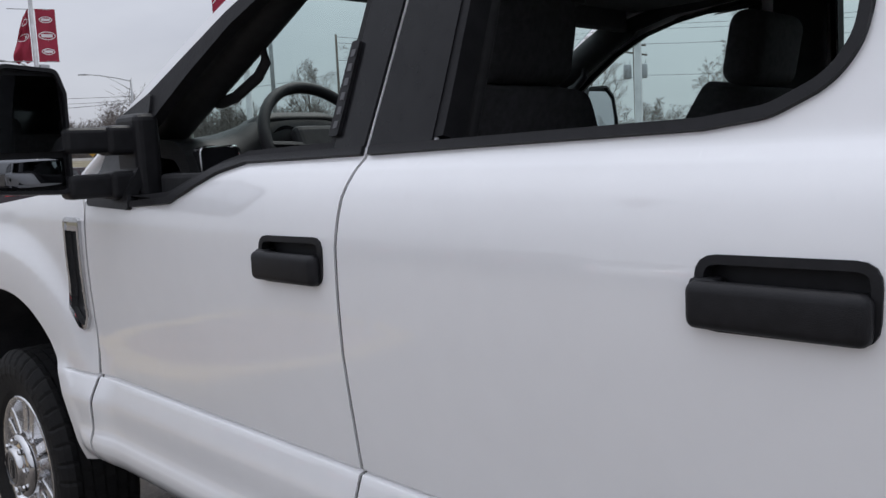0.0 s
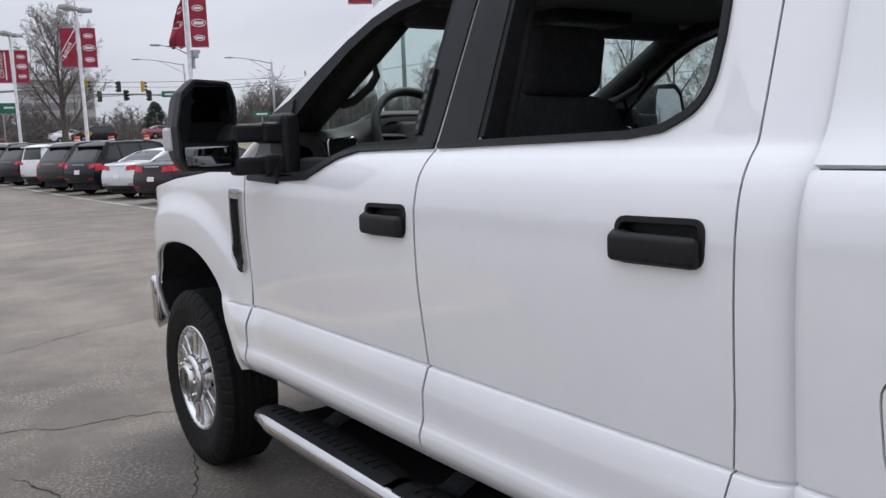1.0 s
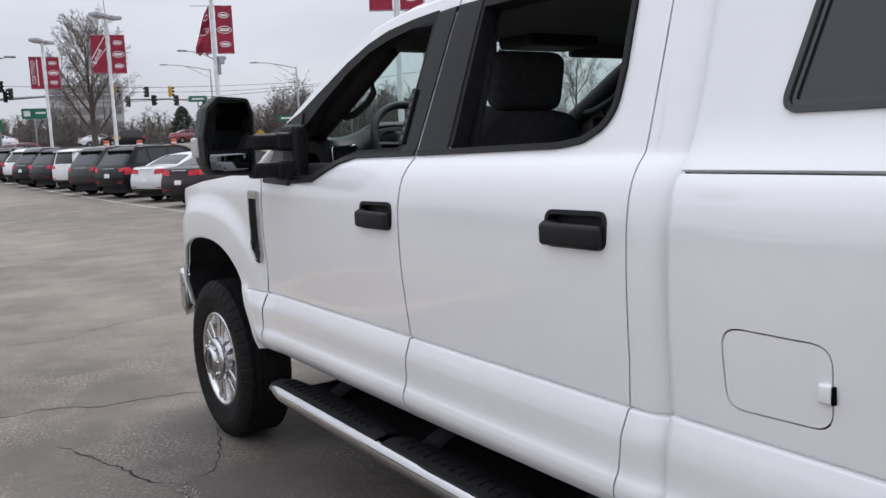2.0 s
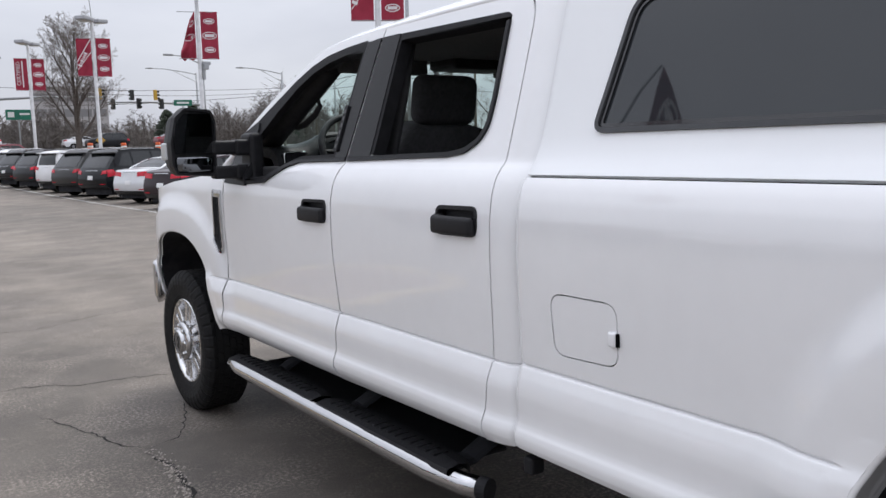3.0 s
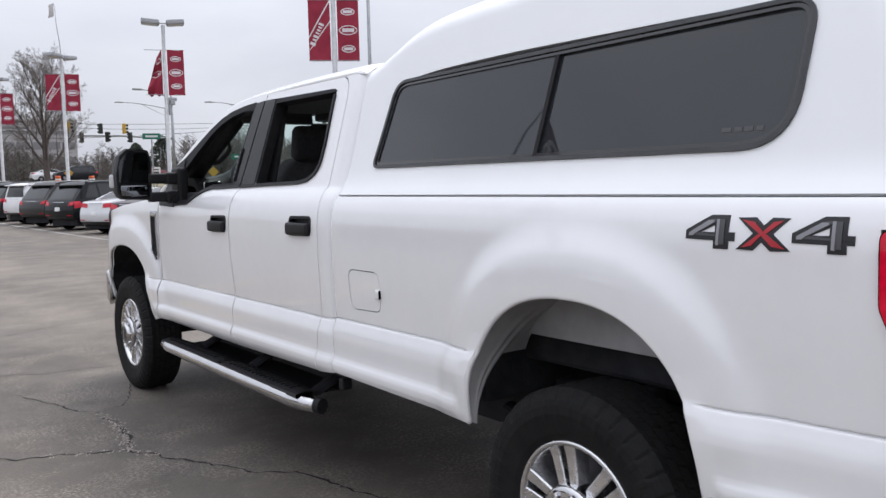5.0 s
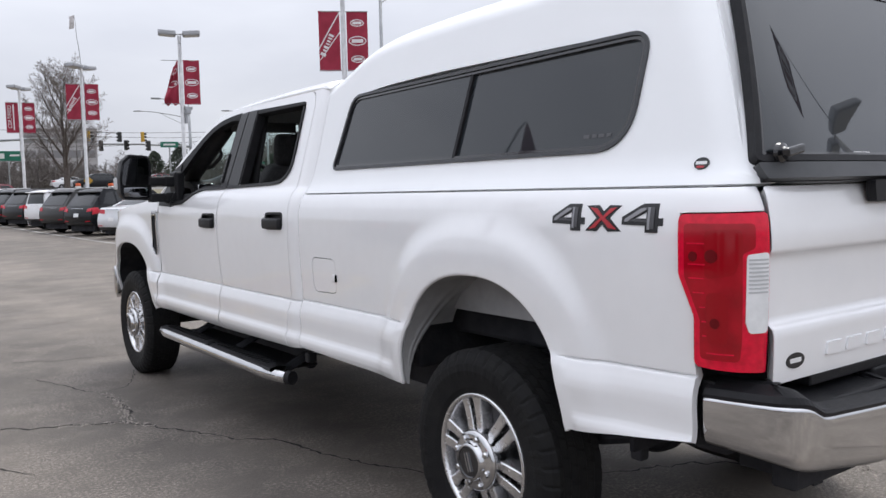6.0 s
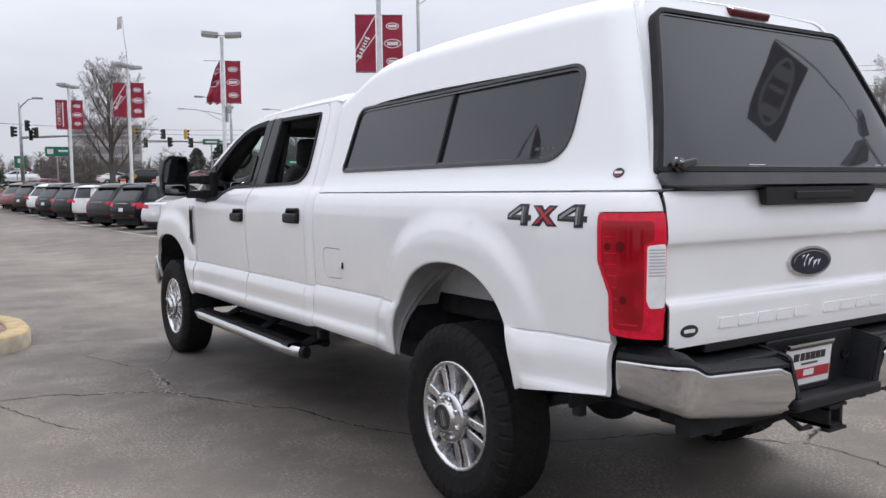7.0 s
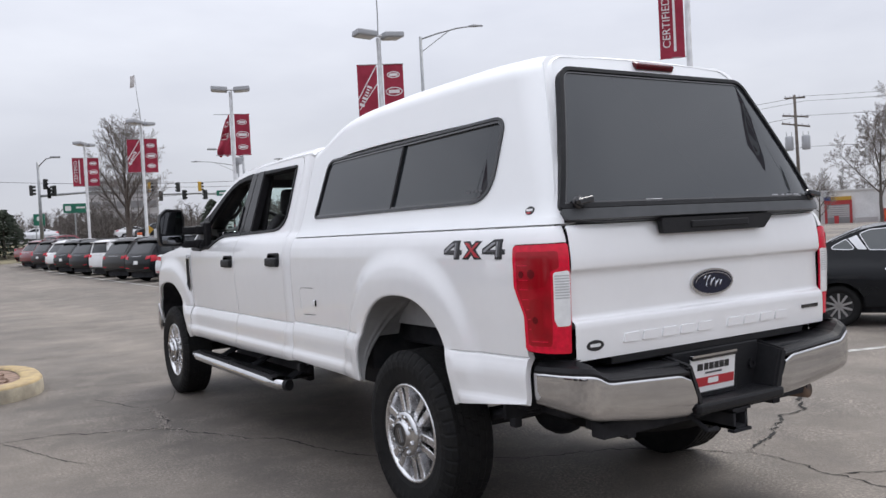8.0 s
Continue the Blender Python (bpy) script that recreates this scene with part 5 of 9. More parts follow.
# painted lettering on the bed side: 4x4
FOUR = [(0.0, 0.022), (0.0, 0.040), (0.070, 0.078), (0.118, 0.078), (0.118, 0.036), (0.135, 0.036), (0.135, 0.020), (0.118, 0.020), (0.118, 0.0), (0.082, 0.0), (0.082, 0.020)]
FOUR_HOLE = [(0.042, 0.038), (0.082, 0.038), (0.082, 0.056)]
EX = [(0.0, 0.0), (0.040, 0.0), (0.062, 0.022), (0.086, 0.0), (0.130, 0.0), (0.086, 0.038), (0.126, 0.074), (0.088, 0.074), (0.066, 0.054), (0.044, 0.074), (0.0, 0.074), (0.044, 0.038)]
for mx in (None, XC):
    decal = None
    for k, (y, shape, hole, inner) in enumerate(((-0.425, FOUR, FOUR_HOLE, DECAL_GREY), (-0.572, EX, None, DECAL_RED), (-0.712, FOUR, FOUR_HOLE, DECAL_GREY))):
        def at_bed(pts):
            if mx is None:
                return [(-(y - p[0]), 1.293 + p[1]) for p in pts]
            return [(-(-0.425 - (-0.847 - (y - p[0])) - 0.0), 1.293 + p[1]) for p in pts]
        o = panel("lettering", at_bed(inset(shape, -0.003)), bed_side, DECAL_BLACK, decal or truck, holes=[at_bed(hole)] if hole else [], lift=0.0025, thick=0.003, mirror=mx, label="" if decal else "black, grey and red 4x4 lettering")
        decal = decal or o
        panel("letter_face", at_bed(inset(shape, 0.008)), bed_side, inner, decal, holes=[at_bed(inset(hole, -0.006))] if hole else [], lift=0.0045, thick=0.003, mirror=mx)
        if hole:
            panel("letter_face", at_bed([(0.088, 0.006), (0.096, 0.006), (0.096, 0.070), (0.088, 0.070)]), bed_side, DECAL_LIGHT, decal, lift=0.006, thick=0.003, mirror=mx)
            panel("letter_face", at_bed([(0.008, 0.028), (0.010, 0.036), (0.064, 0.067), (0.080, 0.067), (0.080, 0.062), (0.030, 0.036), (0.020, 0.028)]), bed_side, DECAL_LIGHT, decal, lift=0.006, thick=0.003, mirror=mx)


# ---- canopy over the bed ----
canopy = new("canopy")
canopy.parent = truck
canopy.matrix_parent_inverse = truck.matrix_world.inverted()
tagged(canopy, "white fibreglass canopy with smoked sliding windows")
cap_top = curve([(-1.2, 2.190), (-0.74, 2.206), (-0.3, 2.222), (0.3, 2.222), (0.8, 2.208), (1.02, 2.188), (1.16, 2.152), (1.30, 2.090), (1.40, 2.050), (1.47, 2.035)])
cap_in = curve([(0.0, 0.046), (0.045, 0.078), (0.09, 0.098), (0.13, 0.110), (0.45, 0.193), (0.56, 0.222)])


def cap_section(s, y):
    """From the bottom of the side (s = 0) over the eaves (1) to the middle of the roof (2): offset x, z."""
    zt = cap_top(y)
    ze = zt - 0.125
    if s <= 1:
        z = 1.426 + s * (ze - 1.426)
        return cap_in(z - 1.426), z
    xe = cap_in(ze - 1.426)
    if s <= 1.4:
        t = (s - 1) / 0.4 * math.pi / 2
        return xe + 0.03 * math.sin(t) + 0.155 * (1 - math.cos(t)), ze + 0.105 * math.sin(t)
    t = (s - 1.4) / 0.6
    x0 = xe + 0.185
    return x0 + t * (XC - x0), ze + 0.105 + 0.020 * (1 - (1 - t) ** 2)


def cap_rear(z):
    return -1.088 + 0.452 * max(0.0, z - 1.45)


def cap_at(u, s):
    """u from 0 at the front to 1 at the rear; s from 0 to 4 across."""
    side, ss = (1, s) if s <= 2 else (-1, 4 - s)
    y = 1.447 + u * (-1.0 - 1.447)
    for _ in range(3):
        x, z = cap_section(ss, y)
        y = 1.447 + u * (cap_rear(z) - 1.447)
    x, z = cap_section(ss, y)
    d = y - cap_rear(z)
    k = min(1.0, max(0.0, (1.6 - ss) / 0.6)) if ss > 1 else 1.0
    x += 0.95 * corner(d, 0.125) * k + 0.16 * max(0.0, -0.45 - max(y, -0.985)) ** 2 * k
    z -= 0.25 * corner(d, 0.06) * (1 - k)
    if y > 1.38:
        x += 0.25 * corner(1.449 - y, 0.03) * k
    return (x if side > 0 else 2 * XC - x, y, z)


def cap_us(y, z, far=False):
    """(u, s) of a place on the canopy's side."""
    u = (1.447 - y) / (1.447 - cap_rear(z))
    s = (z - 1.426) / (cap_top(y) - 0.125 - 1.426)
    return (u, 4 - s if far else s)


win_outline = rounded([(1.165, 1.890), (1.238, 1.540), (-0.645, 1.540), (-0.664, 1.912)], [0.085, 0.03, 0.15, 0.07], 8)


def shell_part(name, s0, s1, holes):
    edge = [(0.0, s0), (1.0, s0), (1.0, s1), (0.0, s1)]
    return panel(name, edge, cap_at, CAP_WHITE, canopy, holes=holes, steps=(0.014, 0.05), thick=0.03, flip=1)


shell = shell_part("shell", 0.0, 4.0, [[cap_us(y, z) for y, z in win_outline], [cap_us(y, z, True) for y, z in win_outline]])
tagged(shell, "white fibreglass canopy shell")


def cap_side_at(u, z):
    """Same surface, by -y and z."""
    return cap_at(*cap_us(-u, z))


for mx in (None, XC):
    f = ring_panel("side_window", yz(inset(win_outline, -0.006)), 0.013, cap_side_at, RAIL_GREY, canopy, mirror=mx, lift=0.008, thick=0.03, steps=(0.1, 0.1), label="smoked sliding canopy window in a black frame")
    ring_panel("inner_frame", yz(inset(win_outline, 0.008)), 0.011, cap_side_at, GLOSS_BLACK, f, mirror=mx, lift=0.002, thick=0.02, steps=(0.1, 0.1))
    div = lambda z: 0.240 - 0.09 * (z - 1.725)
    a = rounded([(1.150, 1.877), (1.217, 1.555), (div(1.555), 1.555), (div(1.88), 1.889)], [0.07, 0.02, 0.004, 0.004], 6)
    b = rounded([(div(1.88), 1.890), (div(1.555), 1.555), (-0.630, 1.555), (-0.648, 1.897)], [0.004, 0.004, 0.13, 0.05], 8)
    panel("pane", yz(a), cap_side_at, TINT, f, mirror=mx, lift=-0.004, thick=0.004, steps=(0.1, 0.1), label="smoked glass pane")
    panel("pane", yz(b), cap_side_at, TINT, f, mirror=mx, lift=-0.010, thick=0.004, steps=(0.1, 0.1), label="smoked glass pane")
    panel("divider", yz([(div(1.89) + 0.009, 1.892), (div(1.55) + 0.009, 1.552), (div(1.55) - 0.008, 1.552), (div(1.89) - 0.008, 1.892)]), cap_side_at, RUBBER, f, mirror=mx, lift=0.002, thick=0.02, steps=(0.1, 0.1))
    for y_, w_ in ((-0.455, 0.028), (-0.490, 0.022), (-0.520, 0.026), (-0.552, 0.020)):
        panel("pane_mark", yz([(y_ + w_ / 2, 1.588), (y_ - w_ / 2, 1.588), (y_ - w_ / 2, 1.600), (y_ + w_ / 2, 1.600)]), cap_side_at, DECAL_GREY, f, mirror=mx, lift=-0.0085, thick=0.001, steps=(0.2, 0.2))
    o = panel("maker_badge", yz(oval(-0.915, 1.486, 0.023, 0.017, 24)), cap_side_at, DECAL_BLACK, canopy, mirror=mx, lift=0.004, thick=0.004, steps=(0.1, 0.1), label="small oval black and red maker's badge")
    panel("badge_bar", yz(rounded([(-0.898, 1.482), (-0.932, 1.482), (-0.932, 1.491), (-0.898, 1.491)], 0.002, 2)), cap_side_at, PLATE_WHITE, o, mirror=mx, lift=0.0055, thick=0.003, steps=(0.1, 0.1))
    panel("badge_bar", yz(rounded([(-0.904, 1.472), (-0.926, 1.472), (-0.926, 1.478), (-0.904, 1.478)], 0.002, 2)), cap_side_at, DECAL_RED, o, mirror=mx, lift=0.0055, thick=0.003, steps=(0.1, 0.1))
    panel("foot_seal", yz([(1.445, 1.414), (-1.14, 1.414), (-1.14, 1.430), (1.445, 1.430)]), bed_side, RUBBER, canopy, mirror=mx, lift=-0.012, thick=0.004, steps=(0.05, 0.1))


def hatch_at(x, z):
    t = (x - XC) / 0.85
    return (x, cap_rear(z) - 0.035 - 0.010 * t * t + 0.064 * t**8, z)


panel("rear_face", rounded([(0.150, 1.440), (2 * XC - 0.150, 1.440), (2 * XC - 0.360, 2.165), (2 * XC - 0.45, 2.190), (0.45, 2.190), (0.360, 2.165)], [0.01, 0.01, 0.05, 0.05, 0.05, 0.05]), lambda x, z: (hatch_at(x, z)[0], hatch_at(x, z)[1] + 0.045, z), CAP_WHITE, canopy, steps=(0.08, 0.06), thick=0.02)
hatch_out = rounded([(0.148, 1.482), (2 * XC - 0.148, 1.482), (2 * XC - 0.385, 2.112), (0.385, 2.112)], [0.02, 0.02, 0.085, 0.085], 8)
hatch = ring_panel("rear_hatch", hatch_out, 0.018, hatch_at, RUBBER, canopy, steps=(0.1, 0.1), thick=0.04, lift=0.012, label="smoked glass rear hatch in a black frame")
ring_panel("hatch_trim", inset(hatch_out, 0.021), 0.007, hatch_at, GLOSS_BLACK, hatch, steps=(0.1, 0.1), thick=0.03, lift=0.006)
panel("glass", inset(hatch_out, 0.014), hatch_at, TINT, hatch, steps=(0.1, 0.1), thick=0.006, lift=0.002, label="large smoked glass pane")
rail_out = rounded([(0.160, 1.440), (2 * XC - 0.160, 1.440), (2 * XC - 0.146, 1.484), (0.146, 1.484)], 0.008, 3)
panel("bottom_rail", rail_out, lambda x, z: (x, hatch_at(x, 1.47)[1] - 0.010 - 0.4 * (1.484 - z), z), RAIL_GREY, hatch, steps=(0.1, 0.02), thick=0.05, label="satin grey bottom rail")
panel("bottom_seal", [(0.165, 1.428), (2 * XC - 0.165, 1.428), (2 * XC - 0.165, 1.441), (0.165, 1.441)], lambda x, z: (x, hatch_at(x, 1.47)[1] - 0.004, z), RUBBER, hatch, steps=(0.1, 0.02), thick=0.04)
for flipped in (False, True):
    bm = bmesh.new()
    y = hatch_at(0.215, 1.50)[1] - 0.012
    lathe(bm, [(0.0, 0.0), (0.0, 0.030), (0.012, 0.028), (0.018, 0.018), (0.030, 0.014), (0.030, 0.0)], 20)
    bmesh.ops.transform(bm, matrix=pose(0.225, y, 1.508, 0, 0, -90), verts=bm.verts)
    box(bm, -0.035, 0.048, -0.012, 0.012, -0.012, 0.014, bevel=0.006, m=pose(0.225, y - 0.038, 1.512, 0, -10, 0))
    part("hatch_handle", mirrored(bm) if flipped else bm, GLOSS_BLACK, hatch, "black twist handle")
o = panel("hatch_sticker", rounded([(0.585, 1.488), (0.715, 1.488), (0.70, 1.514), (0.60, 1.514)], 0.01, 3), hatch_at, DECAL_BLACK, hatch, steps=(0.2, 0.2), thick=0.002, lift=0.004, label="small white and black maker's sticker")
panel("sticker_bar", rounded([(0.597, 1.500), (0.703, 1.500), (0.698, 1.512), (0.602, 1.512)], 0.003, 2), hatch_at, PLATE_WHITE, o, steps=(0.2, 0.2), thick=0.002, lift=0.0055)
for x, w_ in ((1.475, 0.045), (1.535, 0.022), (1.585, 0.05), (1.645, 0.045)):
    panel("sticker_bar", [(x - w_ / 2, 1.505), (x + w_ / 2, 1.505), (x + w_ / 2, 1.516), (x - w_ / 2, 1.516)], hatch_at, DECAL_LIGHT, hatch, steps=(0.2, 0.2), thick=0.002, lift=0.004)
bm = bmesh.new()
zl = 2.163
yl = hatch_at(1.04, zl)[1]
box(bm, 0.915, 1.168, -0.016, 0.03, -0.016, 0.016, bevel=0.008, m=pose(0, yl + 0.035, zl, 25, 0, 0))
part("brake_light", bm, DARK_RED, canopy, "dark red third brake light")
bm = bmesh.new()
box(bm, 0.40, 2 * XC - 0.40, 1.40, 1.445, 1.50, 1.95, bevel=0.01)
part("front_glass", bm, TINT, canopy)


# ---- the cab inside ----
def seat(bm_back, cx, y, w):
    """A seat back leaning a little to the rear, with bolsters."""
    pts = rounded([(-w / 2, 0.0), (w / 2, 0.0), (w / 2 - 0.015, 0.50), (w / 2 - 0.10, 0.62), (-w / 2 + 0.10, 0.62), (-w / 2 + 0.015, 0.50)], [0.03, 0.03, 0.08, 0.08, 0.08, 0.08], 4)
    flat_plate(bm_back, pts, (cx, y, 1.02), (1, 0, 0), Vector((0, -0.22, 0.975)), 0.16)


def front_seat(cx, dy=0.0):
    bm = bmesh.new()
    seat(bm, cx, 2.78 + dy, 0.52)
    bmesh.ops.bevel(bm, geom=[e for e in bm.edges if len(e.link_faces) == 2 and e.calc_face_angle(0) > 1.0], offset=0.035, segments=3, affect="EDGES")
    o = part("front_seat", bm, FABRIC, truck, "dark cloth front seat", smooth=True)
    bm = bmesh.new()
    box(bm, cx - 0.26, cx + 0.26, 2.74 + dy, 3.24 + dy, 0.86, 1.04, bevel=0.05, seg=3)
    part("seat_cushion", bm, FABRIC, o, smooth=True)
    bm = bmesh.new()
    box(bm, -0.150, 0.150, -0.05, 0.06, -0.105, 0.100, bevel=0.045, seg=5, m=pose(cx, 2.545 + dy, 1.708, 10, 0, 0))
    part("headrest", bm, FABRIC, o, smooth=True)
    for dx in (-0.06, 0.06):
        bm = bmesh.new()
        tube(bm, [(cx + dx, 2.60 + dy, 1.57), (cx + dx, 2.575 + dy, 1.66)], 0.006, 8)
        part("headrest_post", bm, CHROME, o)


front_seat(0.555), front_seat(2 * XC - 0.555, -0.165)
bm = bmesh.new()
seat(bm, XC, 1.86, 1.44)
box(bm, 0.28, 2 * XC - 0.28, 1.82, 2.32, 0.90, 1.06, bevel=0.04, seg=3)
bench = part("rear_bench", bm, FABRIC, truck, "dark cloth rear bench seat")
for cx in (0.55, XC, 2 * XC - 0.55):
    bm = bmesh.new()
    box(bm, cx - 0.12, cx + 0.12, 1.60, 1.68, 1.58, 1.70, bevel=0.03, seg=3)
    part("headrest", bm, FABRIC, bench, smooth=True)


def dash_at(x, v):
    pts = curve([(0.0, 1.10), (0.3, 1.32), (0.45, 1.46), (0.6, 1.525), (0.8, 1.535), (1.0, 1.43)])
    ys = curve([(0.0, 3.42), (0.3, 3.36), (0.45, 3.38), (0.6, 3.46), (0.8, 3.62), (1.0, 3.95)])
    hood = 0.075 * math.exp(-(((x - 0.56) / 0.20) ** 4)) * math.exp(-(((v - 0.55) / 0.22) ** 2))
    return (x, ys(v), pts(v) + hood)


dash = panel("dashboard", [(0.16, 0.0), (2 * XC - 0.16, 0.0), (2 * XC - 0.16, 1.0), (0.16, 1.0)], dash_at, DASH, truck, steps=(0.05, 0.05), thick=0.05, label="dark moulded dashboard")
bm = bmesh.new()
tube(bm, [(0.36, 3.33, 1.34), (0.36, 3.335, 1.42)], [(0.045, 0.012)] * 2, 10)
tube(bm, [(1.60, 3.33, 1.34), (1.60, 3.335, 1.42)], [(0.045, 0.012)] * 2, 10)
box(bm, 0.83, 1.14, 3.30, 3.36, 1.10, 1.40, bevel=0.02)
part("vent_and_screen", bm, GLOSS_BLACK, dash)
# instrument binnacle in front of the wheel, and the bright-rimmed vent at the end of the dash
bm = bmesh.new()
hood_line = rounded([(3.50, 1.34), (3.43, 1.36), (3.408, 1.50), (3.415, 1.586), (3.45, 1.602), (3.53, 1.588), (3.63, 1.52), (3.70, 1.44)], 0.015, 3)
prev = None
for k in range(15):
    f = k / 7 - 1
    s_ = 1 - 0.30 * abs(f) ** 6
    ring = [bm.verts.new((0.565 + 0.19 * f, 3.56 + (y - 3.56) * s_, 1.36 + (z - 1.36) * s_)) for y, z in hood_line]
    if prev:
        for i in range(len(ring)):
            bm.faces.new((prev[i], prev[(i + 1) % len(ring)], ring[(i + 1) % len(ring)], ring[i]))
    else:
        bm.faces.new(ring)
    prev = ring
bm.faces.new(prev[::-1])
bmesh.ops.recalc_face_normals(bm, faces=bm.faces)
binnacle = part("instrument_binnacle", bm, DASH, dash, "black instrument binnacle", smooth=True)
for cx in (0.485, 0.645):
    bm = bmesh.new()
    lathe(bm, [(0.0, 0.0), (0.0, 0.055), (0.010, 0.060), (0.010, 0.050)], 28)
    bmesh.ops.transform(bm, matrix=pose(cx, 3.402, 1.500, 0, 0, -90), verts=bm.verts)
    part("dial", bm, GLOSS_BLACK, binnacle)
for side_ in (1, -1):
    cx = 0.245 if side_ > 0 else 2 * XC - 0.245
    vent_line = rounded([(cx - 0.055, 1.395), (cx + 0.055, 1.395), (cx + 0.060, 1.505), (cx - 0.060, 1.505)], 0.02, 4)
    bm = bmesh.new()
    flat_plate(bm, vent_line, (0, 3.40, 0), (1, 0, 0), (0, 0, 1), 0.040)
    o = part("dash_vent", bm, GLOSS_BLACK, dash, "gloss black air vent with a bright rim")
    bm = bmesh.new()
    tube(bm, [(x, 3.360, z) for x, z in vent_line + vent_line[:1]], 0.004, 6, closed_ends=False)
    part("vent_rim", bm, CHROME, o, smooth=True)
bm = bmesh.new()
wheel_m = pose(0.57, 3.335, 1.505, 62, 0, 0)
n = 40
pts = [wheel_m @ Vector((0.190 * math.cos(2 * math.pi * k / n), 0.190 * math.sin(2 * math.pi * k / n), 0)) for k in range(n)]
rings = []
for k in range(n):
    c = wheel_m @ Vector((0, 0, 0))
    out = (pts[k] - c).normalized()
    ax = (wheel_m.to_3x3() @ Vector((0, 0, 1))).normalized()
    rings.append([bm.verts.new(pts[k] + out * 0.017 * math.cos(t) + ax * 0.019 * math.sin(t)) for t in (2 * math.pi * j / 10 for j in range(10))])
for a, b in zip(rings, rings[1:] + rings[:1]):
    for j in range(10):
        bm.faces.new((a[j], a[(j + 1) % 10], b[(j + 1) % 10], b[j]))
sw = part("steering_wheel", bm, INTERIOR, truck, "black steering wheel", smooth=True)
bm = bmesh.new()
box(bm, -0.085, 0.085, -0.065, 0.060, -0.035, 0.012, bevel=0.02, seg=3, m=wheel_m)
for a in (0.0, math.pi, -math.pi / 2):
    tube(bm, [wheel_m @ Vector((0.06 * math.cos(a), 0.06 * math.sin(a), -0.01)), wheel_m @ Vector((0.185 * math.cos(a), 0.185 * math.sin(a), 0))], [(0.022, 0.010)] * 2, 8)
tube(bm, [wheel_m @ Vector((0, 0, -0.03)), wheel_m @ Vector((0, 0, -0.28))], 0.045, 12)
part("steering_hub", bm, INTERIOR, sw)


def door_trim(bm):
    for y0, y1, zt in ((2.56, 3.40, 1.45), (1.66, 2.51, 1.47)):
        box(bm, 0.085, 0.13, y0, y1, 0.72, zt - 0.01, bevel=0.012)
        box(bm, 0.12, 0.19, y0 + 0.05, y1 - 0.1, 1.20, 1.26, bevel=0.02)
    box(bm, 0.085, 0.12, 3.38, 3.60, 0.72, 1.36, bevel=0.01)


sided("door_trim", door_trim, INTERIOR)


def pillar_lining(bm):
    tube(bm, [(0.19, 2.48, 1.2), (0.19, 2.46, 1.46), (0.225, 2.42, 1.70), (0.262, 2.40, 1.93)], [(0.085, 0.028)] * 4, 12)
    tube(bm, [(0.275, 3.02, 1.880), (0.268, 3.17, 1.800), (0.255, 3.33, 1.712), (0.240, 3.52, 1.610), (0.228, 3.74, 1.49)], [(0.058, 0.050)] * 5, 10)
    tube(bm, [(0.24, 1.60, 1.2), (0.24, 1.575, 1.5), (0.31, 1.55, 1.78), (0.34, 1.54, 1.95)], [(0.05, 0.06)] * 4, 10)
    tube(bm, [(0.245, 1.60, 1.950), (0.245, 2.4, 1.945), (0.255, 2.85, 1.915), (0.265, 3.05, 1.865)], [(0.03, 0.025)] * 4, 10)


sided("pillar_lining", pillar_lining, INTERIOR, smooth=True)


def grab_handle(bm):
    tube(bm, [(0.262, 3.225, 1.790), (0.288, 3.188, 1.762), (0.294, 3.184, 1.712), (0.294, 3.225, 1.678), (0.292, 3.34, 1.634), (0.288, 3.41, 1.624), (0.262, 3.49, 1.650)], [(0.013, 0.016)] * 7, 10)


sided("grab_handle", grab_handle, INTERIOR, smooth=True)
bm = bmesh.new()
box(bm, 0.275, 2 * XC - 0.275, 1.49, 2.98, 1.915, 1.945, bevel=0.01)
part("headliner", bm, HEADLINER, truck, "grey cloth headliner")
bm = bmesh.new()
box(bm, 0.20, 2 * XC - 0.20, 1.475, 1.50, 0.70, 1.48)
box(bm, 0.285, 2 * XC - 0.285, 1.475, 1.50, 1.86, 1.97)
box(bm, 0.255, 0.42, 1.475, 1.50, 1.48, 1.86)
box(bm, 2 * XC - 0.42, 2 * XC - 0.255, 1.475, 1.50, 1.48, 1.86)
part("rear_bulkhead", bm, INTERIOR, truck)
bm = bmesh.new()
box(bm, 0.42, 2 * XC - 0.42, 1.484, 1.490, 1.48, 1.86)
part("back_glass", bm, TINT, truck)
bm = bmesh.new()
box(bm, 0.86, 1.115, 3.16, 3.19, 1.80, 1.875, bevel=0.012)
tube(bm, [(XC, 3.19, 1.85), (XC, 3.23, 1.90)], 0.012, 8)
part("rear_view_mirror", bm, INTERIOR, truck)
bm = bmesh.new()
box(bm, 0.30, 0.78, 2.99, 3.02, 1.85, 1.93, bevel=0.01)
part("sun_visor", bm, HEADLINER, truck)
bm = bmesh.new()
box(bm, 2 * XC - 0.78, 2 * XC - 0.30, 2.99, 3.02, 1.85, 1.93, bevel=0.01)
part("sun_visor", bm, HEADLINER, truck)
bm = bmesh.new()
box(bm, 0.80, 2 * XC - 0.80, 2.80, 3.02, 1.87, 1.93, bevel=0.02)
part("overhead_console", bm, INTERIOR, truck)


# ---- ground ----
# the lot climbs gently towards the road
lot_rise = curve([(14, 0.0), (20, 0.0), (26, 0.01), (32, 0.06), (38, 0.12), (44, 0.20), (52, 0.38), (60, 0.60), (3500, 0.9)])


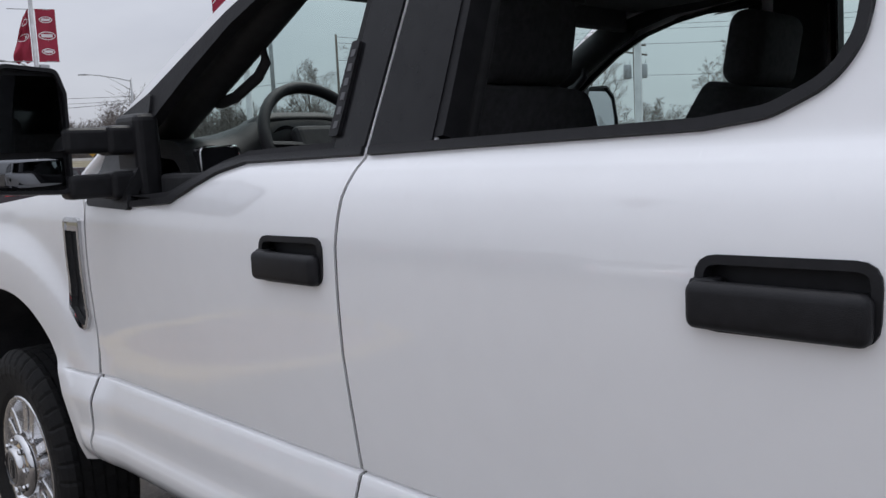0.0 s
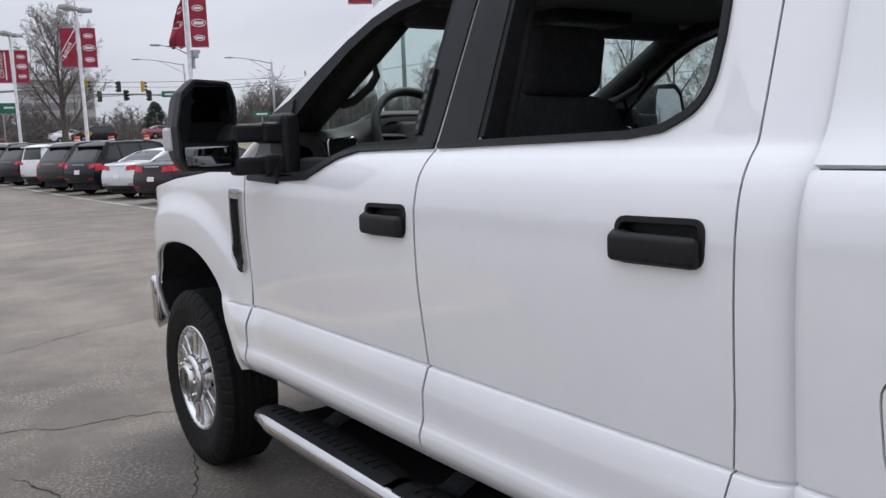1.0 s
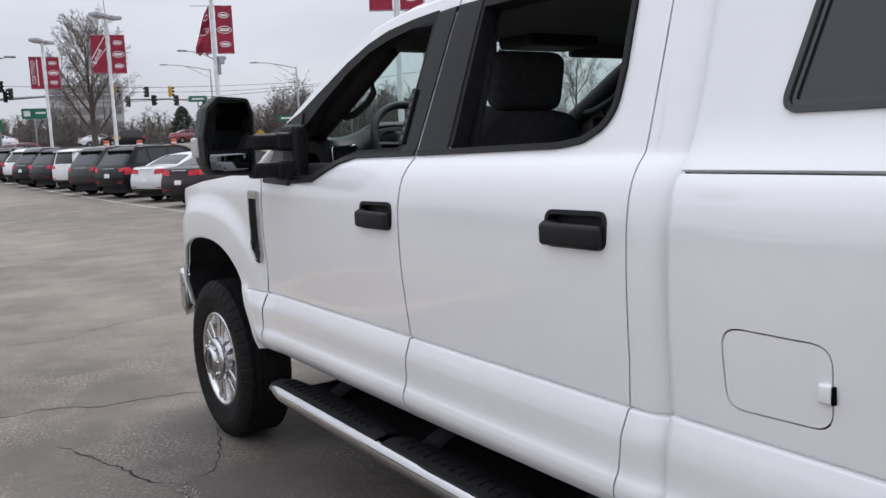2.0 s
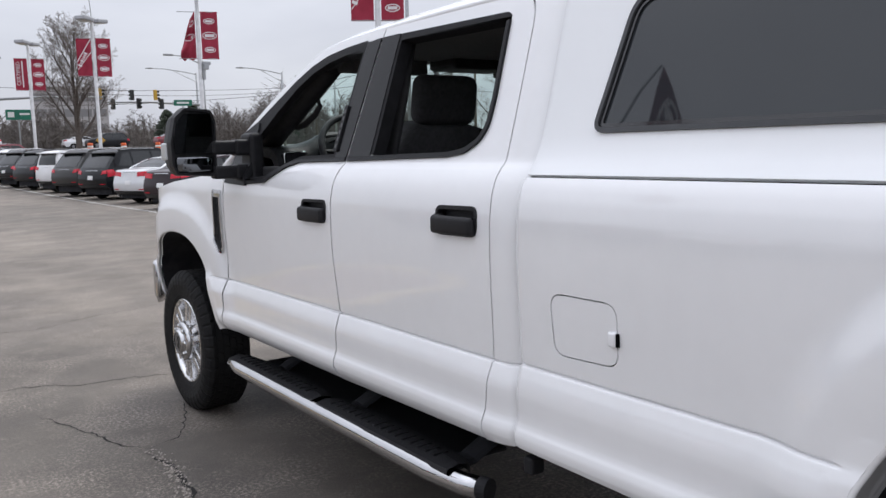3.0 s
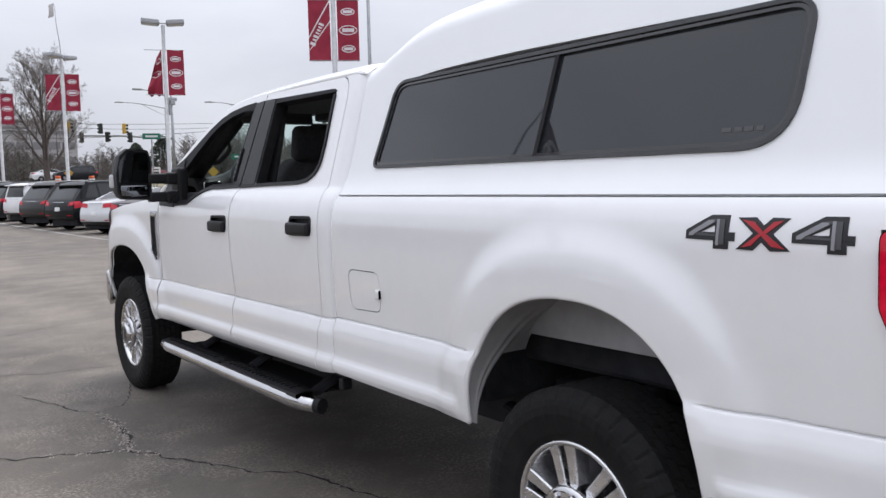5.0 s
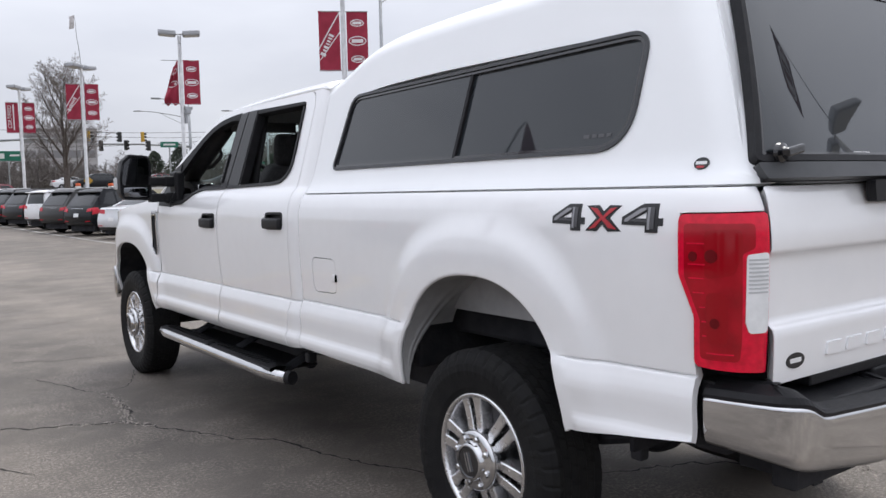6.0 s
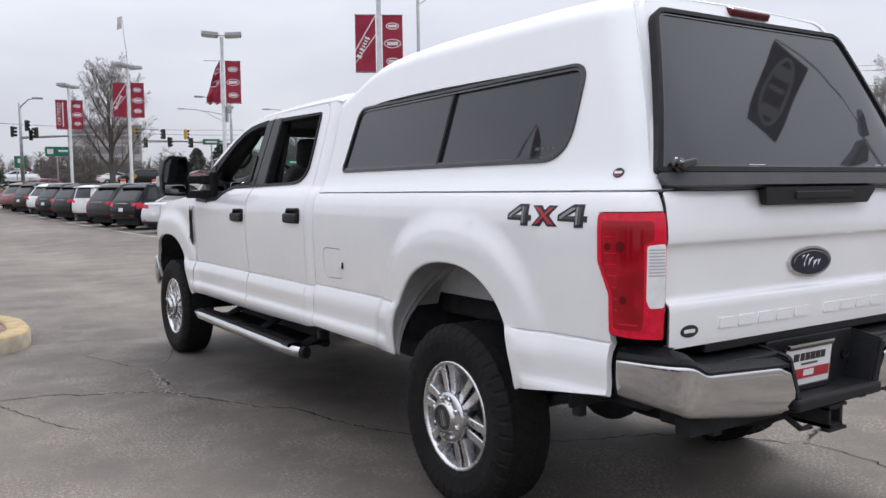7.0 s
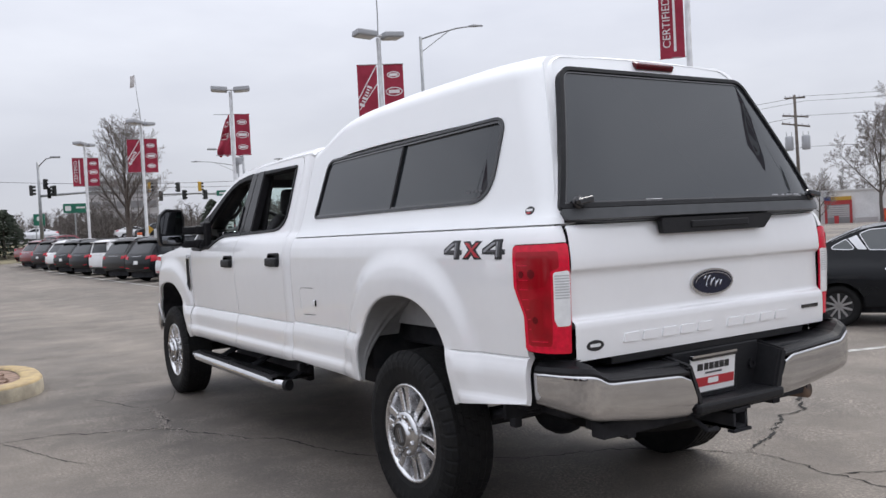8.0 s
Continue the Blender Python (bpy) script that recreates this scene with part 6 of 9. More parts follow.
def ground_z(x, y):
    if y < 16:
        return -0.08 * smooth_step((x - 4) / 5) * smooth_step((16 - y) / 8)
    return max(2.4 * smooth_step((y - 52) / 42), lot_rise(y) * smooth_step((34 - x) / 16) if y > 14 else 0.0)


def asphalt(name, tones, rough, worn=0.0):
    """Bitumen with stone chips: broad stains, worn patches where the pale stone shows, fine grain and relief."""
    m = principled(name, tones[0], 0.8, Specular_IOR_Level=0.3)
    nt = m.node_tree
    b = nt.nodes["Principled BSDF"]
    co = nt.nodes.new("ShaderNodeTexCoord")

    def tex(scale, detail, stretch=(1, 1, 1), rough_=0.55):
        mp = nt.nodes.new("ShaderNodeMapping")
        mp.inputs["Scale"].default_value = stretch
        nt.links.new(co.outputs["Object"], mp.inputs["Vector"])
        n = nt.nodes.new("ShaderNodeTexNoise")
        n.inputs["Scale"].default_value, n.inputs["Detail"].default_value, n.inputs["Roughness"].default_value = scale, detail, rough_
        nt.links.new(mp.outputs["Vector"], n.inputs["Vector"])
        return n.outputs["Fac"]

    def ramp(src, p0, c0, p1, c1):
        r = nt.nodes.new("ShaderNodeValToRGB")
        r.color_ramp.elements[0].position, r.color_ramp.elements[0].color = p0, (*c0, 1)
        r.color_ramp.elements[1].position, r.color_ramp.elements[1].color = p1, (*c1, 1)
        nt.links.new(src, r.inputs["Fac"])
        return r.outputs["Color"]

    def mix(kind, fac, a_, b_):
        n = nt.nodes.new("ShaderNodeMix")
        n.data_type, n.blend_type = "RGBA", kind
        for value, socket in ((fac, n.inputs["Factor"]), (a_, n.inputs[6]), (b_, n.inputs[7])):
            if isinstance(value, float):
                socket.default_value = value
            elif isinstance(value, tuple):
                socket.default_value = (*value, 1)
            else:
                nt.links.new(value, socket)
        return n.outputs[2]

    broad = ramp(tex(0.16, 6, (1.0, 0.55, 1.0)), 0.36, tones[0], 0.66, tones[1])
    stains = ramp(tex(0.9, 7, rough_=0.65), 0.34, (0.76, 0.76, 0.765), 0.62, (1.09, 1.085, 1.06))
    col = mix("MULTIPLY", 1.0, broad, stains)
    chips = ramp(tex(55, 4, rough_=0.75), 0.47, (0.0, 0.0, 0.0), 0.66, (1.0, 1.0, 1.0))
    patch = ramp(tex(1.5, 8, rough_=0.68), 0.43, (0.0, 0.0, 0.0), 0.60, (1.0, 1.0, 1.0))
    where = mix("MULTIPLY", 1.0, chips, mix("ADD", 1.0, patch, (0.08, 0.08, 0.08)))
    col = mix("MIX", where, col, tuple(min(0.5, v * (1.5 + worn)) for v in tones[1]))
    grain = ramp(tex(210, 2), 0.34, (0.70, 0.70, 0.70), 0.68, (1.22, 1.21, 1.19))
    col = mix("MULTIPLY", 1.0, col, grain)
    nt.links.new(col, b.inputs["Base Color"])
    mr = nt.nodes.new("ShaderNodeMapRange")
    mr.inputs["To Min"].default_value, mr.inputs["To Max"].default_value = rough
    nt.links.new(tex(1.1, 6), mr.inputs["Value"])
    nt.links.new(mr.outputs["Result"], b.inputs["Roughness"])
    bn = nt.nodes.new("ShaderNodeBump")
    bn.inputs["Strength"].default_value, bn.inputs["Distance"].default_value = 0.45, 0.008
    nt.links.new(tex(95, 3, rough_=0.65), bn.inputs["Height"])
    nt.links.new(bn.outputs["Normal"], b.inputs["Normal"])
    return m


ASPHALT = asphalt("worn_asphalt", ((0.093, 0.083, 0.075), (0.217, 0.190, 0.166)), (0.55, 0.85))
ROAD = asphalt("pale_road", ((0.12, 0.115, 0.11), (0.19, 0.185, 0.18)), (0.7, 0.9))
GRASS = noisy(principled("winter_grass", (0.12, 0.11, 0.06), 0.95), 1.5, (0.10, 0.085, 0.05), (0.19, 0.165, 0.10), bump=0.5, second=(0.2, 0.8, 1.2))
CHIP = noisy(principled("pale_stone_chip", (0.30, 0.27, 0.24), 0.9), 60, (0.20, 0.18, 0.16), (0.40, 0.36, 0.32))
CRACK = principled("dark_crack", (0.012, 0.011, 0.010), 0.95)
LINE_PAINT = noisy(principled("worn_white_line", (0.42, 0.42, 0.40), 0.8), 9, (0.16, 0.15, 0.14), (0.50, 0.50, 0.48), detail=8, bump=0.1)
KERB_YELLOW = noisy(principled("weathered_yellow_paint", (0.55, 0.38, 0.16), 0.8), 9, (0.26, 0.20, 0.12), (0.47, 0.35, 0.17), bump=0.35, bump_scale=60)
KERB_SIDE = noisy(principled("chalky_kerb_side", (0.42, 0.37, 0.28), 0.9), 7, (0.26, 0.23, 0.18), (0.44, 0.385, 0.29), bump=0.35, bump_scale=40)
MULCH = noisy(principled("brown_mulch", (0.20, 0.13, 0.10), 0.95), 12, (0.12, 0.08, 0.06), (0.32, 0.22, 0.17), bump=0.5, bump_scale=50)
CONCRETE = noisy(principled("pale_concrete", (0.38, 0.36, 0.33), 0.85), 5, (0.28, 0.26, 0.24), (0.44, 0.42, 0.39), bump=0.3, bump_scale=40)


def grid_sheet(name, xs, ys, material, dz, label, category, kind="structure"):
    bm = bmesh.new()
    rows = [[bm.verts.new((x, y, ground_z(x, y) + dz)) for x in xs] for y in ys]
    for a, b in zip(rows, rows[1:]):
        for i in range(len(xs) - 1):
            bm.faces.new((a[i], a[i + 1], b[i + 1], b[i]))
    o = part(name, bm, material, None, label, smooth=True)
    return tagged(o, label, category, kind=kind)


def steps_between(*marks):
    out = []
    for (a, n), (b, _) in zip(marks, marks[1:]):
        out += [a + (b - a) * k / n for k in range(n)]
    return out + [marks[-1][0]]


ground = grid_sheet("ground", steps_between((-3000, 6), (-200, 10), (-30, 20), (40, 12), (260, 6), (3000, 0)), steps_between((-3000, 6), (-200, 8), (-20, 24), (60, 24), (130, 8), (400, 6), (3000, 0)), ASPHALT, 0.0, "worn grey asphalt of a car lot, cracked and patchy", "ground")
grid_sheet("verge", steps_between((-60, 20), (16, 16), (120, 0)), steps_between((63, 12), (84, 0)), GRASS, 0.03, "dull winter grass verge beside the road", "grass")
grid_sheet("road", steps_between((-200, 20), (16, 16), (250, 0)), steps_between((84, 8), (106, 0)), ROAD, 0.03, "pale grey road beyond the lot", "road")
grid_sheet("verge", steps_between((-200, 20), (16, 16), (260, 0)), steps_between((106, 14), (190, 0)), GRASS, 0.04, "dull winter grass beyond the road", "grass")


def crack(points, width=0.012, wander=0.02, seed=1):
    """A dark ragged fissure along a line on the asphalt."""
    rnd = random.Random(seed)
    bm = bmesh.new()
    line = []
    for (x0, y0), (x1, y1) in zip(points, points[1:]):
        n = max(2, int(math.hypot(x1 - x0, y1 - y0) / 0.035))
        for k in range(n):
            t = k / n
            line.append((x0 + (x1 - x0) * t, y0 + (y1 - y0) * t))
    line.append(points[-1])
    prev = None
    ox = oy = 0.0
    for i, (x, y) in enumerate(line):
        ox = ox * 0.82 + rnd.uniform(-1, 1) * wander * 0.5
        oy = oy * 0.82 + rnd.uniform(-1, 1) * wander * 0.5
        a, b = line[max(0, i - 1)], line[min(len(line) - 1, i + 1)]
        d = Vector((b[0] - a[0], b[1] - a[1])).normalized()
        end = min(1.0, i / 6, (len(line) - 1 - i) / 6)
        w_ = width * (0.35 + 0.9 * rnd.random() ** 1.5) * max(end, 0.12) / 2
        px, py = x + ox, y + oy
        pair = [bm.verts.new((px - d.y * w_, py + d.x * w_, ground_z(px, py) + 0.002)), bm.verts.new((px + d.y * w_, py - d.x * w_, ground_z(px, py) + 0.002))]
        if prev:
            bm.faces.new((prev[0], prev[1], pair[1], pair[0]))
        prev = pair
    part("crack", bm, CRACK, ground)


SPLIT = [(-0.45, 3.02), (-0.43, 3.22), (-0.38, 3.48), (-0.37, 3.66), (-0.38, 3.93)]
crack([(-4.4, 4.55), (-2.6, 3.9), (-1.58, 3.44), (-1.19, 3.36), (-0.90, 3.20), (-0.50, 3.02), (-0.37, 2.80), (-0.13, 2.24), (0.09, 1.95), (0.23, 1.54), (0.32, 1.20), (0.42, 0.99), (0.7, 0.7), (1.06, 0.5), (1.5, 0.28), (1.69, 0.12), (1.92, -0.18), (2.12, -0.37)], 0.018, 0.045, 3)
crack([(2.12, -0.37), (2.45, -0.22), (2.93, -0.04), (3.3, 0.10), (3.7, 0.33), (4.4, 0.9), (5.2, 1.9)], 0.030, 0.05, 4)
crack([(2.12, -0.37), (2.15, -0.64), (2.05, -0.89), (2.14, -1.03), (2.07, -1.25), (2.0, -1.9), (1.7, -2.6)], 0.014, 0.04, 5)
crack([(2.05, -0.89), (2.20, -0.99), (2.36, -1.08), (3.0, -1.4), (4.2, -1.7)], 0.012, 0.04, 7)
crack(SPLIT, 0.024, 0.05, 6)
crack([(-0.38, 3.93), (-0.50, 4.06), (-0.57, 4.40), (-0.75, 4.90)], 0.012, 0.03, 15)
crack([(-0.38, 3.93), (-0.22, 4.02), (-0.03, 4.35), (0.05, 4.7)], 0.010, 0.03, 16)
crack([(-2.6, 6.4), (-1.4, 5.8), (-0.75, 5.58), (-0.2, 5.40), (0.15, 5.32), (0.6, 5.4)], 0.0095, 0.06, 8)
crack([(-1.58, 3.44), (-1.46, 3.02), (-1.33, 2.63), (-1.1, 2.2)], 0.012, 0.04, 10)
crack([(-3.2, 8.5), (-1.5, 7.9), (-0.4, 7.65), (0.8, 8.1), (3.0, 8.0)], 0.009, 0.06, 11)
crack([(3.9, -0.6), (3.2, -1.2), (2.9, -2.0)], 0.012, 0.05, 12)
crack([(-6, 14.0), (-1.0, 13.0), (3.5, 13.6)], 0.02, 0.1, 14)


def rubble(lines, count, seed):
    """Loose pale stone chips that have broken out along the wider cracks."""
    rnd = random.Random(seed)
    verts, faces = [], []
    for _ in range(count):
        line = rnd.choice(lines)
        k = rnd.randrange(len(line) - 1)
        t_ = rnd.random()
        x = line[k][0] + (line[k + 1][0] - line[k][0]) * t_ + rnd.gauss(0, 0.022)
        y = line[k][1] + (line[k + 1][1] - line[k][1]) * t_ + rnd.gauss(0, 0.022)
        r, z, n0 = rnd.uniform(0.003, 0.009), ground_z(x, y) + 0.001, len(verts)
        a0 = rnd.uniform(0, 6.28)
        for q in range(5):
            a = a0 + 6.283 * q / 5
            rr = r * rnd.uniform(0.7, 1.2)
            verts.append((x + rr * math.cos(a), y + rr * math.sin(a), z))
        verts.append((x + r * 0.2, y, z + r * rnd.uniform(0.5, 0.9)))
        faces += [(n0 + q, n0 + (q + 1) % 5, n0 + 5) for q in range(5)]
    me = bpy.data.meshes.new("stone_chips")
    me.from_pydata(verts, [], faces)
    me.materials.append(CHIP)
    tagged(new("stone_chips", me), "loose pale stone chips along the cracked asphalt", "gravel", kind="stuff")


rubble([SPLIT, SPLIT, [(2.12, -0.37), (2.45, -0.22), (2.93, -0.04)], [(-0.90, 3.20), (-0.50, 3.02), (-0.37, 2.80)]], 420, 5)


# yellow-edged planting island
def island():
    t = thing("kerb_island", "rounded lot island with a weathered yellow concrete kerb", "kerb", kind="structure", at=pose(-1.95, 6.15, 0))
    out = []
    for k in range(48):
        a = 2 * math.pi * k / 48
        out.append((-1.95 + 0.98 * math.copysign(abs(math.cos(a)) ** 0.75, math.cos(a)), 6.15 + 1.05 * math.copysign(abs(math.sin(a)) ** 0.75, math.sin(a))))
    rings = []
    for d, z in ((0.0, 0.0), (0.005, 0.11), (0.02, 0.14), (0.05, 0.15), (0.20, 0.15), (0.215, 0.13)):
        rings.append([(p[0], p[1], z) for p in inset(out, d)])
    bm = bmesh.new()
    vr = [[bm.verts.new(p) for p in r] for r in rings]
    for a, b in zip(vr, vr[1:]):
        for i in range(48):
            bm.faces.new((a[i], a[(i + 1) % 48], b[(i + 1) % 48], b[i]))
    bmesh.ops.recalc_face_normals(bm, faces=bm.faces)
    part("kerb", bm, KERB_SIDE, t, smooth=True)
    bm = bmesh.new()
    vr = [[bm.verts.new(p) for p in [(q[0], q[1], z) for q in inset(out, d)]] for d, z in ((0.012, 0.130), (0.022, 0.146), (0.05, 0.1545), (0.20, 0.1545), (0.214, 0.135))]
    for a, b in zip(vr, vr[1:]):
        for i in range(48):
            bm.faces.new((a[i], a[(i + 1) % 48], b[(i + 1) % 48], b[i]))
    bmesh.ops.recalc_face_normals(bm, faces=bm.faces)
    part("painted_top", bm, KERB_YELLOW, t, smooth=True)
    rnd = random.Random(12)
    bm = bmesh.new()
    bm.faces.new([bm.verts.new((p[0], p[1], 0.125)) for p in inset(out, 0.21)])
    for _ in range(140):
        a, r = rnd.uniform(0, 6.283), math.sqrt(rnd.random())
        box(bm, -0.03, 0.03, -0.02, 0.02, -0.012, 0.012, m=pose(-1.95 + 0.68 * r * math.cos(a), 6.15 + 0.74 * r * math.sin(a), 0.132, rnd.uniform(-25, 25), rnd.uniform(-25, 25), rnd.uniform(0, 180)) @ Matrix.Scale(rnd.uniform(0.5, 1.4), 4))
    part("mulch", bm, MULCH, t)


island()


# painted bay lines
def bay_line(x0, y0, x1, y1, w_=0.10):
    d = Vector((x1 - x0, y1 - y0)).normalized()
    bm = bmesh.new()
    n = max(2, int(math.hypot(x1 - x0, y1 - y0) / 2))
    prev = None
    for k in range(n + 1):
        x, y = x0 + (x1 - x0) * k / n, y0 + (y1 - y0) * k / n
        pair = [bm.verts.new((x - d.y * w_ / 2, y + d.x * w_ / 2, ground_z(x, y) + 0.005)), bm.verts.new((x + d.y * w_ / 2, y - d.x * w_ / 2, ground_z(x, y) + 0.005))]
        if prev:
            bm.faces.new((prev[0], prev[1], pair[1], pair[0]))
        prev = pair
    return part("bay_line", bm, LINE_PAINT, ground)


def row_x(y):
    return 4.55 - 0.065 * (y - 26)


bay_line(5.20, 14, 3.80, 62, 0.12)
for k in range(13):
    y = 21.2 + 3.2 * k
    bay_line(row_x(y), y, row_x(y) + 4.8, y + 1.9)
bay_line(5.0, 1.55, 12.0, 0.4)
bay_line(6.3, 4.4, 12.0, 3.4)

# ---- parked cars ----
CAR_GLASS = principled("dark_car_glass", (0.010, 0.012, 0.014), 0.03, IOR=1.55)
SEDAN_GLASS = principled("sky_lit_car_glass", (0.035, 0.042, 0.044), 0.02, IOR=1.9)
CAR_BLACK = principled("car_black_plastic", (0.02, 0.02, 0.021), 0.55)
CAR_RED = noisy(principled("car_tail_red", (0.30, 0.004, 0.012), 0.15, Coat_Weight=0.2, Specular_IOR_Level=0.35), 9, (0.40, 0.008, 0.020), (0.66, 0.016, 0.040))
CAR_WHEEL = principled("car_alloy", (0.5, 0.5, 0.52), 0.3, 1.0)


def paint(name, c, metal=0.0):
    return noisy(principled(name, c, 0.35, metal, Coat_Weight=1.0 if c[0] > 0.1 else 0.3, Coat_Roughness=0.03, Specular_IOR_Level=0.5 if c[0] > 0.1 else 0.2), 2.0, tuple(0.94 * v for v in c), tuple(1.05 * v for v in c))


PAINTS = {"white": paint("paint_white", (0.75, 0.75, 0.76)), "silver": paint("paint_silver", (0.66, 0.67, 0.69), 0.2), "black": noisy(principled("paint_black", (0.006, 0.007, 0.009), 0.2, Coat_Weight=0.35, Coat_Roughness=0.03, Coat_IOR=1.4, Specular_IOR_Level=0.15), 2.0, (0.005, 0.006, 0.008), (0.008, 0.009, 0.011)), "grey": paint("paint_grey", (0.038, 0.037, 0.037), 0.2), "red": paint("paint_red", (0.16, 0.010, 0.020)), "charcoal": paint("paint_charcoal", (0.014, 0.015, 0.018)), "plum": paint("paint_plum", (0.022, 0.012, 0.016))}
# side outlines from the rear bumper's foot over the roof to the front one: y, z for a car 1 long and 1 high
SHAPES = {
    "sedan": (4.7, 1.84, 1.44, 0.62, [(0.03, 0.22), (0.005, 0.30), (0.0, 0.42), (0.012, 0.60), (0.02, 0.72), (0.06, 0.745), (0.13, 0.76), (0.20, 0.86), (0.29, 0.965), (0.40, 1.0), (0.50, 0.985), (0.60, 0.90), (0.72, 0.71), (0.85, 0.66), (0.95, 0.58), (0.985, 0.48), (1.0, 0.36), (0.99, 0.22)]),
    "suv": (4.6, 1.86, 1.70, 0.60, [(0.03, 0.24), (0.005, 0.30), (0.0, 0.40), (0.012, 0.56), (0.026, 0.62), (0.078, 0.80), (0.125, 0.945), (0.16, 0.985), (0.30, 1.0), (0.50, 0.995), (0.60, 0.95), (0.73, 0.68), (0.86, 0.62), (0.96, 0.54), (0.99, 0.44), (1.0, 0.34), (0.99, 0.24)]),
    "wagon": (4.5, 1.82, 1.66, 0.60, [(0.03, 0.24), (0.005, 0.30), (0.0, 0.42), (0.008, 0.60), (0.015, 0.66), (0.03, 0.86), (0.05, 0.975), (0.10, 1.0), (0.30, 1.0), (0.52, 0.99), (0.60, 0.95), (0.71, 0.70), (0.88, 0.66), (0.97, 0.58), (0.99, 0.46), (1.0, 0.34), (0.99, 0.24)]),
    "pickup": (5.6, 1.98, 1.88, 0.60, [(0.02, 0.30), (0.0, 0.34), (0.0, 0.42), (0.012, 0.60), (0.012, 0.635), (0.12, 0.64), (0.34, 0.64), (0.36, 0.90), (0.39, 0.985), (0.50, 1.0), (0.60, 0.98), (0.70, 0.70), (0.84, 0.66), (0.97, 0.60), (0.99, 0.48), (1.0, 0.36), (0.99, 0.28)]),
}


def car(kind, tone, at, label, detail=False):
    L, W, H, belt, shape = SHAPES[kind]
    belt *= H
    top = [(p[0] * L, p[1] * H) for p in shape]
    t = thing("parked_car" if kind != "pickup" else "parked_pickup", label, "car" if kind != "pickup" else "pickup truck", "cars parked in the row", at=at)
    r = 0.205 * H if kind == "sedan" else 0.20 * H
    axles = (0.20 * L, 0.80 * L)

    def half(y, z):
        w_ = W / 2
        e = min(y, L - y) / (0.16 * L)
        if e < 1:
            w_ -= 0.16 * (1 - max(e, 0.0)) ** 2
        if z > belt:
            w_ -= 0.045 + (z - belt) * (0.36 if kind == "sedan" else 0.31)
        else:
            w_ -= 0.05 * ((belt - z) / belt) ** 2 - 0.02 * math.sin(math.pi * z / belt)
            w_ -= 0.045 * max(0.0, (z - belt + 0.16) / 0.16) ** 2
        return w_

    def local(f):
        return lambda u, v: at @ Vector(f(u, v))

    def side(u, z):
        return (-half(-u, z), -u, z)

    def far(u, z):
        return (half(u, z), u, z)

    low = 0.20 if kind != "pickup" else 0.34
    outline = list(top)
    bottom = []
    for y in (axles[1], axles[0]):
        for k in range(9):
            a = math.pi * k / 8
            bottom.append((y + (r + 0.05) * math.cos(a), max(low, r + (r + 0.05) * math.sin(a))))
    outline = outline + [(0.97 * L, low)] + bottom + [(0.04 * L, low)]
    P = PAINTS[tone]
    panel("body_side", [(-y, z) for y, z in outline], local(side), P, t, steps=(0.25, 0.12), thick=0.02)
    panel("body_side", outline, local(far), P, t, steps=(0.25, 0.12), thick=0.02)
    n = len(top)
    along = curve([(k, p[0]) for k, p in enumerate(top)])
    high = curve([(k, p[1]) for k, p in enumerate(top)])

    def over(x, k):
        y, z = along(k), high(k)
        w_ = half(y, z)
        bow = 0.035 * (1 - x * x)
        fore = min(1.0, max(0.0, (k - n + 8) / 3)) - min(1.0, max(0.0, (7 - k) / 3))
        rise = min(1.0, max(0.0, (k - 4) / 3)) * min(1.0, max(0.0, (n - 2 - k) / 3))
        return (x * w_, y + 1.6 * bow * fore, z + bow * rise)

    panel("body_top", [(-1, 0), (1, 0), (1, n - 1), (-1, n - 1)], local(over), P, t, steps=(0.25, 0.34), thick=0.01, flip=1)
    # glass
    if kind == "sedan":
        rear_k, front_k = (6.15, 7.75), (10.1, 11.9)
        side_glass = [[(0.175, 0.765), (0.225, 0.855), (0.250, 0.755)], [(0.288, 0.75), (0.262, 0.905), (0.29, 0.940), (0.40, 0.965), (0.41, 0.74)], [(0.43, 0.74), (0.42, 0.965), (0.51, 0.95), (0.585, 0.87), (0.68, 0.73)]]
    elif kind == "pickup":
        rear_k, front_k = (6.3, 7.4), (10.2, 10.95)
        side_glass = [[(0.37, 0.70), (0.385, 0.93), (0.48, 0.95), (0.49, 0.69)], [(0.50, 0.69), (0.49, 0.95), (0.585, 0.935), (0.66, 0.72)]]
    else:
        rear_k, front_k = (4.15, 5.65) if kind == "suv" else (4.1, 5.55), (10.1, 10.95)
        side_glass = [[(0.105 if kind == "suv" else 0.085, 0.67), (0.155 if kind == "suv" else 0.12, 0.91), (0.22, 0.94), (0.225, 0.66)], [(0.24, 0.66), (0.235, 0.945), (0.40, 0.95), (0.41, 0.65)], [(0.425, 0.65), (0.415, 0.95), (0.545, 0.935), (0.67, 0.68)]]
    panel("window", [(-0.84, rear_k[0]), (0.84, rear_k[0]), (0.80, rear_k[1]), (-0.80, rear_k[1])], local(over), CAR_GLASS, t, steps=(0.3, 0.3), lift=0.008, thick=0.008)
    panel("window", [(-0.88, front_k[0]), (0.88, front_k[0]), (0.9, front_k[1]), (-0.9, front_k[1])], local(over), CAR_GLASS, t, steps=(0.3, 0.3), lift=0.008, thick=0.008)
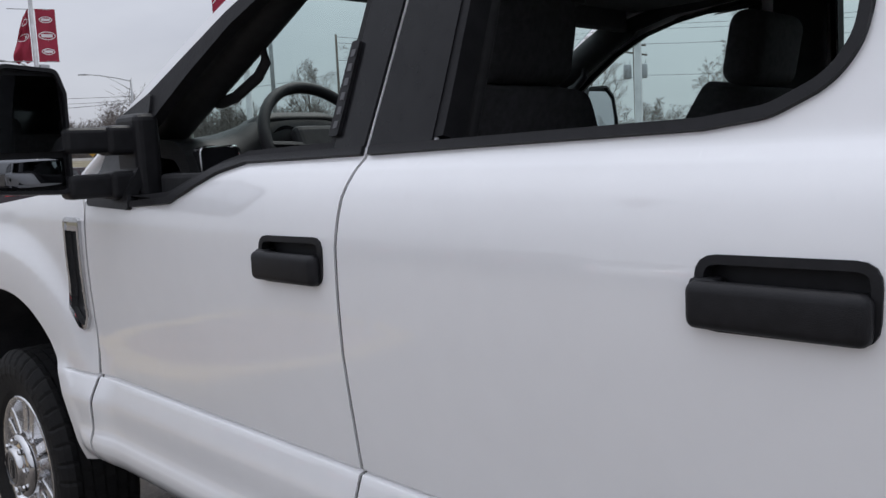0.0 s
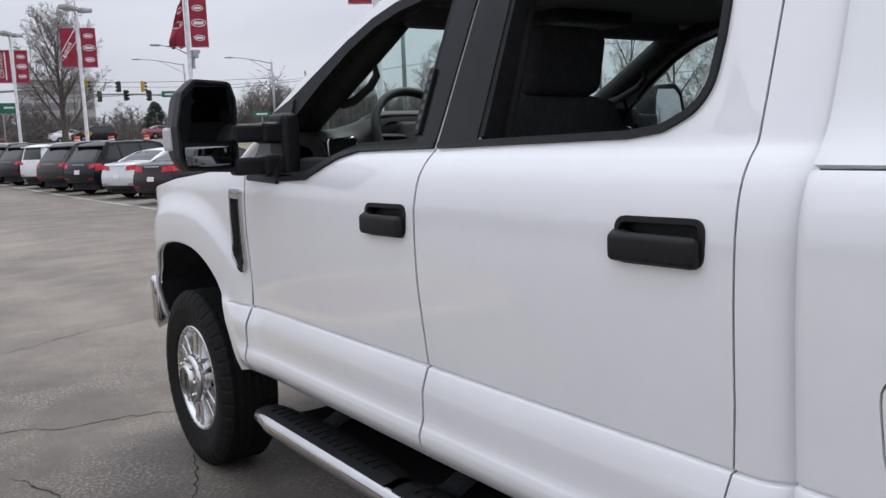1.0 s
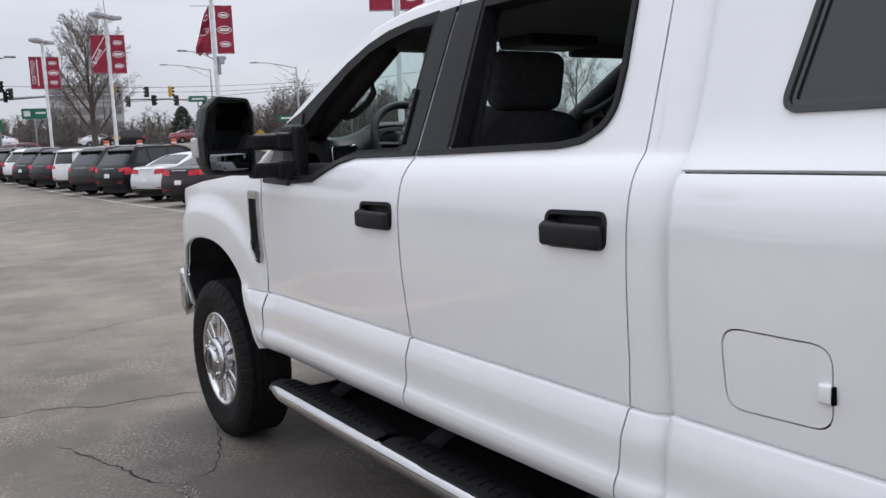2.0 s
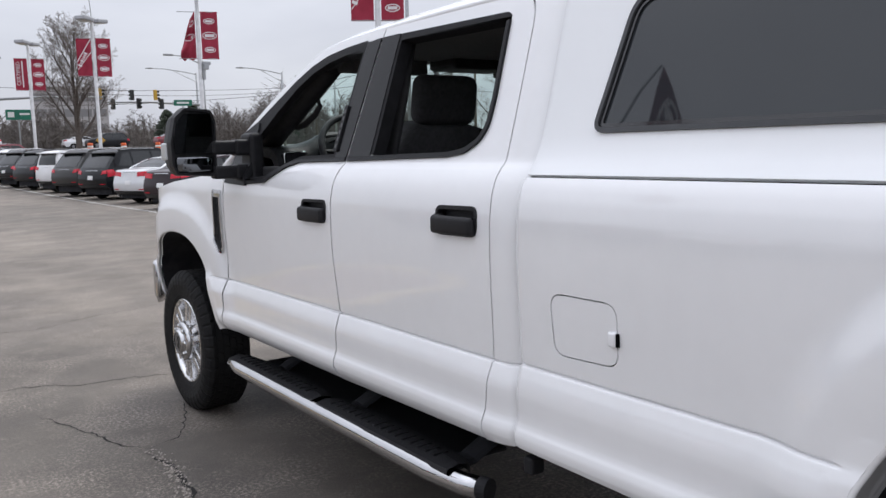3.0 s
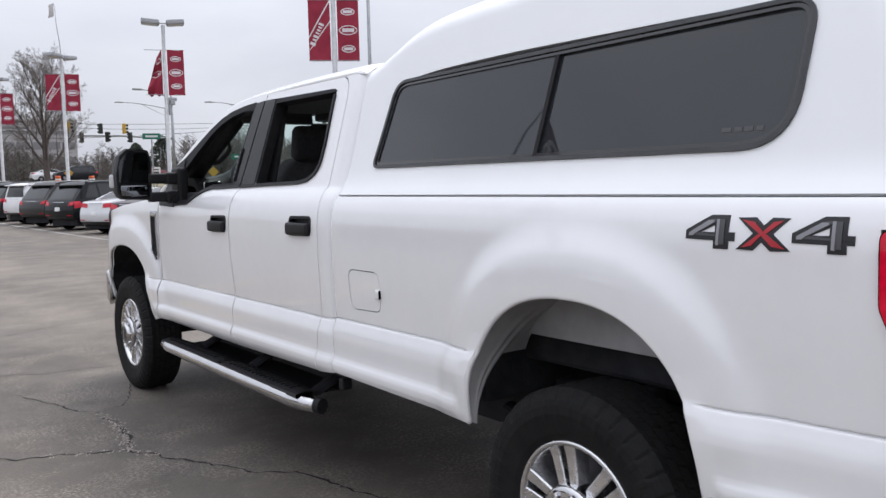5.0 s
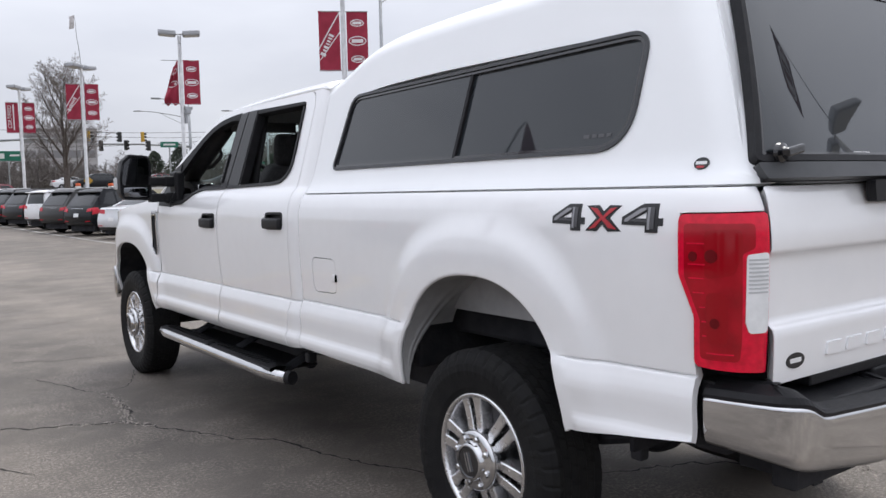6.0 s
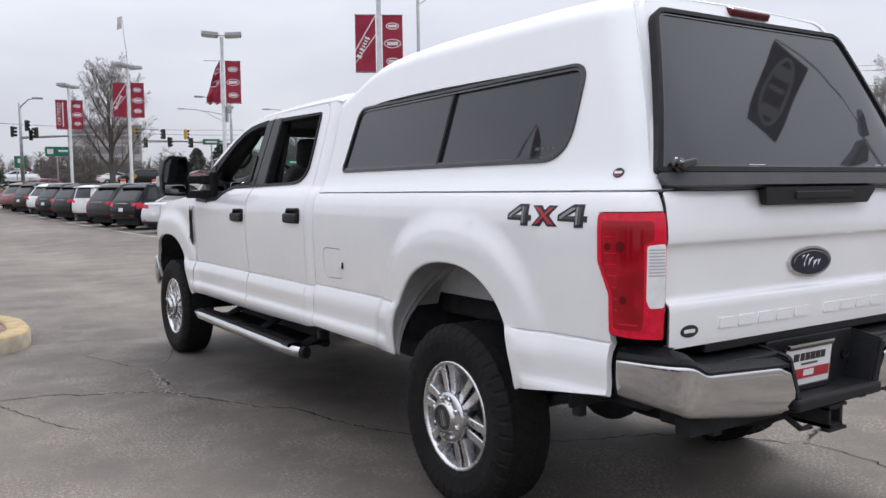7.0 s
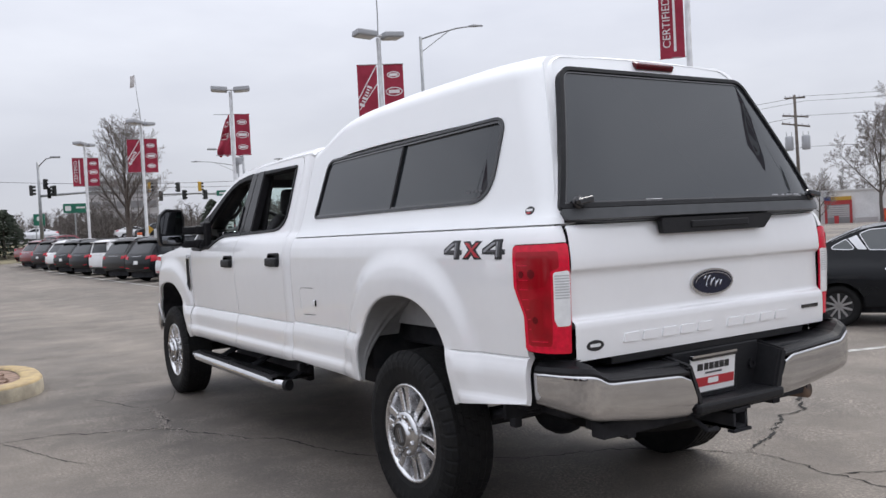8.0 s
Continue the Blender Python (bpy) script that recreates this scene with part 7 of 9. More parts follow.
    for g in side_glass:
        pts = rounded([(a * L, b * H) for a, b in g], 0.03, 3)
        for s_, f in ((-1, side), (1, far)):
            o = panel("window", [(s_ * y, z) for y, z in pts], local(f), SEDAN_GLASS if detail else CAR_GLASS, t, steps=(0.3, 0.2), lift=0.006, thick=0.006)
            if detail:
                ring_panel("chrome_trim", [(s_ * y, z) for y, z in inset(pts, -0.009)], 0.011, local(f), CHROME, o, steps=(0.3, 0.3), lift=0.008, thick=0.006)
    if detail:
        for s_, f in ((-1, side), (1, far)):
            # added chrome strip that imitates a pale reflection on the glossy pillar
            panel("pillar_cover", [(s_ * y * L, z * H) for y, z in ((0.257, 0.755), (0.231, 0.862), (0.254, 0.893), (0.281, 0.752))], local(f), CHROME, t, steps=(0.3, 0.2), lift=0.007, thick=0.006, label="chrome strip standing in for the reflection on the glossy pillar")
    if kind in ("suv", "wagon"):
        # roof spoiler, rails and black wheel-arch cladding
        kt = 5.75 if kind == "suv" else 5.65
        bm = bmesh.new()
        y0, z0_ = along(kt), high(kt)
        box(bm, -0.70 * W / 2, 0.70 * W / 2, y0 - 0.16, y0 + 0.12, z0_ - 0.01, z0_ + 0.035, bevel=0.015)
        bmesh.ops.transform(bm, matrix=at, verts=bm.verts)
        part("roof_spoiler", bm, CAR_BLACK if kind == "suv" and tone != "white" else P, t)
        for s_ in (-1, 1):
            bm = bmesh.new()
            tube(bm, [at @ Vector((s_ * (half(yy, 0.97 * H) - 0.06), yy, 0.985 * H + dz)) for yy, dz in ((0.14 * L, 0.0), (0.18 * L, 0.05), (0.45 * L, 0.06), (0.52 * L, 0.0))], 0.016, 6)
            part("roof_rail", bm, CAR_WHEEL if tone in ("white", "silver", "grey") else CAR_BLACK, t)
    # tail lights wrap from the rear face to the side
    zl = (0.60, 0.70) if kind == "sedan" else (0.46, 0.60) if kind in ("suv", "pickup") else (0.46, 0.66)
    kl = (2.95, 3.75) if kind == "sedan" else (2.65, 3.45)
    for s_, f in ((-1, side), (1, far)):
        lamp = panel("tail_light", [((0.50 if kind == "sedan" else 0.70) * s_, kl[0]), (0.985 * s_, kl[0] + 0.1), (0.985 * s_, kl[1]), ((0.56 if kind == "sedan" else 0.74) * s_, kl[1] - 0.15)], local(over), CAR_RED, t, steps=(0.2, 0.3), lift=0.012, thick=0.012, label="red tail light")
        panel("lamp_side", [(s_ * y * L, z * H) for y, z in ((0.012, zl[0]), (0.075, zl[0] + 0.03), (0.06, zl[1]), (0.015, zl[1]))], local(f), CAR_RED, lamp, steps=(0.2, 0.2), lift=0.010, thick=0.008)
    # belt and tailgate brightwork, door joints, arch cladding, lower reflectors
    kb = kl[1] + 0.05
    panel("trim_bar", [(-0.42, kb - 0.22), (0.42, kb - 0.22), (0.42, kb - 0.10), (-0.42, kb - 0.10)], local(over), CHROME, t, steps=(0.2, 0.3), lift=0.012, thick=0.008)
    for s_, f in ((-1, side), (1, far)):
        for yy in (0.36, 0.56):
            panel("door_joint", [(s_ * (yy * L - 0.006), 0.24 * H), (s_ * (yy * L + 0.006), 0.24 * H), (s_ * (yy * L + 0.006), belt), (s_ * (yy * L - 0.006), belt)], local(f), CAR_BLACK, t, steps=(0.3, 0.15), lift=0.002, thick=0.002)
            panel("door_handle", rounded([(s_ * (yy * L - 0.16), belt - 0.10), (s_ * (yy * L - 0.02), belt - 0.10), (s_ * (yy * L - 0.02), belt - 0.07), (s_ * (yy * L - 0.16), belt - 0.07)], 0.01, 2), local(f), CHROME if detail else P, t, steps=(0.3, 0.3), lift=0.022, thick=0.02)
        panel("reflector", [(0.62 * s_, 1.12), (0.92 * s_, 1.16), (0.92 * s_, 1.34), (0.62 * s_, 1.30)], local(over), CAR_RED, t, steps=(0.2, 0.3), lift=0.014, thick=0.008)
        if kind in ("suv", "wagon"):
            for yc in axles:
                ring = [(s_ * (yc + (r + 0.055) * math.cos(math.pi * k / 12)), r + (r + 0.055) * math.sin(math.pi * k / 12)) for k in range(13)] + [(s_ * (yc + (r + 0.125) * math.cos(math.pi * k / 12)), r + (r + 0.125) * math.sin(math.pi * k / 12)) for k in range(12, -1, -1)]
                panel("arch_cladding", ring, local(f), CAR_BLACK, t, steps=(0.3, 0.3), lift=0.012, thick=0.014)
    panel("rear_bumper", [(-0.95, 0.0), (0.95, 0.0), (0.95, 0.9), (-0.95, 0.9)], local(over), CAR_BLACK, t, steps=(0.3, 0.3), lift=0.015, thick=0.01)
    if tone in ("plum", "black", "silver"):
        panel("plate_bar", [(-0.17, 2.05), (0.17, 2.05), (0.17, 2.5), (-0.17, 2.5)], local(over), PLATE_WHITE, t, steps=(0.3, 0.3), lift=0.012, thick=0.006)
    # wheels
    for y in axles:
        for s_ in (-1, 1):
            w_ = new("wheel")
            w_.parent = t
            w_.location = (s_ * (W / 2 - 0.03), y, r)
            w_.rotation_euler = (0, 0, 0 if s_ < 0 else math.pi)
            bm = bmesh.new()
            lathe(bm, [(0.03, 0.62 * r), (0.0, 0.72 * r), (0.0, 0.92 * r), (0.03, r), (0.19, r), (0.21, 0.7 * r)], 28)
            o = part("tyre", bm, TYRE, None, smooth=True)
            o.parent = w_
            bm = bmesh.new()
            lathe(bm, [(0.05, 0.0), (0.045, 0.12 * r), (0.05, 0.56 * r), (0.02, 0.62 * r), (0.03, 0.66 * r)], 28)
            o2 = part("rim", bm, ALLOY_DARK if not detail else CAR_BLACK, None, smooth=True)
            o2.parent = w_
            bm = bmesh.new()
            for k in range(5 if not detail else 10):
                a = 2 * math.pi * k / (5 if not detail else 10)
                box(bm, 0.012, 0.05, -0.028 if not detail else -0.014, 0.028 if not detail else 0.014, 0.0, 0.60 * r, m=Matrix.Rotation(a, 4, "X"))
            o3 = part("rim_spokes", bm, CAR_WHEEL, None)
            o3.parent = w_
    bm = bmesh.new()
    box(bm, -W / 2 + 0.25, W / 2 - 0.25, 0.2, L - 0.2, low - 0.02, low + 0.35)
    o = part("underbody", bm, CHASSIS, None)
    o.parent = t
    return t


ROW_TURN = -68.0
row = [("sedan", "plum", "dark plum sedan parked in an angled bay"), ("sedan", "silver", "silver sedan parked in an angled bay"), ("suv", "black", "black sport utility car parked in an angled bay"), ("suv", "grey", "dark grey sport utility car parked in an angled bay"), ("wagon", "white", "white boxy utility car parked in an angled bay"), ("suv", "charcoal", "charcoal crossover parked in an angled bay"), ("suv", "black", "black crossover parked in an angled bay"), ("suv", "white", "white crossover parked in an angled bay"), ("suv", "plum", "dark plum crossover parked in an angled bay"), ("suv", "red", "dark red crossover parked in an angled bay"), ("pickup", "red", "dark red pickup parked at the end of the row")]
for k, (kind, tone, label) in enumerate(row):
    y = 22.8 + 3.2 * k + 0.15 * (k % 3)
    x = row_x(y) + 0.65 + 0.12 * ((k * 5) % 3)
    car(kind, tone, pose(x, y, ground_z(x, y), 0.4, 0, ROW_TURN), label)
car("sedan", "black", pose(8.20, 3.82, ground_z(8.2, 3.82), 0, 0, -150) @ Matrix.Scale(0.91, 4), "black sedan with chrome window trim, parked beside the lot line", detail=True)

# ---- lamp poles with banners ----
POLE = noisy(principled("white_painted_steel", (0.55, 0.55, 0.56), 0.5), 4, (0.45, 0.45, 0.46), (0.60, 0.60, 0.61))
POLE_GREY = noisy(principled("galvanised_steel", (0.30, 0.31, 0.32), 0.5, 0.5), 4, (0.25, 0.26, 0.27), (0.36, 0.37, 0.38))
LAMP_GREY = principled("lamp_housing_grey", (0.36, 0.37, 0.39), 0.5)
LAMP_UNDER = principled("lamp_lens", (0.5, 0.5, 0.48), 0.3)
BANNER = noisy(principled("crimson_cloth", (0.30, 0.018, 0.045), 0.8), 3, (0.25, 0.014, 0.036), (0.34, 0.024, 0.055), bump=0.15, bump_scale=200)
BANNER_WHITE = principled("white_print", (0.72, 0.70, 0.71), 0.8)


def lettered(name, text, size, material, parent, m):
    """Flat letters as a mesh."""
    cu = bpy.data.curves.new(name, "FONT")
    cu.body, cu.size, cu.extrude, cu.align_x, cu.align_y = text, size, 0.002, "CENTER", "CENTER"
    tmp = new(name + "_source", cu)
    bpy.context.view_layer.update()
    me = bpy.data.meshes.new_from_object(tmp.evaluated_get(bpy.context.evaluated_depsgraph_get()))
    bpy.data.objects.remove(tmp)
    me.materials.clear()
    me.materials.append(material)
    o = new(name, me)
    o.parent = parent
    o.matrix_parent_inverse = parent.matrix_world.inverted()
    o.matrix_world = m
    return o


def banner(parent, origin, right, w_, h_, kind, seed=1):
    """A banner hung beside its pole: u runs along right, v up from the lower edge."""
    right = Vector(right).normalized()
    o = Vector(origin)
    face = right.cross(Vector((0, 0, 1)))
    rnd = random.Random(seed)
    ph, amp = rnd.uniform(0, 6), rnd.uniform(0.015, 0.03)

    def cloth(u, v):
        if kind == "torn":
            t = 1 - v / h_
            pull = u * (0.30 + 0.62 * min(1.0, t * 1.15))
            sag = 0.55 * u * (1 - t)
            return o + right * pull + Vector((0, 0, v - sag * 0.9)) + face * (0.14 * math.sin(6 * v + 5 * u) * u / w_ + 0.06 * math.sin(15 * u + 5 * v))
        return o + right * u + Vector((0, 0, v)) + face * (amp * math.sin(3.2 * v + 2.0 * u + ph) + 0.01 * math.sin(9 * u + ph))

    edge = [(0, 0), (w_, 0), (w_, h_), (0, h_)] if kind != "torn" else [(0, 0.04), (0.3 * w_, -0.06), (0.5 * w_, 0.07), (0.75 * w_, -0.08), (w_, 0.05), (w_, h_), (0, h_)]
    b = panel("banner", edge, cloth, BANNER, parent, steps=(0.06, 0.08), thick=0.006, back=True, label="crimson banner with white print" if kind != "torn" else "torn crimson banner blown against its pole")
    if kind in ("ovals", "torn"):
        for f, a_, b_ in ((0.80, 0.22, 0.115), (0.50, 0.285, 0.15), (0.20, 0.22, 0.115)):
            if kind == "torn" and f == 0.20:
                continue
            outer = oval(w_ / 2, f * h_, a_, b_, 28)
            ring_panel("banner_ring", outer, 0.030, cloth, BANNER_WHITE, b, steps=(0.2, 0.2), lift=0.006, thick=0.002)
            if kind == "torn":
                ring_panel("banner_ring", outer, 0.035, cloth, BANNER_WHITE, b, steps=(0.1, 0.1), lift=-0.010, thick=0.002, back=True)
            for dx in (-0.42, 0.02, 0.42):
                ww = 0.05 if dx else 0.028
                panel("banner_mark", [(w_ / 2 + dx * a_ - ww * a_ / 0.22, f * h_ - 0.38 * b_), (w_ / 2 + dx * a_ + ww * a_ / 0.22, f * h_ - 0.38 * b_), (w_ / 2 + dx * a_ + ww * a_ / 0.22, f * h_ + 0.38 * b_), (w_ / 2 + dx * a_ - ww * a_ / 0.22, f * h_ + 0.38 * b_)], cloth, BANNER_WHITE, b, steps=(0.2, 0.2), lift=0.006, thick=0.002)
    elif kind == "name":
        for c in (-0.16, 0.30):
            panel("banner_stripe", [(0.0, h_ * 0.18), (0.03, h_ * 0.18), (w_, h_ * 0.62 + 0.02), (w_, h_ * 0.66)] if c < 0 else [(0.0, h_ * 0.40), (0.0, h_ * 0.36), (w_, h_ * 0.96), (w_, h_)], cloth, BANNER_WHITE, b, steps=(0.1, 0.1), lift=0.006, thick=0.002)
        # name, kept as plain slanting bars
        d = Vector((w_ * 0.70, h_ * 0.52)).normalized()
        p = Vector((0.10, h_ * 0.26))
        for k, ln in enumerate((0.12, 0.07, 0.10, 0.06, 0.07, 0.06, 0.09)):
            n_ = Vector((-d.y, d.x)) * (0.085 if k in (0, 2, 6) else 0.06)
            q = p + d * ln * 0.80
            panel("banner_mark", [tuple(p - n_), tuple(q - n_), tuple(q + n_), tuple(p + n_)], cloth, BANNER_WHITE, b, steps=(0.2, 0.2), lift=0.006, thick=0.002)
            p = p + d * (ln + 0.03)
    elif kind == "certified":
        up = Vector((0, 0, 1))
        m = Matrix.Translation(o + right * 0.30 * w_ + up * h_ * 0.52 + face * 0.035) @ Matrix((up, -right, face)).transposed().to_4x4()
        lettered("banner_word", "CERTIFIED", 0.30, BANNER_WHITE, b, m)
        panel("banner_mark", [(0.56 * w_, 0.10 * h_), (0.66 * w_, 0.10 * h_), (0.66 * w_, 0.92 * h_), (0.56 * w_, 0.92 * h_)], cloth, BANNER_WHITE, b, steps=(0.2, 0.2), lift=0.006, thick=0.002)
    return b


def lamp_pole(x, y, head_z, left, right_kind, heads=2, ban=(5.4, 1.86, 0.78), turn=0.0, tilt=0.0, extra=False, seed=1, head_turn=0.0):
    z0 = ground_z(x, y)
    t = thing("lamp_pole", "white lot lamp pole with twin heads and crimson banners", "lamp post", "lot lamp poles", at=pose(x, y, z0))
    bm = bmesh.new()
    tube(bm, [(x, y, z0), (x, y, z0 + 0.06), (x, y, head_z)], [(0.11, 0.11), (0.095, 0.095), (0.075, 0.075)], 12)
    part("pole", bm, POLE, t, smooth=True)
    bm = bmesh.new()
    tube(bm, [(x, y, z0 - 0.2), (x, y, z0 + 0.55)], 0.26, 20)
    part("pole_base", bm, CONCRETE, t, smooth=False)
    view = Vector((x + 2.0, y + 3.4, 0)).normalized()
    right = Matrix.Rotation(radians(turn), 3, "Z") @ Vector((view.y, -view.x, 0))
    reach = Matrix.Rotation(radians(head_turn), 3, "Z") @ right
    for s_ in ((-1, 1) if heads == 2 else (1,)):
        bm = bmesh.new()
        m = Matrix.Translation((x, y, head_z + 0.02)) @ Matrix((reach * s_, Vector((-reach.y * s_, reach.x * s_, 0)), Vector((0, 0, 1)))).transposed().to_4x4()
        m = m @ Matrix.Rotation(radians(-4), 4, "Y")
        box(bm, 0.14, 0.86, -0.30, 0.30, -0.04, 0.16, bevel=0.05, seg=2)
        bmesh.ops.transform(bm, matrix=m, verts=bm.verts)
        hd = part("lamp_head", bm, LAMP_GREY, t, "grey box lamp head")
        bm = bmesh.new()
        box(bm, 0.22, 0.78, -0.24, 0.24, -0.052, -0.038)
        bmesh.ops.transform(bm, matrix=m, verts=bm.verts)
        part("lamp_lens", bm, LAMP_UNDER, hd)
        bm = bmesh.new()
        tube(bm, [m @ Vector((0.0, 0, 0.05)), m @ Vector((0.2, 0, 0.05))], 0.035, 8)
        part("lamp_arm", bm, POLE, hd)
    zb, h_, w_ = ban
    for s_, kind in ((-1, left), (1, right_kind)):
        if not kind:
            continue
        start = Vector((x, y, zb)) + right * s_ * 0.11
        if s_ > 0:
            b = banner(t, start, right, w_, h_, kind, seed)
        elif kind == "torn":
            b = banner(t, start, -right, w_, h_, kind, seed)
        else:
            b = banner(t, start - right * w_, right, w_, h_, kind, seed + 7)
        for z in (zb + 0.02, zb + h_ - 0.02):
            bm = bmesh.new()
            tube(bm, [(x, y, z), tuple(Vector((x, y, z)) + right * s_ * (w_ + 0.13))], 0.014, 6)
            part("banner_rod", bm, POLE_GREY, t)
    if extra:
        bm = bmesh.new()
        c = Vector((x, y, 5.0))
        box(bm, -0.10, 0.10, -0.14, 0.14, -0.10, 0.10, bevel=0.03, m=Matrix.Translation(c + right * 0.22))
        box(bm, -0.16, 0.16, -0.10, 0.10, 0.08, 0.22, bevel=0.03, m=Matrix.Translation(c + right * 0.25))
        box(bm, -0.05, 0.05, -0.05, 0.05, -0.5, 0.0, m=Matrix.Translation(c + right * 0.14))
        part("floodlight", bm, LAMP_GREY, t, "grey floodlight and junction box")
    return t


lamp_pole(7.55, 54.1, 8.05, "certified", "ovals", 2, (5.44, 1.86, 0.68), seed=2, head_turn=58)
lamp_pole(8.8, 43.8, 8.06, "name", "ovals", 2, (5.44, 1.86, 0.67), seed=3, head_turn=50)
lamp_pole(10.4, 33.3, 8.2, "torn", "ovals", 2, (5.31, 1.88, 0.66), extra=True, seed=4)
lamp_pole(11.6, 21.3, 8.05, "name", "ovals", 2, (5.28, 1.90, 0.67), seed=5, head_turn=24)
lamp_pole(16.2, 12.0, 8.6, "certified", None, 2, (5.85, 1.90, 0.66), seed=6)


# ---- bare trees ----
BARK = noisy(principled("grey_brown_bark", (0.09, 0.075, 0.065), 0.9), 10, (0.055, 0.045, 0.04), (0.13, 0.11, 0.095), bump=0.5, bump_scale=30)
# twig colour is paler than the bark, with haze put into it
TWIG = noisy(principled("grey_twigs", (0.15, 0.13, 0.12), 0.9), 4, (0.15, 0.128, 0.118), (0.21, 0.186, 0.174))


def bare_tree(x, y, height, spread, seed, base=None, trunk=0.22, label="bare leafless tree with grey-brown branches", limbs_=11, fine=3, low=0.22, steep=0.42):
    """A clear stem and a leader, ascending limbs set round it, and side branches that part again down to fine twigs."""
    rnd = random.Random(seed)
    z0 = ground_z(x, y) if base is None else base
    t = thing("bare_tree", label, "tree", "bare trees", at=pose(x, y, z0))
    limbs, twigs = bmesh.new(), bmesh.new()
    up = Vector((0, 0, 1))

    def grow(p, d, length, r, level):
        n = (6, 5, 4, 3)[min(level, 3)]
        pts, rad = [p], [r]
        for k in range(n):
            bend = Vector((rnd.uniform(-1, 1), rnd.uniform(-1, 1), rnd.uniform(-1, 1))) * (0.07 + 0.045 * level)
            d = (d + bend + up * (0.07 if level < 2 else 0.03)).normalized()
            p = p + d * length / n
            pts.append(p)
            rad.append(max(0.0045, r * (1 - 0.80 * (k + 1) / n)))
        tube(limbs if level < 2 else twigs, pts, rad, (7, 5, 3, 3)[min(level, 3)], closed_ends=False)
        if level >= fine + 1:
            return
        count = (11, 8, 6, 4)[min(level, 3)]
        turn = rnd.uniform(0, 6.283)
        for k in range(count):
            f = 0.22 + 0.76 * (k + rnd.uniform(0.0, 0.8)) / count
            i = min(n - 1, int(f * n))
            q = pts[i].lerp(pts[i + 1], f * n - i)
            axis = (pts[i + 1] - pts[i]).normalized()
            turn += 2.4 + rnd.uniform(-0.5, 0.5)
            side_ = axis.orthogonal().normalized()
            side_.rotate(Matrix.Rotation(turn, 3, axis))
            tilt = rnd.uniform(0.50, 0.85) * spread
            nd = (axis * math.cos(tilt) + side_ * math.sin(tilt)).normalized()
            grow(q, nd, length * rnd.uniform(0.34, 0.52) * (1.12 - 0.45 * f), max(rad[i] * rnd.uniform(0.36, 0.52), 0.005), level + 1)

    stem = [Vector((x, y, z0 - 0.2))]
    for k in range(9):
        w_ = 0.006 * height
        stem.append(stem[-1] + Vector((rnd.uniform(-w_, w_), rnd.uniform(-w_, w_), height * 0.085)))
    tube(limbs, stem, [trunk * (1.25 if k == 0 else 1 - 0.095 * k) for k in range(10)], 10, closed_ends=False)
    for k in range(limbs_):
        f = low + (0.93 - low) * k / (limbs_ - 1)
        i = min(8, int(f * 9))
        p = stem[i].lerp(stem[i + 1], f * 9 - i)
        a = 2.4 * k + rnd.uniform(-0.35, 0.35)
        rise = steep + 1.25 * f + rnd.uniform(-0.12, 0.12)
        d = Vector((math.cos(a), math.sin(a), rise)).normalized()
        grow(p, d, height * (0.50 - 0.26 * f) * rnd.uniform(0.88, 1.10), trunk * 0.46 * (1.1 - 0.75 * f), 0)
    hi = max((v.co.z for v in twigs.verts), default=z0 + height)
    s = height / max(hi - z0, 0.1)
    for bm in (limbs, twigs):
        for v in bm.verts:
            v.co = Vector((x + (v.co.x - x) * s, y + (v.co.y - y) * s, z0 + (v.co.z - z0) * s))
    part("trunk", limbs, BARK, t, smooth=True)
    part("crown", twigs, TWIG, t, smooth=True)
    return t


bare_tree(11.6, 62.0, 11.2, 0.90, 11, trunk=0.27, limbs_=15, low=0.27, steep=0.72)


# ---- whip flags ----
FLAG_WHITE = noisy(principled("white_flag_cloth", (0.6, 0.58, 0.58), 0.85), 6, (0.52, 0.50, 0.50), (0.66, 0.64, 0.64))
FLAG_DARK = noisy(principled("dark_crimson_flag_cloth", (0.11, 0.010, 0.02), 0.9), 6, (0.08, 0.008, 0.015), (0.14, 0.012, 0.024))
FLAG_RED = principled("red_flag_print", (0.30, 0.02, 0.04), 0.85)


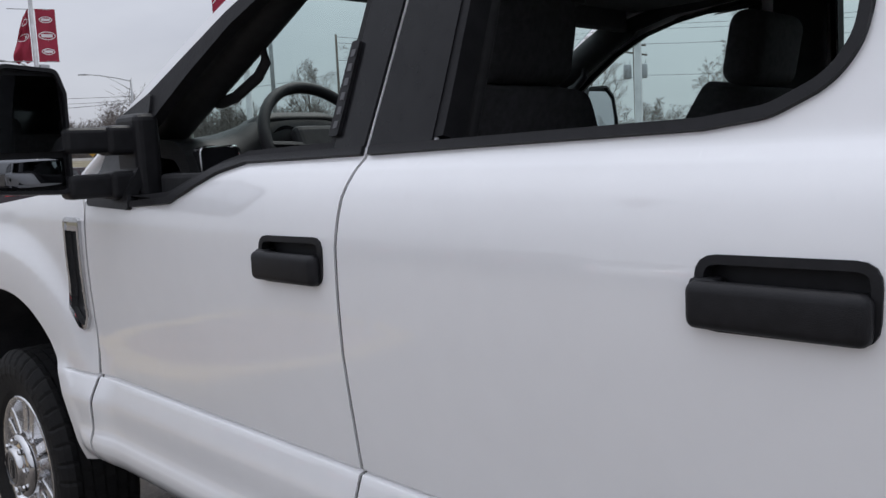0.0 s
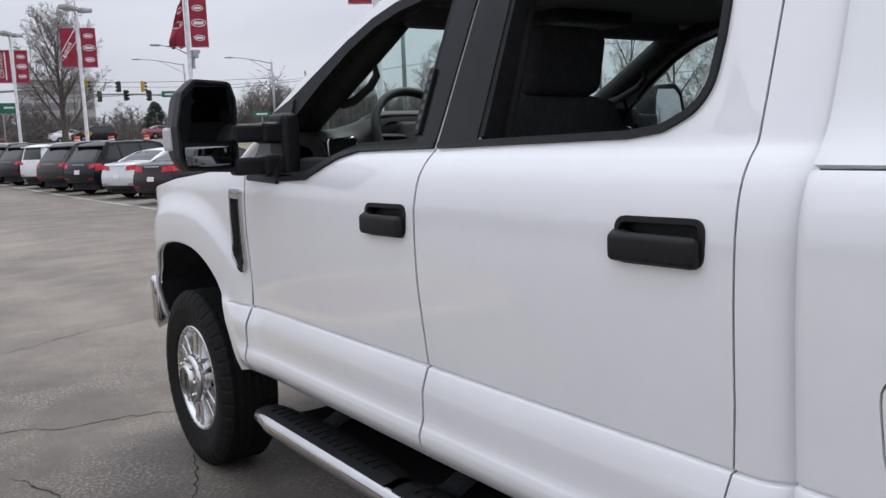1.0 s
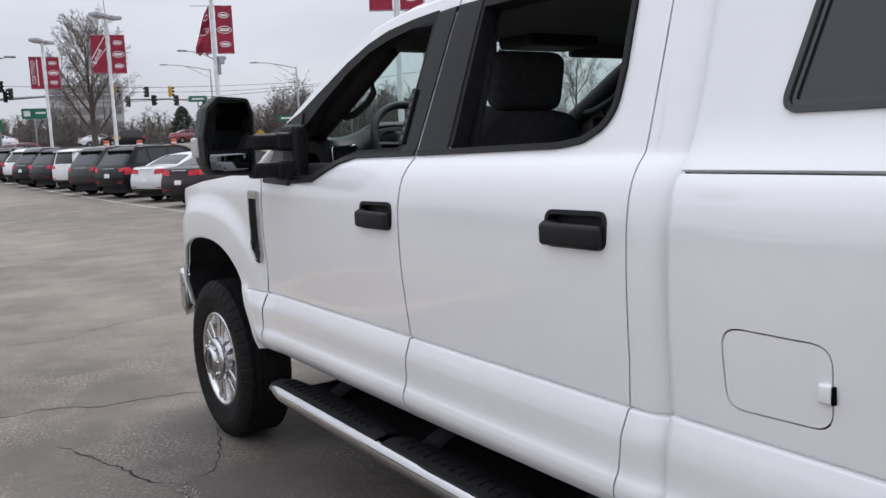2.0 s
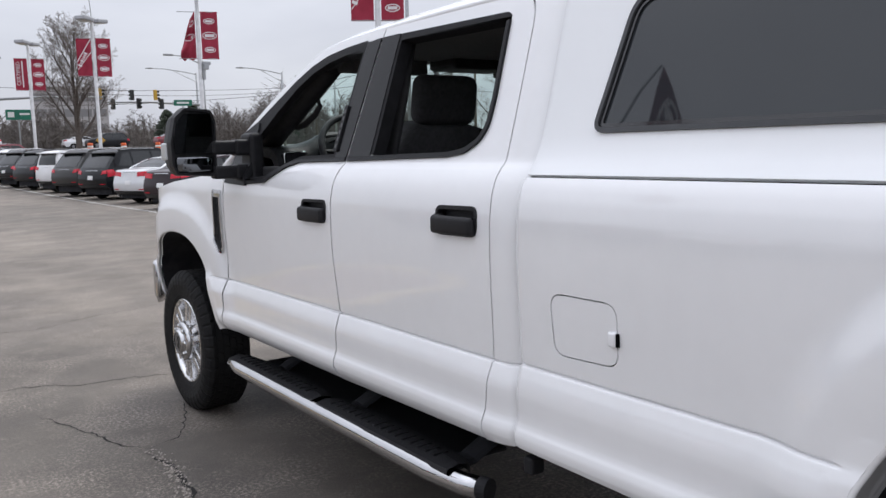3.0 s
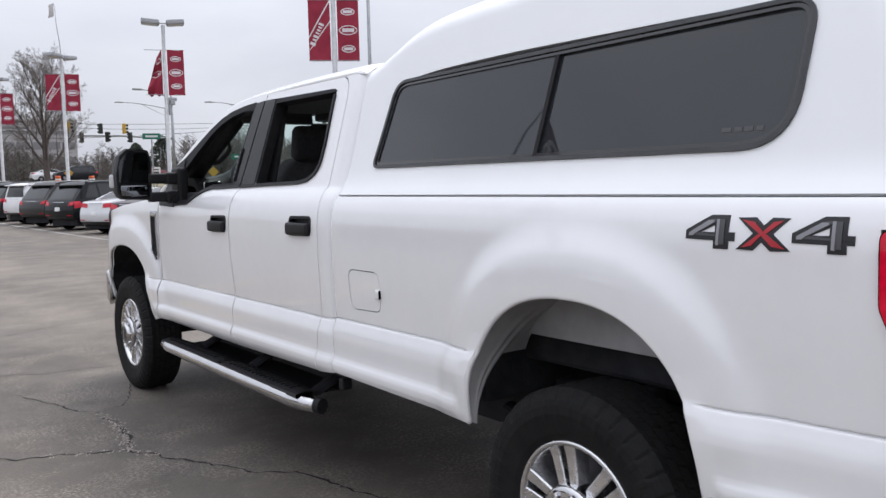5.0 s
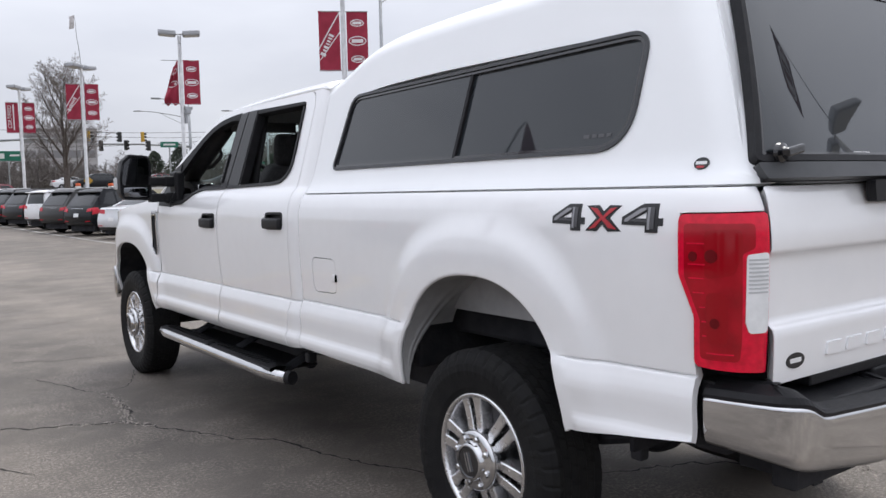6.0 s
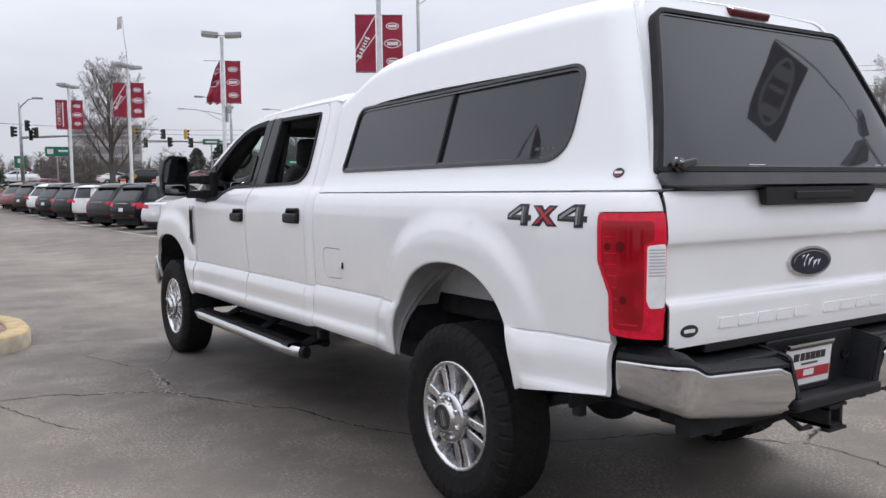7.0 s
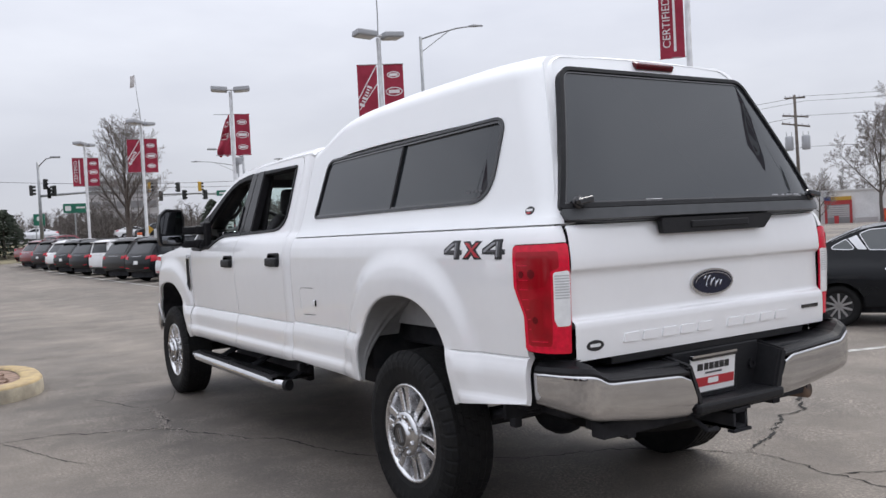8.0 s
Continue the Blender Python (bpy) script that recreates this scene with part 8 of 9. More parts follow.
def whip_flag(foot, tip, down, across, w_, h_, parent=None, name="flag_whip", bow=0.35, crimson=False, plain=False):
    """A thin flexible rod with a white flag hanging from its tip."""
    foot, tip, down, across = Vector(foot), Vector(tip), Vector(down).normalized(), Vector(across).normalized()
    if parent is None:
        t = thing(name, "drooping crimson flag with a pale oval on a whip rod" if crimson else "white flag with a red oval on a bent whip rod", "flag", at=Matrix.Translation(foot))
    else:
        t = new(name)
        t.parent = parent
        t.matrix_parent_inverse = parent.matrix_world.inverted()
        tagged(t, "small plain white flag on a whip rod" if plain else "crimson flag with a pale oval on a bent whip rod" if crimson else "white flag with a red oval on a bent whip rod")
    bm = bmesh.new()
    pts, rad = [], []
    for k in range(13):
        f = k / 12
        p = foot.lerp(tip, f) + Vector((0, 0, 0.22 * (tip - foot).length)) * math.sin(math.pi * f) * bow
        p = p + Vector((math.sin(9 * f), math.cos(7 * f), 0)) * 0.02
        pts.append(p)
        rad.append(0.022 * (1 - 0.6 * f))
    tube(bm, pts, rad, 6)
    part("rod", bm, POLE_GREY, t)

    def cloth(u, v):
        return tip + across * u + down * v + across.cross(down) * (0.07 * math.sin(5 * v + 3 * u) * v / h_)

    f = panel("flag", [(0, 0), (w_, 0.10 * h_), (0.92 * w_, h_), (0.05 * w_, 0.93 * h_)], cloth, FLAG_DARK if crimson else FLAG_WHITE, t, steps=(0.1, 0.1), thick=0.004, back=True)
    for lift in () if plain else (0.006, -0.010):
        ring_panel("flag_ring", oval(w_ * 0.5, h_ * 0.5, w_ * 0.33, h_ * 0.40, 28), 0.04 * h_, cloth, FLAG_WHITE if crimson else FLAG_RED, f, steps=(0.2, 0.2), lift=lift, thick=0.003, back=True)
        for k in (-1, 0, 1):
            c = h_ * (0.5 + 0.22 * k)
            panel("flag_mark", [(w_ * 0.30, c - 0.07 * h_), (w_ * 0.70, c - 0.07 * h_), (w_ * 0.70, c + (0.07 if k else -0.02) * h_), (w_ * 0.30, c + (0.07 if k else -0.02) * h_)], cloth, FLAG_WHITE if crimson else FLAG_RED, f, steps=(0.2, 0.2), lift=lift, thick=0.003, back=True)
    return t


poles = [o for o in scene.objects if o.name.startswith("lamp_pole") and o.parent is None]
whip_flag((8.8, 43.8, 8.1), (8.55, 43.6, 10.75), (0, 0.1, -1), (-0.9, -0.3, -0.2), 0.28, 0.70, poles[1], plain=True)
whip_flag((11.6, 21.3, 8.1), (11.5, 21.2, 11.9), (0, 0.1, -1), (-0.9, -0.3, -0.2), 0.55, 0.9, poles[3])
p6 = lamp_pole(14.6, -5.5, 7.7, None, None, 2, turn=30, seed=9)
whip_flag((14.5, -5.3, 7.75), (11.64, -4.26, 8.99), (-0.35, -1.15, -0.87), (0.45, -0.11, -0.53), 0.72, 1.48, p6, bow=-0.30, crimson=True)
whip_flag((-2.5, 5.6, 0.12), (-3.34, 4.60, 4.16), (0.05, 0.05, -1.0), (-0.8, -0.55, -0.75), 0.46, 0.62, crimson=True)

# ---- street furniture in the distance ----
SIGNAL_BLACK = principled("signal_black", (0.015, 0.016, 0.016), 0.5)
SIGNAL_YELLOW = principled("signal_yellow", (0.50, 0.30, 0.03), 0.5)
SIGN_GREEN = noisy(principled("road_sign_green", (0.01, 0.14, 0.09), 0.4), 2, (0.009, 0.12, 0.08), (0.012, 0.16, 0.10))
SIGN_WHITE = principled("road_sign_white", (0.7, 0.7, 0.7), 0.5)
SIGN_YELLOW = principled("warning_yellow", (0.45, 0.26, 0.03), 0.5)
BARREL_ORANGE = principled("barrel_orange", (0.62, 0.10, 0.02), 0.5)
WOOD_POLE = noisy(principled("weathered_pole_wood", (0.13, 0.11, 0.095), 0.9), 8, (0.09, 0.075, 0.065), (0.17, 0.145, 0.125), bump=0.3)


def polar(az, dist):
    """A place by its bearing from the walk's end and its distance."""
    return -2.03 + dist * math.sin(radians(az)), -3.62 + dist * math.cos(radians(az))


def facing(x, y):
    return math.degrees(math.atan2(-(x + 1.9), y + 2.5))


def signal_head(parent, x, y, z, material, turn, size=0.86):
    bm = bmesh.new()
    m = Matrix.Translation((x, y, z)) @ Matrix.Rotation(radians(turn), 4, "Z")
    box(bm, -0.18 * size, 0.18 * size, -0.12, 0.12, -0.55 * size, 0.55 * size, bevel=0.04, m=m)
    o = part("signal_head", bm, material, parent, "traffic signal head")
    for k in (-0.36, 0.0, 0.36):
        bm = bmesh.new()
        tube(bm, [m @ Vector((0, -0.12, k * size)), m @ Vector((0, -0.34, k * size))], 0.13 * size, 10, closed_ends=False)
        part("visor", bm, SIGNAL_BLACK, o)
    return o


def mast(az, dist, arm_az, arm_z, top, heads, lamp_az=None):
    x, y = polar(az, dist)
    z0 = ground_z(x, y)
    t = thing("traffic_signal", "grey mast-arm traffic signal beside the road", "traffic light", "traffic signals", at=pose(x, y, z0))
    bm = bmesh.new()
    tube(bm, [(x, y, z0), (x, y, top)], [0.16, 0.10], 10)
    part("mast", bm, POLE_GREY, t, smooth=True)
    x1, y1 = polar(arm_az, dist - 2)
    bm = bmesh.new()
    tube(bm, [(x, y, arm_z - 0.1), ((x + x1) / 2, (y + y1) / 2, arm_z + 0.1), (x1, y1, arm_z + 0.05)], [0.11, 0.09, 0.06], 8)
    part("mast_arm", bm, POLE_GREY, t, smooth=True)
    if lamp_az:
        xl, yl = polar(lamp_az, dist - 1)
        bm = bmesh.new()
        tube(bm, [(x, y, top - 0.4), ((x + xl) / 2, (y + yl) / 2, top + 0.25), (xl, yl, top + 0.35)], [0.06, 0.05, 0.04], 6)
        box(bm, -0.4, 0.4, -0.14, 0.14, -0.08, 0.08, bevel=0.04, m=pose(xl, yl, top + 0.33))
        part("lamp_arm", bm, POLE_GREY, t)
    for h_az, dz, mat, turn in heads:
        xh, yh = polar(h_az, dist - 2.1)
        signal_head(t, xh, yh, arm_z + dz, mat, turn, 0.78)
    return t


mast(6.7, 78, 13.3, 6.15, 8.9, [(6.25, 0.25, SIGNAL_BLACK, 70), (7.05, 0.75, SIGNAL_BLACK, 20), (7.25, 0.0, SIGNAL_BLACK, -10), (7.55, 0.2, SIGNAL_BLACK, -60)], lamp_az=7.7)
mast(19.2, 80, 13.0, 5.85, 9.6, [(13.15, 0.75, SIGNAL_YELLOW, 80), (13.85, -0.1, SIGNAL_BLACK, 190), (14.95, 0.65, SIGNAL_BLACK, 200), (15.3, -0.05, SIGNAL_BLACK, 20), (16.3, 0.65, SIGNAL_YELLOW, 100), (16.65, -0.1, SIGNAL_BLACK, 200)], lamp_az=17.2)


def road_sign(az, dist, z, w_, h_, material, name, label, posts=1, diamond=False, bars=()):
    x, y = polar(az, dist)
    z0 = ground_z(x, y)
    t = thing(name, label, "road sign", "road signs", at=pose(x, y, z0))
    m = Matrix.Translation((x, y, z)) @ Matrix.Rotation(radians(facing(x, y)), 4, "Z")
    bm = bmesh.new()
    pts = [(0, -h_ / 2), (w_ / 2, 0), (0, h_ / 2), (-w_ / 2, 0)] if diamond else rounded([(-w_ / 2, -h_ / 2), (w_ / 2, -h_ / 2), (w_ / 2, h_ / 2), (-w_ / 2, h_ / 2)], 0.06, 3)
    flat_plate(bm, pts, (0, 0, 0), (1, 0, 0), (0, 0, 1), 0.02)
    bmesh.ops.transform(bm, matrix=m, verts=bm.verts)
    board = part("sign_board", bm, material, t)
    for bx, bz, bw, bh in bars:
        bm = bmesh.new()
        flat_plate(bm, [(bx - bw / 2, bz - bh / 2), (bx + bw / 2, bz - bh / 2), (bx + bw / 2, bz + bh / 2), (bx - bw / 2, bz + bh / 2)], (0, -0.022, 0), (1, 0, 0), (0, 0, 1), 0.006)
        bmesh.ops.transform(bm, matrix=m, verts=bm.verts)
        part("sign_bar", bm, SIGN_WHITE if material is not SIGN_WHITE else SIGNAL_BLACK, board)
    for k in range(posts):
        off = 0 if posts == 1 else (k - 0.5) * w_ * 0.6
        bm = bmesh.new()
        a = m @ Vector((off, 0.05, 0))
        tube(bm, [(a.x, a.y, z0), (a.x, a.y, z + h_ * 0.4)], 0.06, 6)
        part("sign_post", bm, POLE_GREY, t)
    return t


road_sign(8.65, 76, 4.85, 1.75, 0.78, SIGN_GREEN, "direction_sign", "green road direction sign with white bars", 1, bars=((-0.5, 0, 0.45, 0.4), (0.45, 0.05, 0.7, 0.14)))
road_sign(6.6, 88, 4.4, 1.0, 1.1, SIGN_GREEN, "direction_sign", "tall green road sign with a white shield", 2, bars=((0, 0.1, 0.4, 0.4),))
road_sign(17.9, 79, 5.9, 1.5, 0.5, SIGN_GREEN, "street_name_sign", "small green street name sign", 1, bars=((0, 0, 1.0, 0.16),))
road_sign(23.3, 84, 4.2, 1.6, 0.5, SIGN_GREEN, "street_name_sign", "small green street name sign", 1, bars=((0, 0, 1.0, 0.16),))
road_sign(18.1, 84, 2.9, 0.75, 0.9, SIGN_WHITE, "speed_sign", "white road sign on a post", 1, bars=((0, 0.2, 0.4, 0.1), (0, -0.1, 0.4, 0.25)))
road_sign(13.0, 82, 2.9, 0.8, 0.8, SIGN_YELLOW, "warning_sign", "yellow diamond warning sign", 1, diamond=True)
road_sign(21.6, 84, 2.8, 1.0, 1.0, SIGN_YELLOW, "warning_sign", "yellow diamond warning sign", 1, diamond=True)


def barrel(az, dist):
    x, y = polar(az, dist)
    z0 = ground_z(x, y)
    t = thing("traffic_barrel", "orange and white striped traffic barrel", "barrel", "traffic barrels", at=pose(x, y, z0))
    for k, (z_a, z_b, r0, r1, mat) in enumerate(((0.0, 0.30, 0.30, 0.29, BARREL_ORANGE), (0.30, 0.46, 0.28, 0.27, SIGN_WHITE), (0.46, 0.64, 0.27, 0.26, BARREL_ORANGE), (0.64, 0.80, 0.26, 0.25, SIGN_WHITE), (0.80, 1.05, 0.25, 0.22, BARREL_ORANGE))):
        bm = bmesh.new()
        tube(bm, [(x, y, z0 + z_a), (x, y, z0 + z_b)], [r0, r1], 12)
        part("band", bm, mat, t, smooth=True)


for az, d in ((12.4, 84), (14.3, 84), (16.3, 85), (20.0, 85)):
    barrel(az, d)


def street_lamp(az, dist, top, arm_az, label="grey street lamp with a long curved arm"):
    x, y = polar(az, dist)
    z0 = ground_z(x, y)
    t = thing("street_lamp", label, "street lamp", "street lamps", at=pose(x, y, z0))
    bm = bmesh.new()
    tube(bm, [(x, y, z0), (x, y, top)], [0.13, 0.085], 10)
    part("post", bm, POLE_GREY, t, smooth=True)
    xa, ya = polar(arm_az, dist)
    a, b = Vector((x, y, top)), Vector((xa, ya, top))
    bm = bmesh.new()
    tube(bm, [a + Vector((0, 0, -0.15)), a.lerp(b, 0.3) + Vector((0, 0, 0.12)), a.lerp(b, 0.7) + Vector((0, 0, 0.38)), b + Vector((0, 0, 0.45))], [0.05, 0.045, 0.04, 0.035], 6)
    tube(bm, [a + Vector((0, 0, -0.9)), a.lerp(b, 0.55) + Vector((0, 0, 0.28))], 0.025, 6)
    part("arm", bm, POLE_GREY, t)
    bm = bmesh.new()
    d = (b - a).normalized()
    tube(bm, [b + Vector((0, 0, 0.44)) - d * 0.3, b + Vector((0, 0, 0.47)), b + Vector((0, 0, 0.44)) + d * 0.55], [(0.06, 0.05), (0.16, 0.09), (0.08, 0.05)], 8)
    part("lantern", bm, LAMP_GREY, t, smooth=True)


street_lamp(31.55, 48, 12.6, 35.2)
street_lamp(24.1, 84, 8.9, 21.6)
street_lamp(18.85, 92, 9.6, 16.2)
street_lamp(27.5, 95, 9.2, 29.6)
for az, d, top, r in ((4.3, 120, 13.0, 0.14), (26.2, 90, 8.5, 0.10), (36.5, 80, 12.0, 0.14), (45.0, 85, 12.0, 0.14)):
    x, y = polar(az, d)
    t = thing("utility_pole", "plain dark wooden utility pole", "utility pole", at=pose(x, y, ground_z(x, y)))
    bm = bmesh.new()
    tube(bm, [(x, y, ground_z(x, y)), (x, y, top)], [r, r * 0.7], 8)
    part("pole", bm, WOOD_POLE, t, smooth=True)

# utility pole with crossarms and two transformers
ux, uy = polar(55.75, 94)
util = thing("utility_pole", "wooden utility pole with three crossarms and two transformers", "utility pole", at=pose(ux, uy, 0))
bm = bmesh.new()
tube(bm, [(ux, uy, 0), (ux - 0.2, uy + 0.1, 13.6)], [0.20, 0.13], 10)
part("pole", bm, WOOD_POLE, util, smooth=True)
ur = Vector((math.cos(radians(56.2)), -math.sin(radians(56.2)), 0))
for z, half_, skew in ((13.3, 1.0, -0.05), (11.4, 1.25, -0.14), (10.5, 1.35, -0.20)):
    c = Vector((ux - 0.15, uy + 0.1, z))
    bm = bmesh.new()
    tube(bm, [c - ur * half_ + Vector((0, 0, -skew * half_)), c + ur * half_ + Vector((0, 0, skew * half_))], [(0.07, 0.09)] * 2, 4)
    arm = part("crossarm", bm, WOOD_POLE, util)
    for f in (-0.9, -0.45, 0.45, 0.9):
        bm = bmesh.new()
        q = c + ur * half_ * f + Vector((0, 0, skew * half_ * f))
        tube(bm, [q, q + Vector((0, 0, 0.25))], [0.06, 0.04], 6)
        part("insulator", bm, LAMP_GREY, arm)
for s_ in (-1, 1):
    c = Vector((ux - 0.1, uy, 7.9)) + ur * s_ * 0.80
    bm = bmesh.new()
    tube(bm, [c, c + Vector((0, 0, 0.1)), c + Vector((0, 0, 1.35)), c + Vector((0, 0, 1.5))], [0.36, 0.42, 0.42, 0.32], 14)
    tr = part("transformer", bm, LAMP_GREY, util, "grey can transformer", smooth=True)
    for f in (-0.25, 0.25):
        bm = bmesh.new()
        tube(bm, [c + ur * f + Vector((0, 0, 1.45)), c + ur * f + Vector((0, 0, 1.9))], [0.05, 0.03], 6)
        part("bushing", bm, LAMP_GREY, tr)


def wire(a, b, sag, r=0.018):
    a, b = Vector(a), Vector(b)
    bm = bmesh.new()
    pts = [a.lerp(b, k / 16) - Vector((0, 0, sag * 4 * (k / 16) * (1 - k / 16))) for k in range(17)]
    tube(bm, pts, r, 4, closed_ends=False)
    w_ = part("overhead_cable", bm, SIGNAL_BLACK, None)
    tagged(w_, "thin black overhead cable between poles", "cable", "overhead cables")


def at_az(az, d, z):
    return (*polar(az, d), z)


for dz in (13.4, 12.9, 11.4, 8.2):
    wire(at_az(56.2, 94, dz), at_az(80, 110, dz + 2.0), 0.9)
    wire(at_az(36.5, 80, dz - 1.6), at_az(56.2, 94, dz), 1.0)
wire(at_az(2, 90, 8.4), at_az(24.1, 86, 7.6), 0.5)
wire(at_az(10.0, 86, 7.4), at_az(27.5, 95, 8.4), 0.7)
wire(at_az(10.0, 88, 6.2), at_az(36.5, 80, 8.6), 0.8)

# ---- buildings ----
WALL_WHITE = noisy(principled("white_block_wall", (0.62, 0.62, 0.62), 0.8), 0.6, (0.52, 0.52, 0.52), (0.68, 0.68, 0.68), second=(6, 0.94, 1.02))
# panel wall and window greys are lifted: distance haze mixed into the colour
WALL_HAZED = noisy(principled("grey_panel_wall", (0.36, 0.34, 0.34), 0.8), 0.5, (0.36, 0.345, 0.345), (0.46, 0.44, 0.44))
WINDOW_HAZED = principled("dark_office_window", (0.22, 0.215, 0.22), 0.3)
ROLLER_RED = noisy(principled("red_painted_metal", (0.36, 0.03, 0.035), 0.5), 3, (0.30, 0.025, 0.03), (0.42, 0.035, 0.04))
SIGN_BLUE = principled("sign_blue", (0.03, 0.05, 0.16), 0.5)


def frame_at(az, dist):
    x, y = polar(az, dist)
    return Matrix.Translation((x, y, ground_z(x, y))) @ Matrix.Rotation(radians(-az), 4, "Z")


m = frame_at(58.95, 104) @ Matrix.Scale(0.76, 4)
shop = thing("workshop_building", "low white workshop with a red service bay", "building", at=m)


def shop_part(name, dims, material, parent=None, label="", bevel=0.0):
    bm = bmesh.new()
    box(bm, *dims, bevel=bevel)
    bmesh.ops.transform(bm, matrix=m, verts=bm.verts)
    return part(name, bm, material, parent or shop, label)


shop_part("wall", (-13, 34, 0.0, 12, -0.2, 4.75), WALL_WHITE)
shop_part("roof", (-13.2, 34.2, -0.2, 12.2, 4.75, 4.95), WALL_WHITE)
bay = shop_part("service_bay", (-4.4, -0.7, -0.5, 0.1, -0.2, 3.4), ROLLER_RED, label="red service bay with a dark doorway")
shop_part("doorway", (-4.05, -1.05, -0.56, -0.4, -0.2, 2.75), WINDOW_HAZED, bay)
shop_part("sign_band", (-3.5, -0.75, -0.6, 0.1, 3.4, 3.95), SIGN_YELLOW, bay, "yellow and blue sign band")
shop_part("sign_band", (-4.4, -3.5, -0.6, 0.1, 3.4, 3.95), SIGN_BLUE, bay)
for k in range(6):
    shop_part("shutter_slat", (-4.0, -1.1, -0.6, -0.55, 0.9 + 0.3 * k, 1.1 + 0.3 * k), WALL_HAZED, bay)
pump = shop_part("vending_unit", (3.2, 4.3, -2.6, -1.7, -0.1, 1.9), ROLLER_RED, label="red vending unit")
shop_part("unit_panel", (3.4, 4.1, -2.66, -2.55, 0.4, 1.6), BARREL_ORANGE, pump)
shop_part("drum", (-3.1, -2.5, -1.6, -1.0, -0.1, 1.1), ROLLER_RED)
shop_part("hedge_box", (-0.4, 2.6, -1.4, -0.6, -0.1, 0.7), WALL_HAZED)

m2 = frame_at(11.5, 185)
office = thing("office_building", "grey office block with rows of dark windows", "building", at=m2)
bm = bmesh.new()
box(bm, -7, 7, 0, 14, -2, 12.5)
bmesh.ops.transform(bm, matrix=m2, verts=bm.verts)
part("wall", bm, WALL_HAZED, office)
bm = bmesh.new()
box(bm, -7.2, 7.2, -0.2, 14.2, 12.5, 12.9)
bmesh.ops.transform(bm, matrix=m2, verts=bm.verts)
part("roof", bm, WALL_HAZED, office)
for row_ in range(4):
    for k in range(5):
        bm = bmesh.new()
        x0 = -6.6 + 2.7 * k
        box(bm, x0, x0 + 2.4, -0.08, 0.05, 1.0 + 3.0 * row_, 2.5 + 3.0 * row_)
        bmesh.ops.transform(bm, matrix=m2, verts=bm.verts)
        part("window", bm, WINDOW_HAZED, office)
m3 = frame_at(20.0, 210)
low_block = thing("far_building", "long low pale building beyond the road", "building", at=m3)
bm = bmesh.new()
box(bm, -26, 30, 0, 14, -2, 4.6)
bmesh.ops.transform(bm, matrix=m3, verts=bm.verts)
part("wall", bm, WALL_HAZED, low_block)
for k in range(12):
    bm = bmesh.new()
    box(bm, -24 + 4.4 * k, -21 + 4.4 * k, -0.1, 0.05, 1.6, 3.4)
    bmesh.ops.transform(bm, matrix=m3, verts=bm.verts)
    part("window", bm, WINDOW_HAZED, low_block)

# ---- trees and far woods ----
bare_tree(*polar(60.3, 52), 7.4, 1.05, 21, trunk=0.12, limbs_=9, low=0.36)
bare_tree(*polar(62.6, 60), 11.0, 1.05, 22, trunk=0.22, limbs_=9, low=0.30)
bare_tree(*polar(56.8, 96), 6.0, 1.0, 23, trunk=0.12, limbs_=8, fine=2)
for k, (az, d, h_) in enumerate(((34.5, 75, 9.5), (38.5, 62, 10.5), (42.0, 80, 10.0), (46.0, 58, 9.5), (49.0, 70, 11.0), (52.0, 62, 9.0))):
    bare_tree(*polar(az, d), h_, 0.95, 30 + k, trunk=0.18, limbs_=9, fine=2 if k % 2 else 3)

HAZE_TWIG = noisy(principled("far_bare_wood", (0.13, 0.115, 0.108), 0.95), 0.3, (0.085, 0.073, 0.067), (0.145, 0.128, 0.12))
EVERGREEN = noisy(principled("evergreen_needles", (0.035, 0.045, 0.030), 0.9), 1.2, (0.022, 0.030, 0.020), (0.05, 0.062, 0.042))


def far_woods(name, az0, az1, dist, count, h0, h1, seed, label):
    """A belt of many bare saplings and limbs, too far to tell apart."""
    rnd = random.Random(seed)
    verts, faces = [], []

    def stick(p, q, r):
        d = (q - p).normalized()
        a = d.orthogonal().normalized() * r
        b = d.cross(a)
        k = len(verts)
        verts.extend([p + a, p - a * 0.5 + b * 0.87, p - a * 0.5 - b * 0.87, q])
        faces.extend([(k, k + 1, k + 3), (k + 1, k + 2, k + 3), (k + 2, k, k + 3)])

    for _ in range(count):
        az, d = rnd.uniform(az0, az1), dist * rnd.uniform(0.9, 1.25)
        x, y = polar(az, d)
        z = ground_z(x, y) - 0.2
        h = rnd.uniform(h0, h1) * (0.75 + 0.5 * noise.noise(Vector((az * 0.35, seed, 0))))
        base = Vector((x, y, z))
        top = base + Vector((rnd.uniform(-0.5, 0.5), rnd.uniform(-0.5, 0.5), h))
        stick(base, top, 0.13)
        for _ in range(16):
            f = rnd.uniform(0.15, 0.9)
            p = base.lerp(top, f)
            ln = h * rnd.uniform(0.15, 0.42) * (1.1 - 0.5 * f)
            a = rnd.uniform(0, 6.283)
            q = p + Vector((math.cos(a) * ln * 0.7, math.sin(a) * ln * 0.7, ln * rnd.uniform(0.25, 0.9)))
            stick(p, q, 0.06)
            for _ in range(3):
                g = p.lerp(q, rnd.uniform(0.3, 1.0))
                a = rnd.uniform(0, 6.283)
                stick(g, g + Vector((math.cos(a), math.sin(a), rnd.uniform(0.1, 1.0))) * ln * 0.45, 0.04)
    me = bpy.data.meshes.new(name)
    me.from_pydata(verts, [], faces)
    me.materials.append(HAZE_TWIG)
    o = new(name, me)
    tagged(o, label, "woods", kind="stuff")


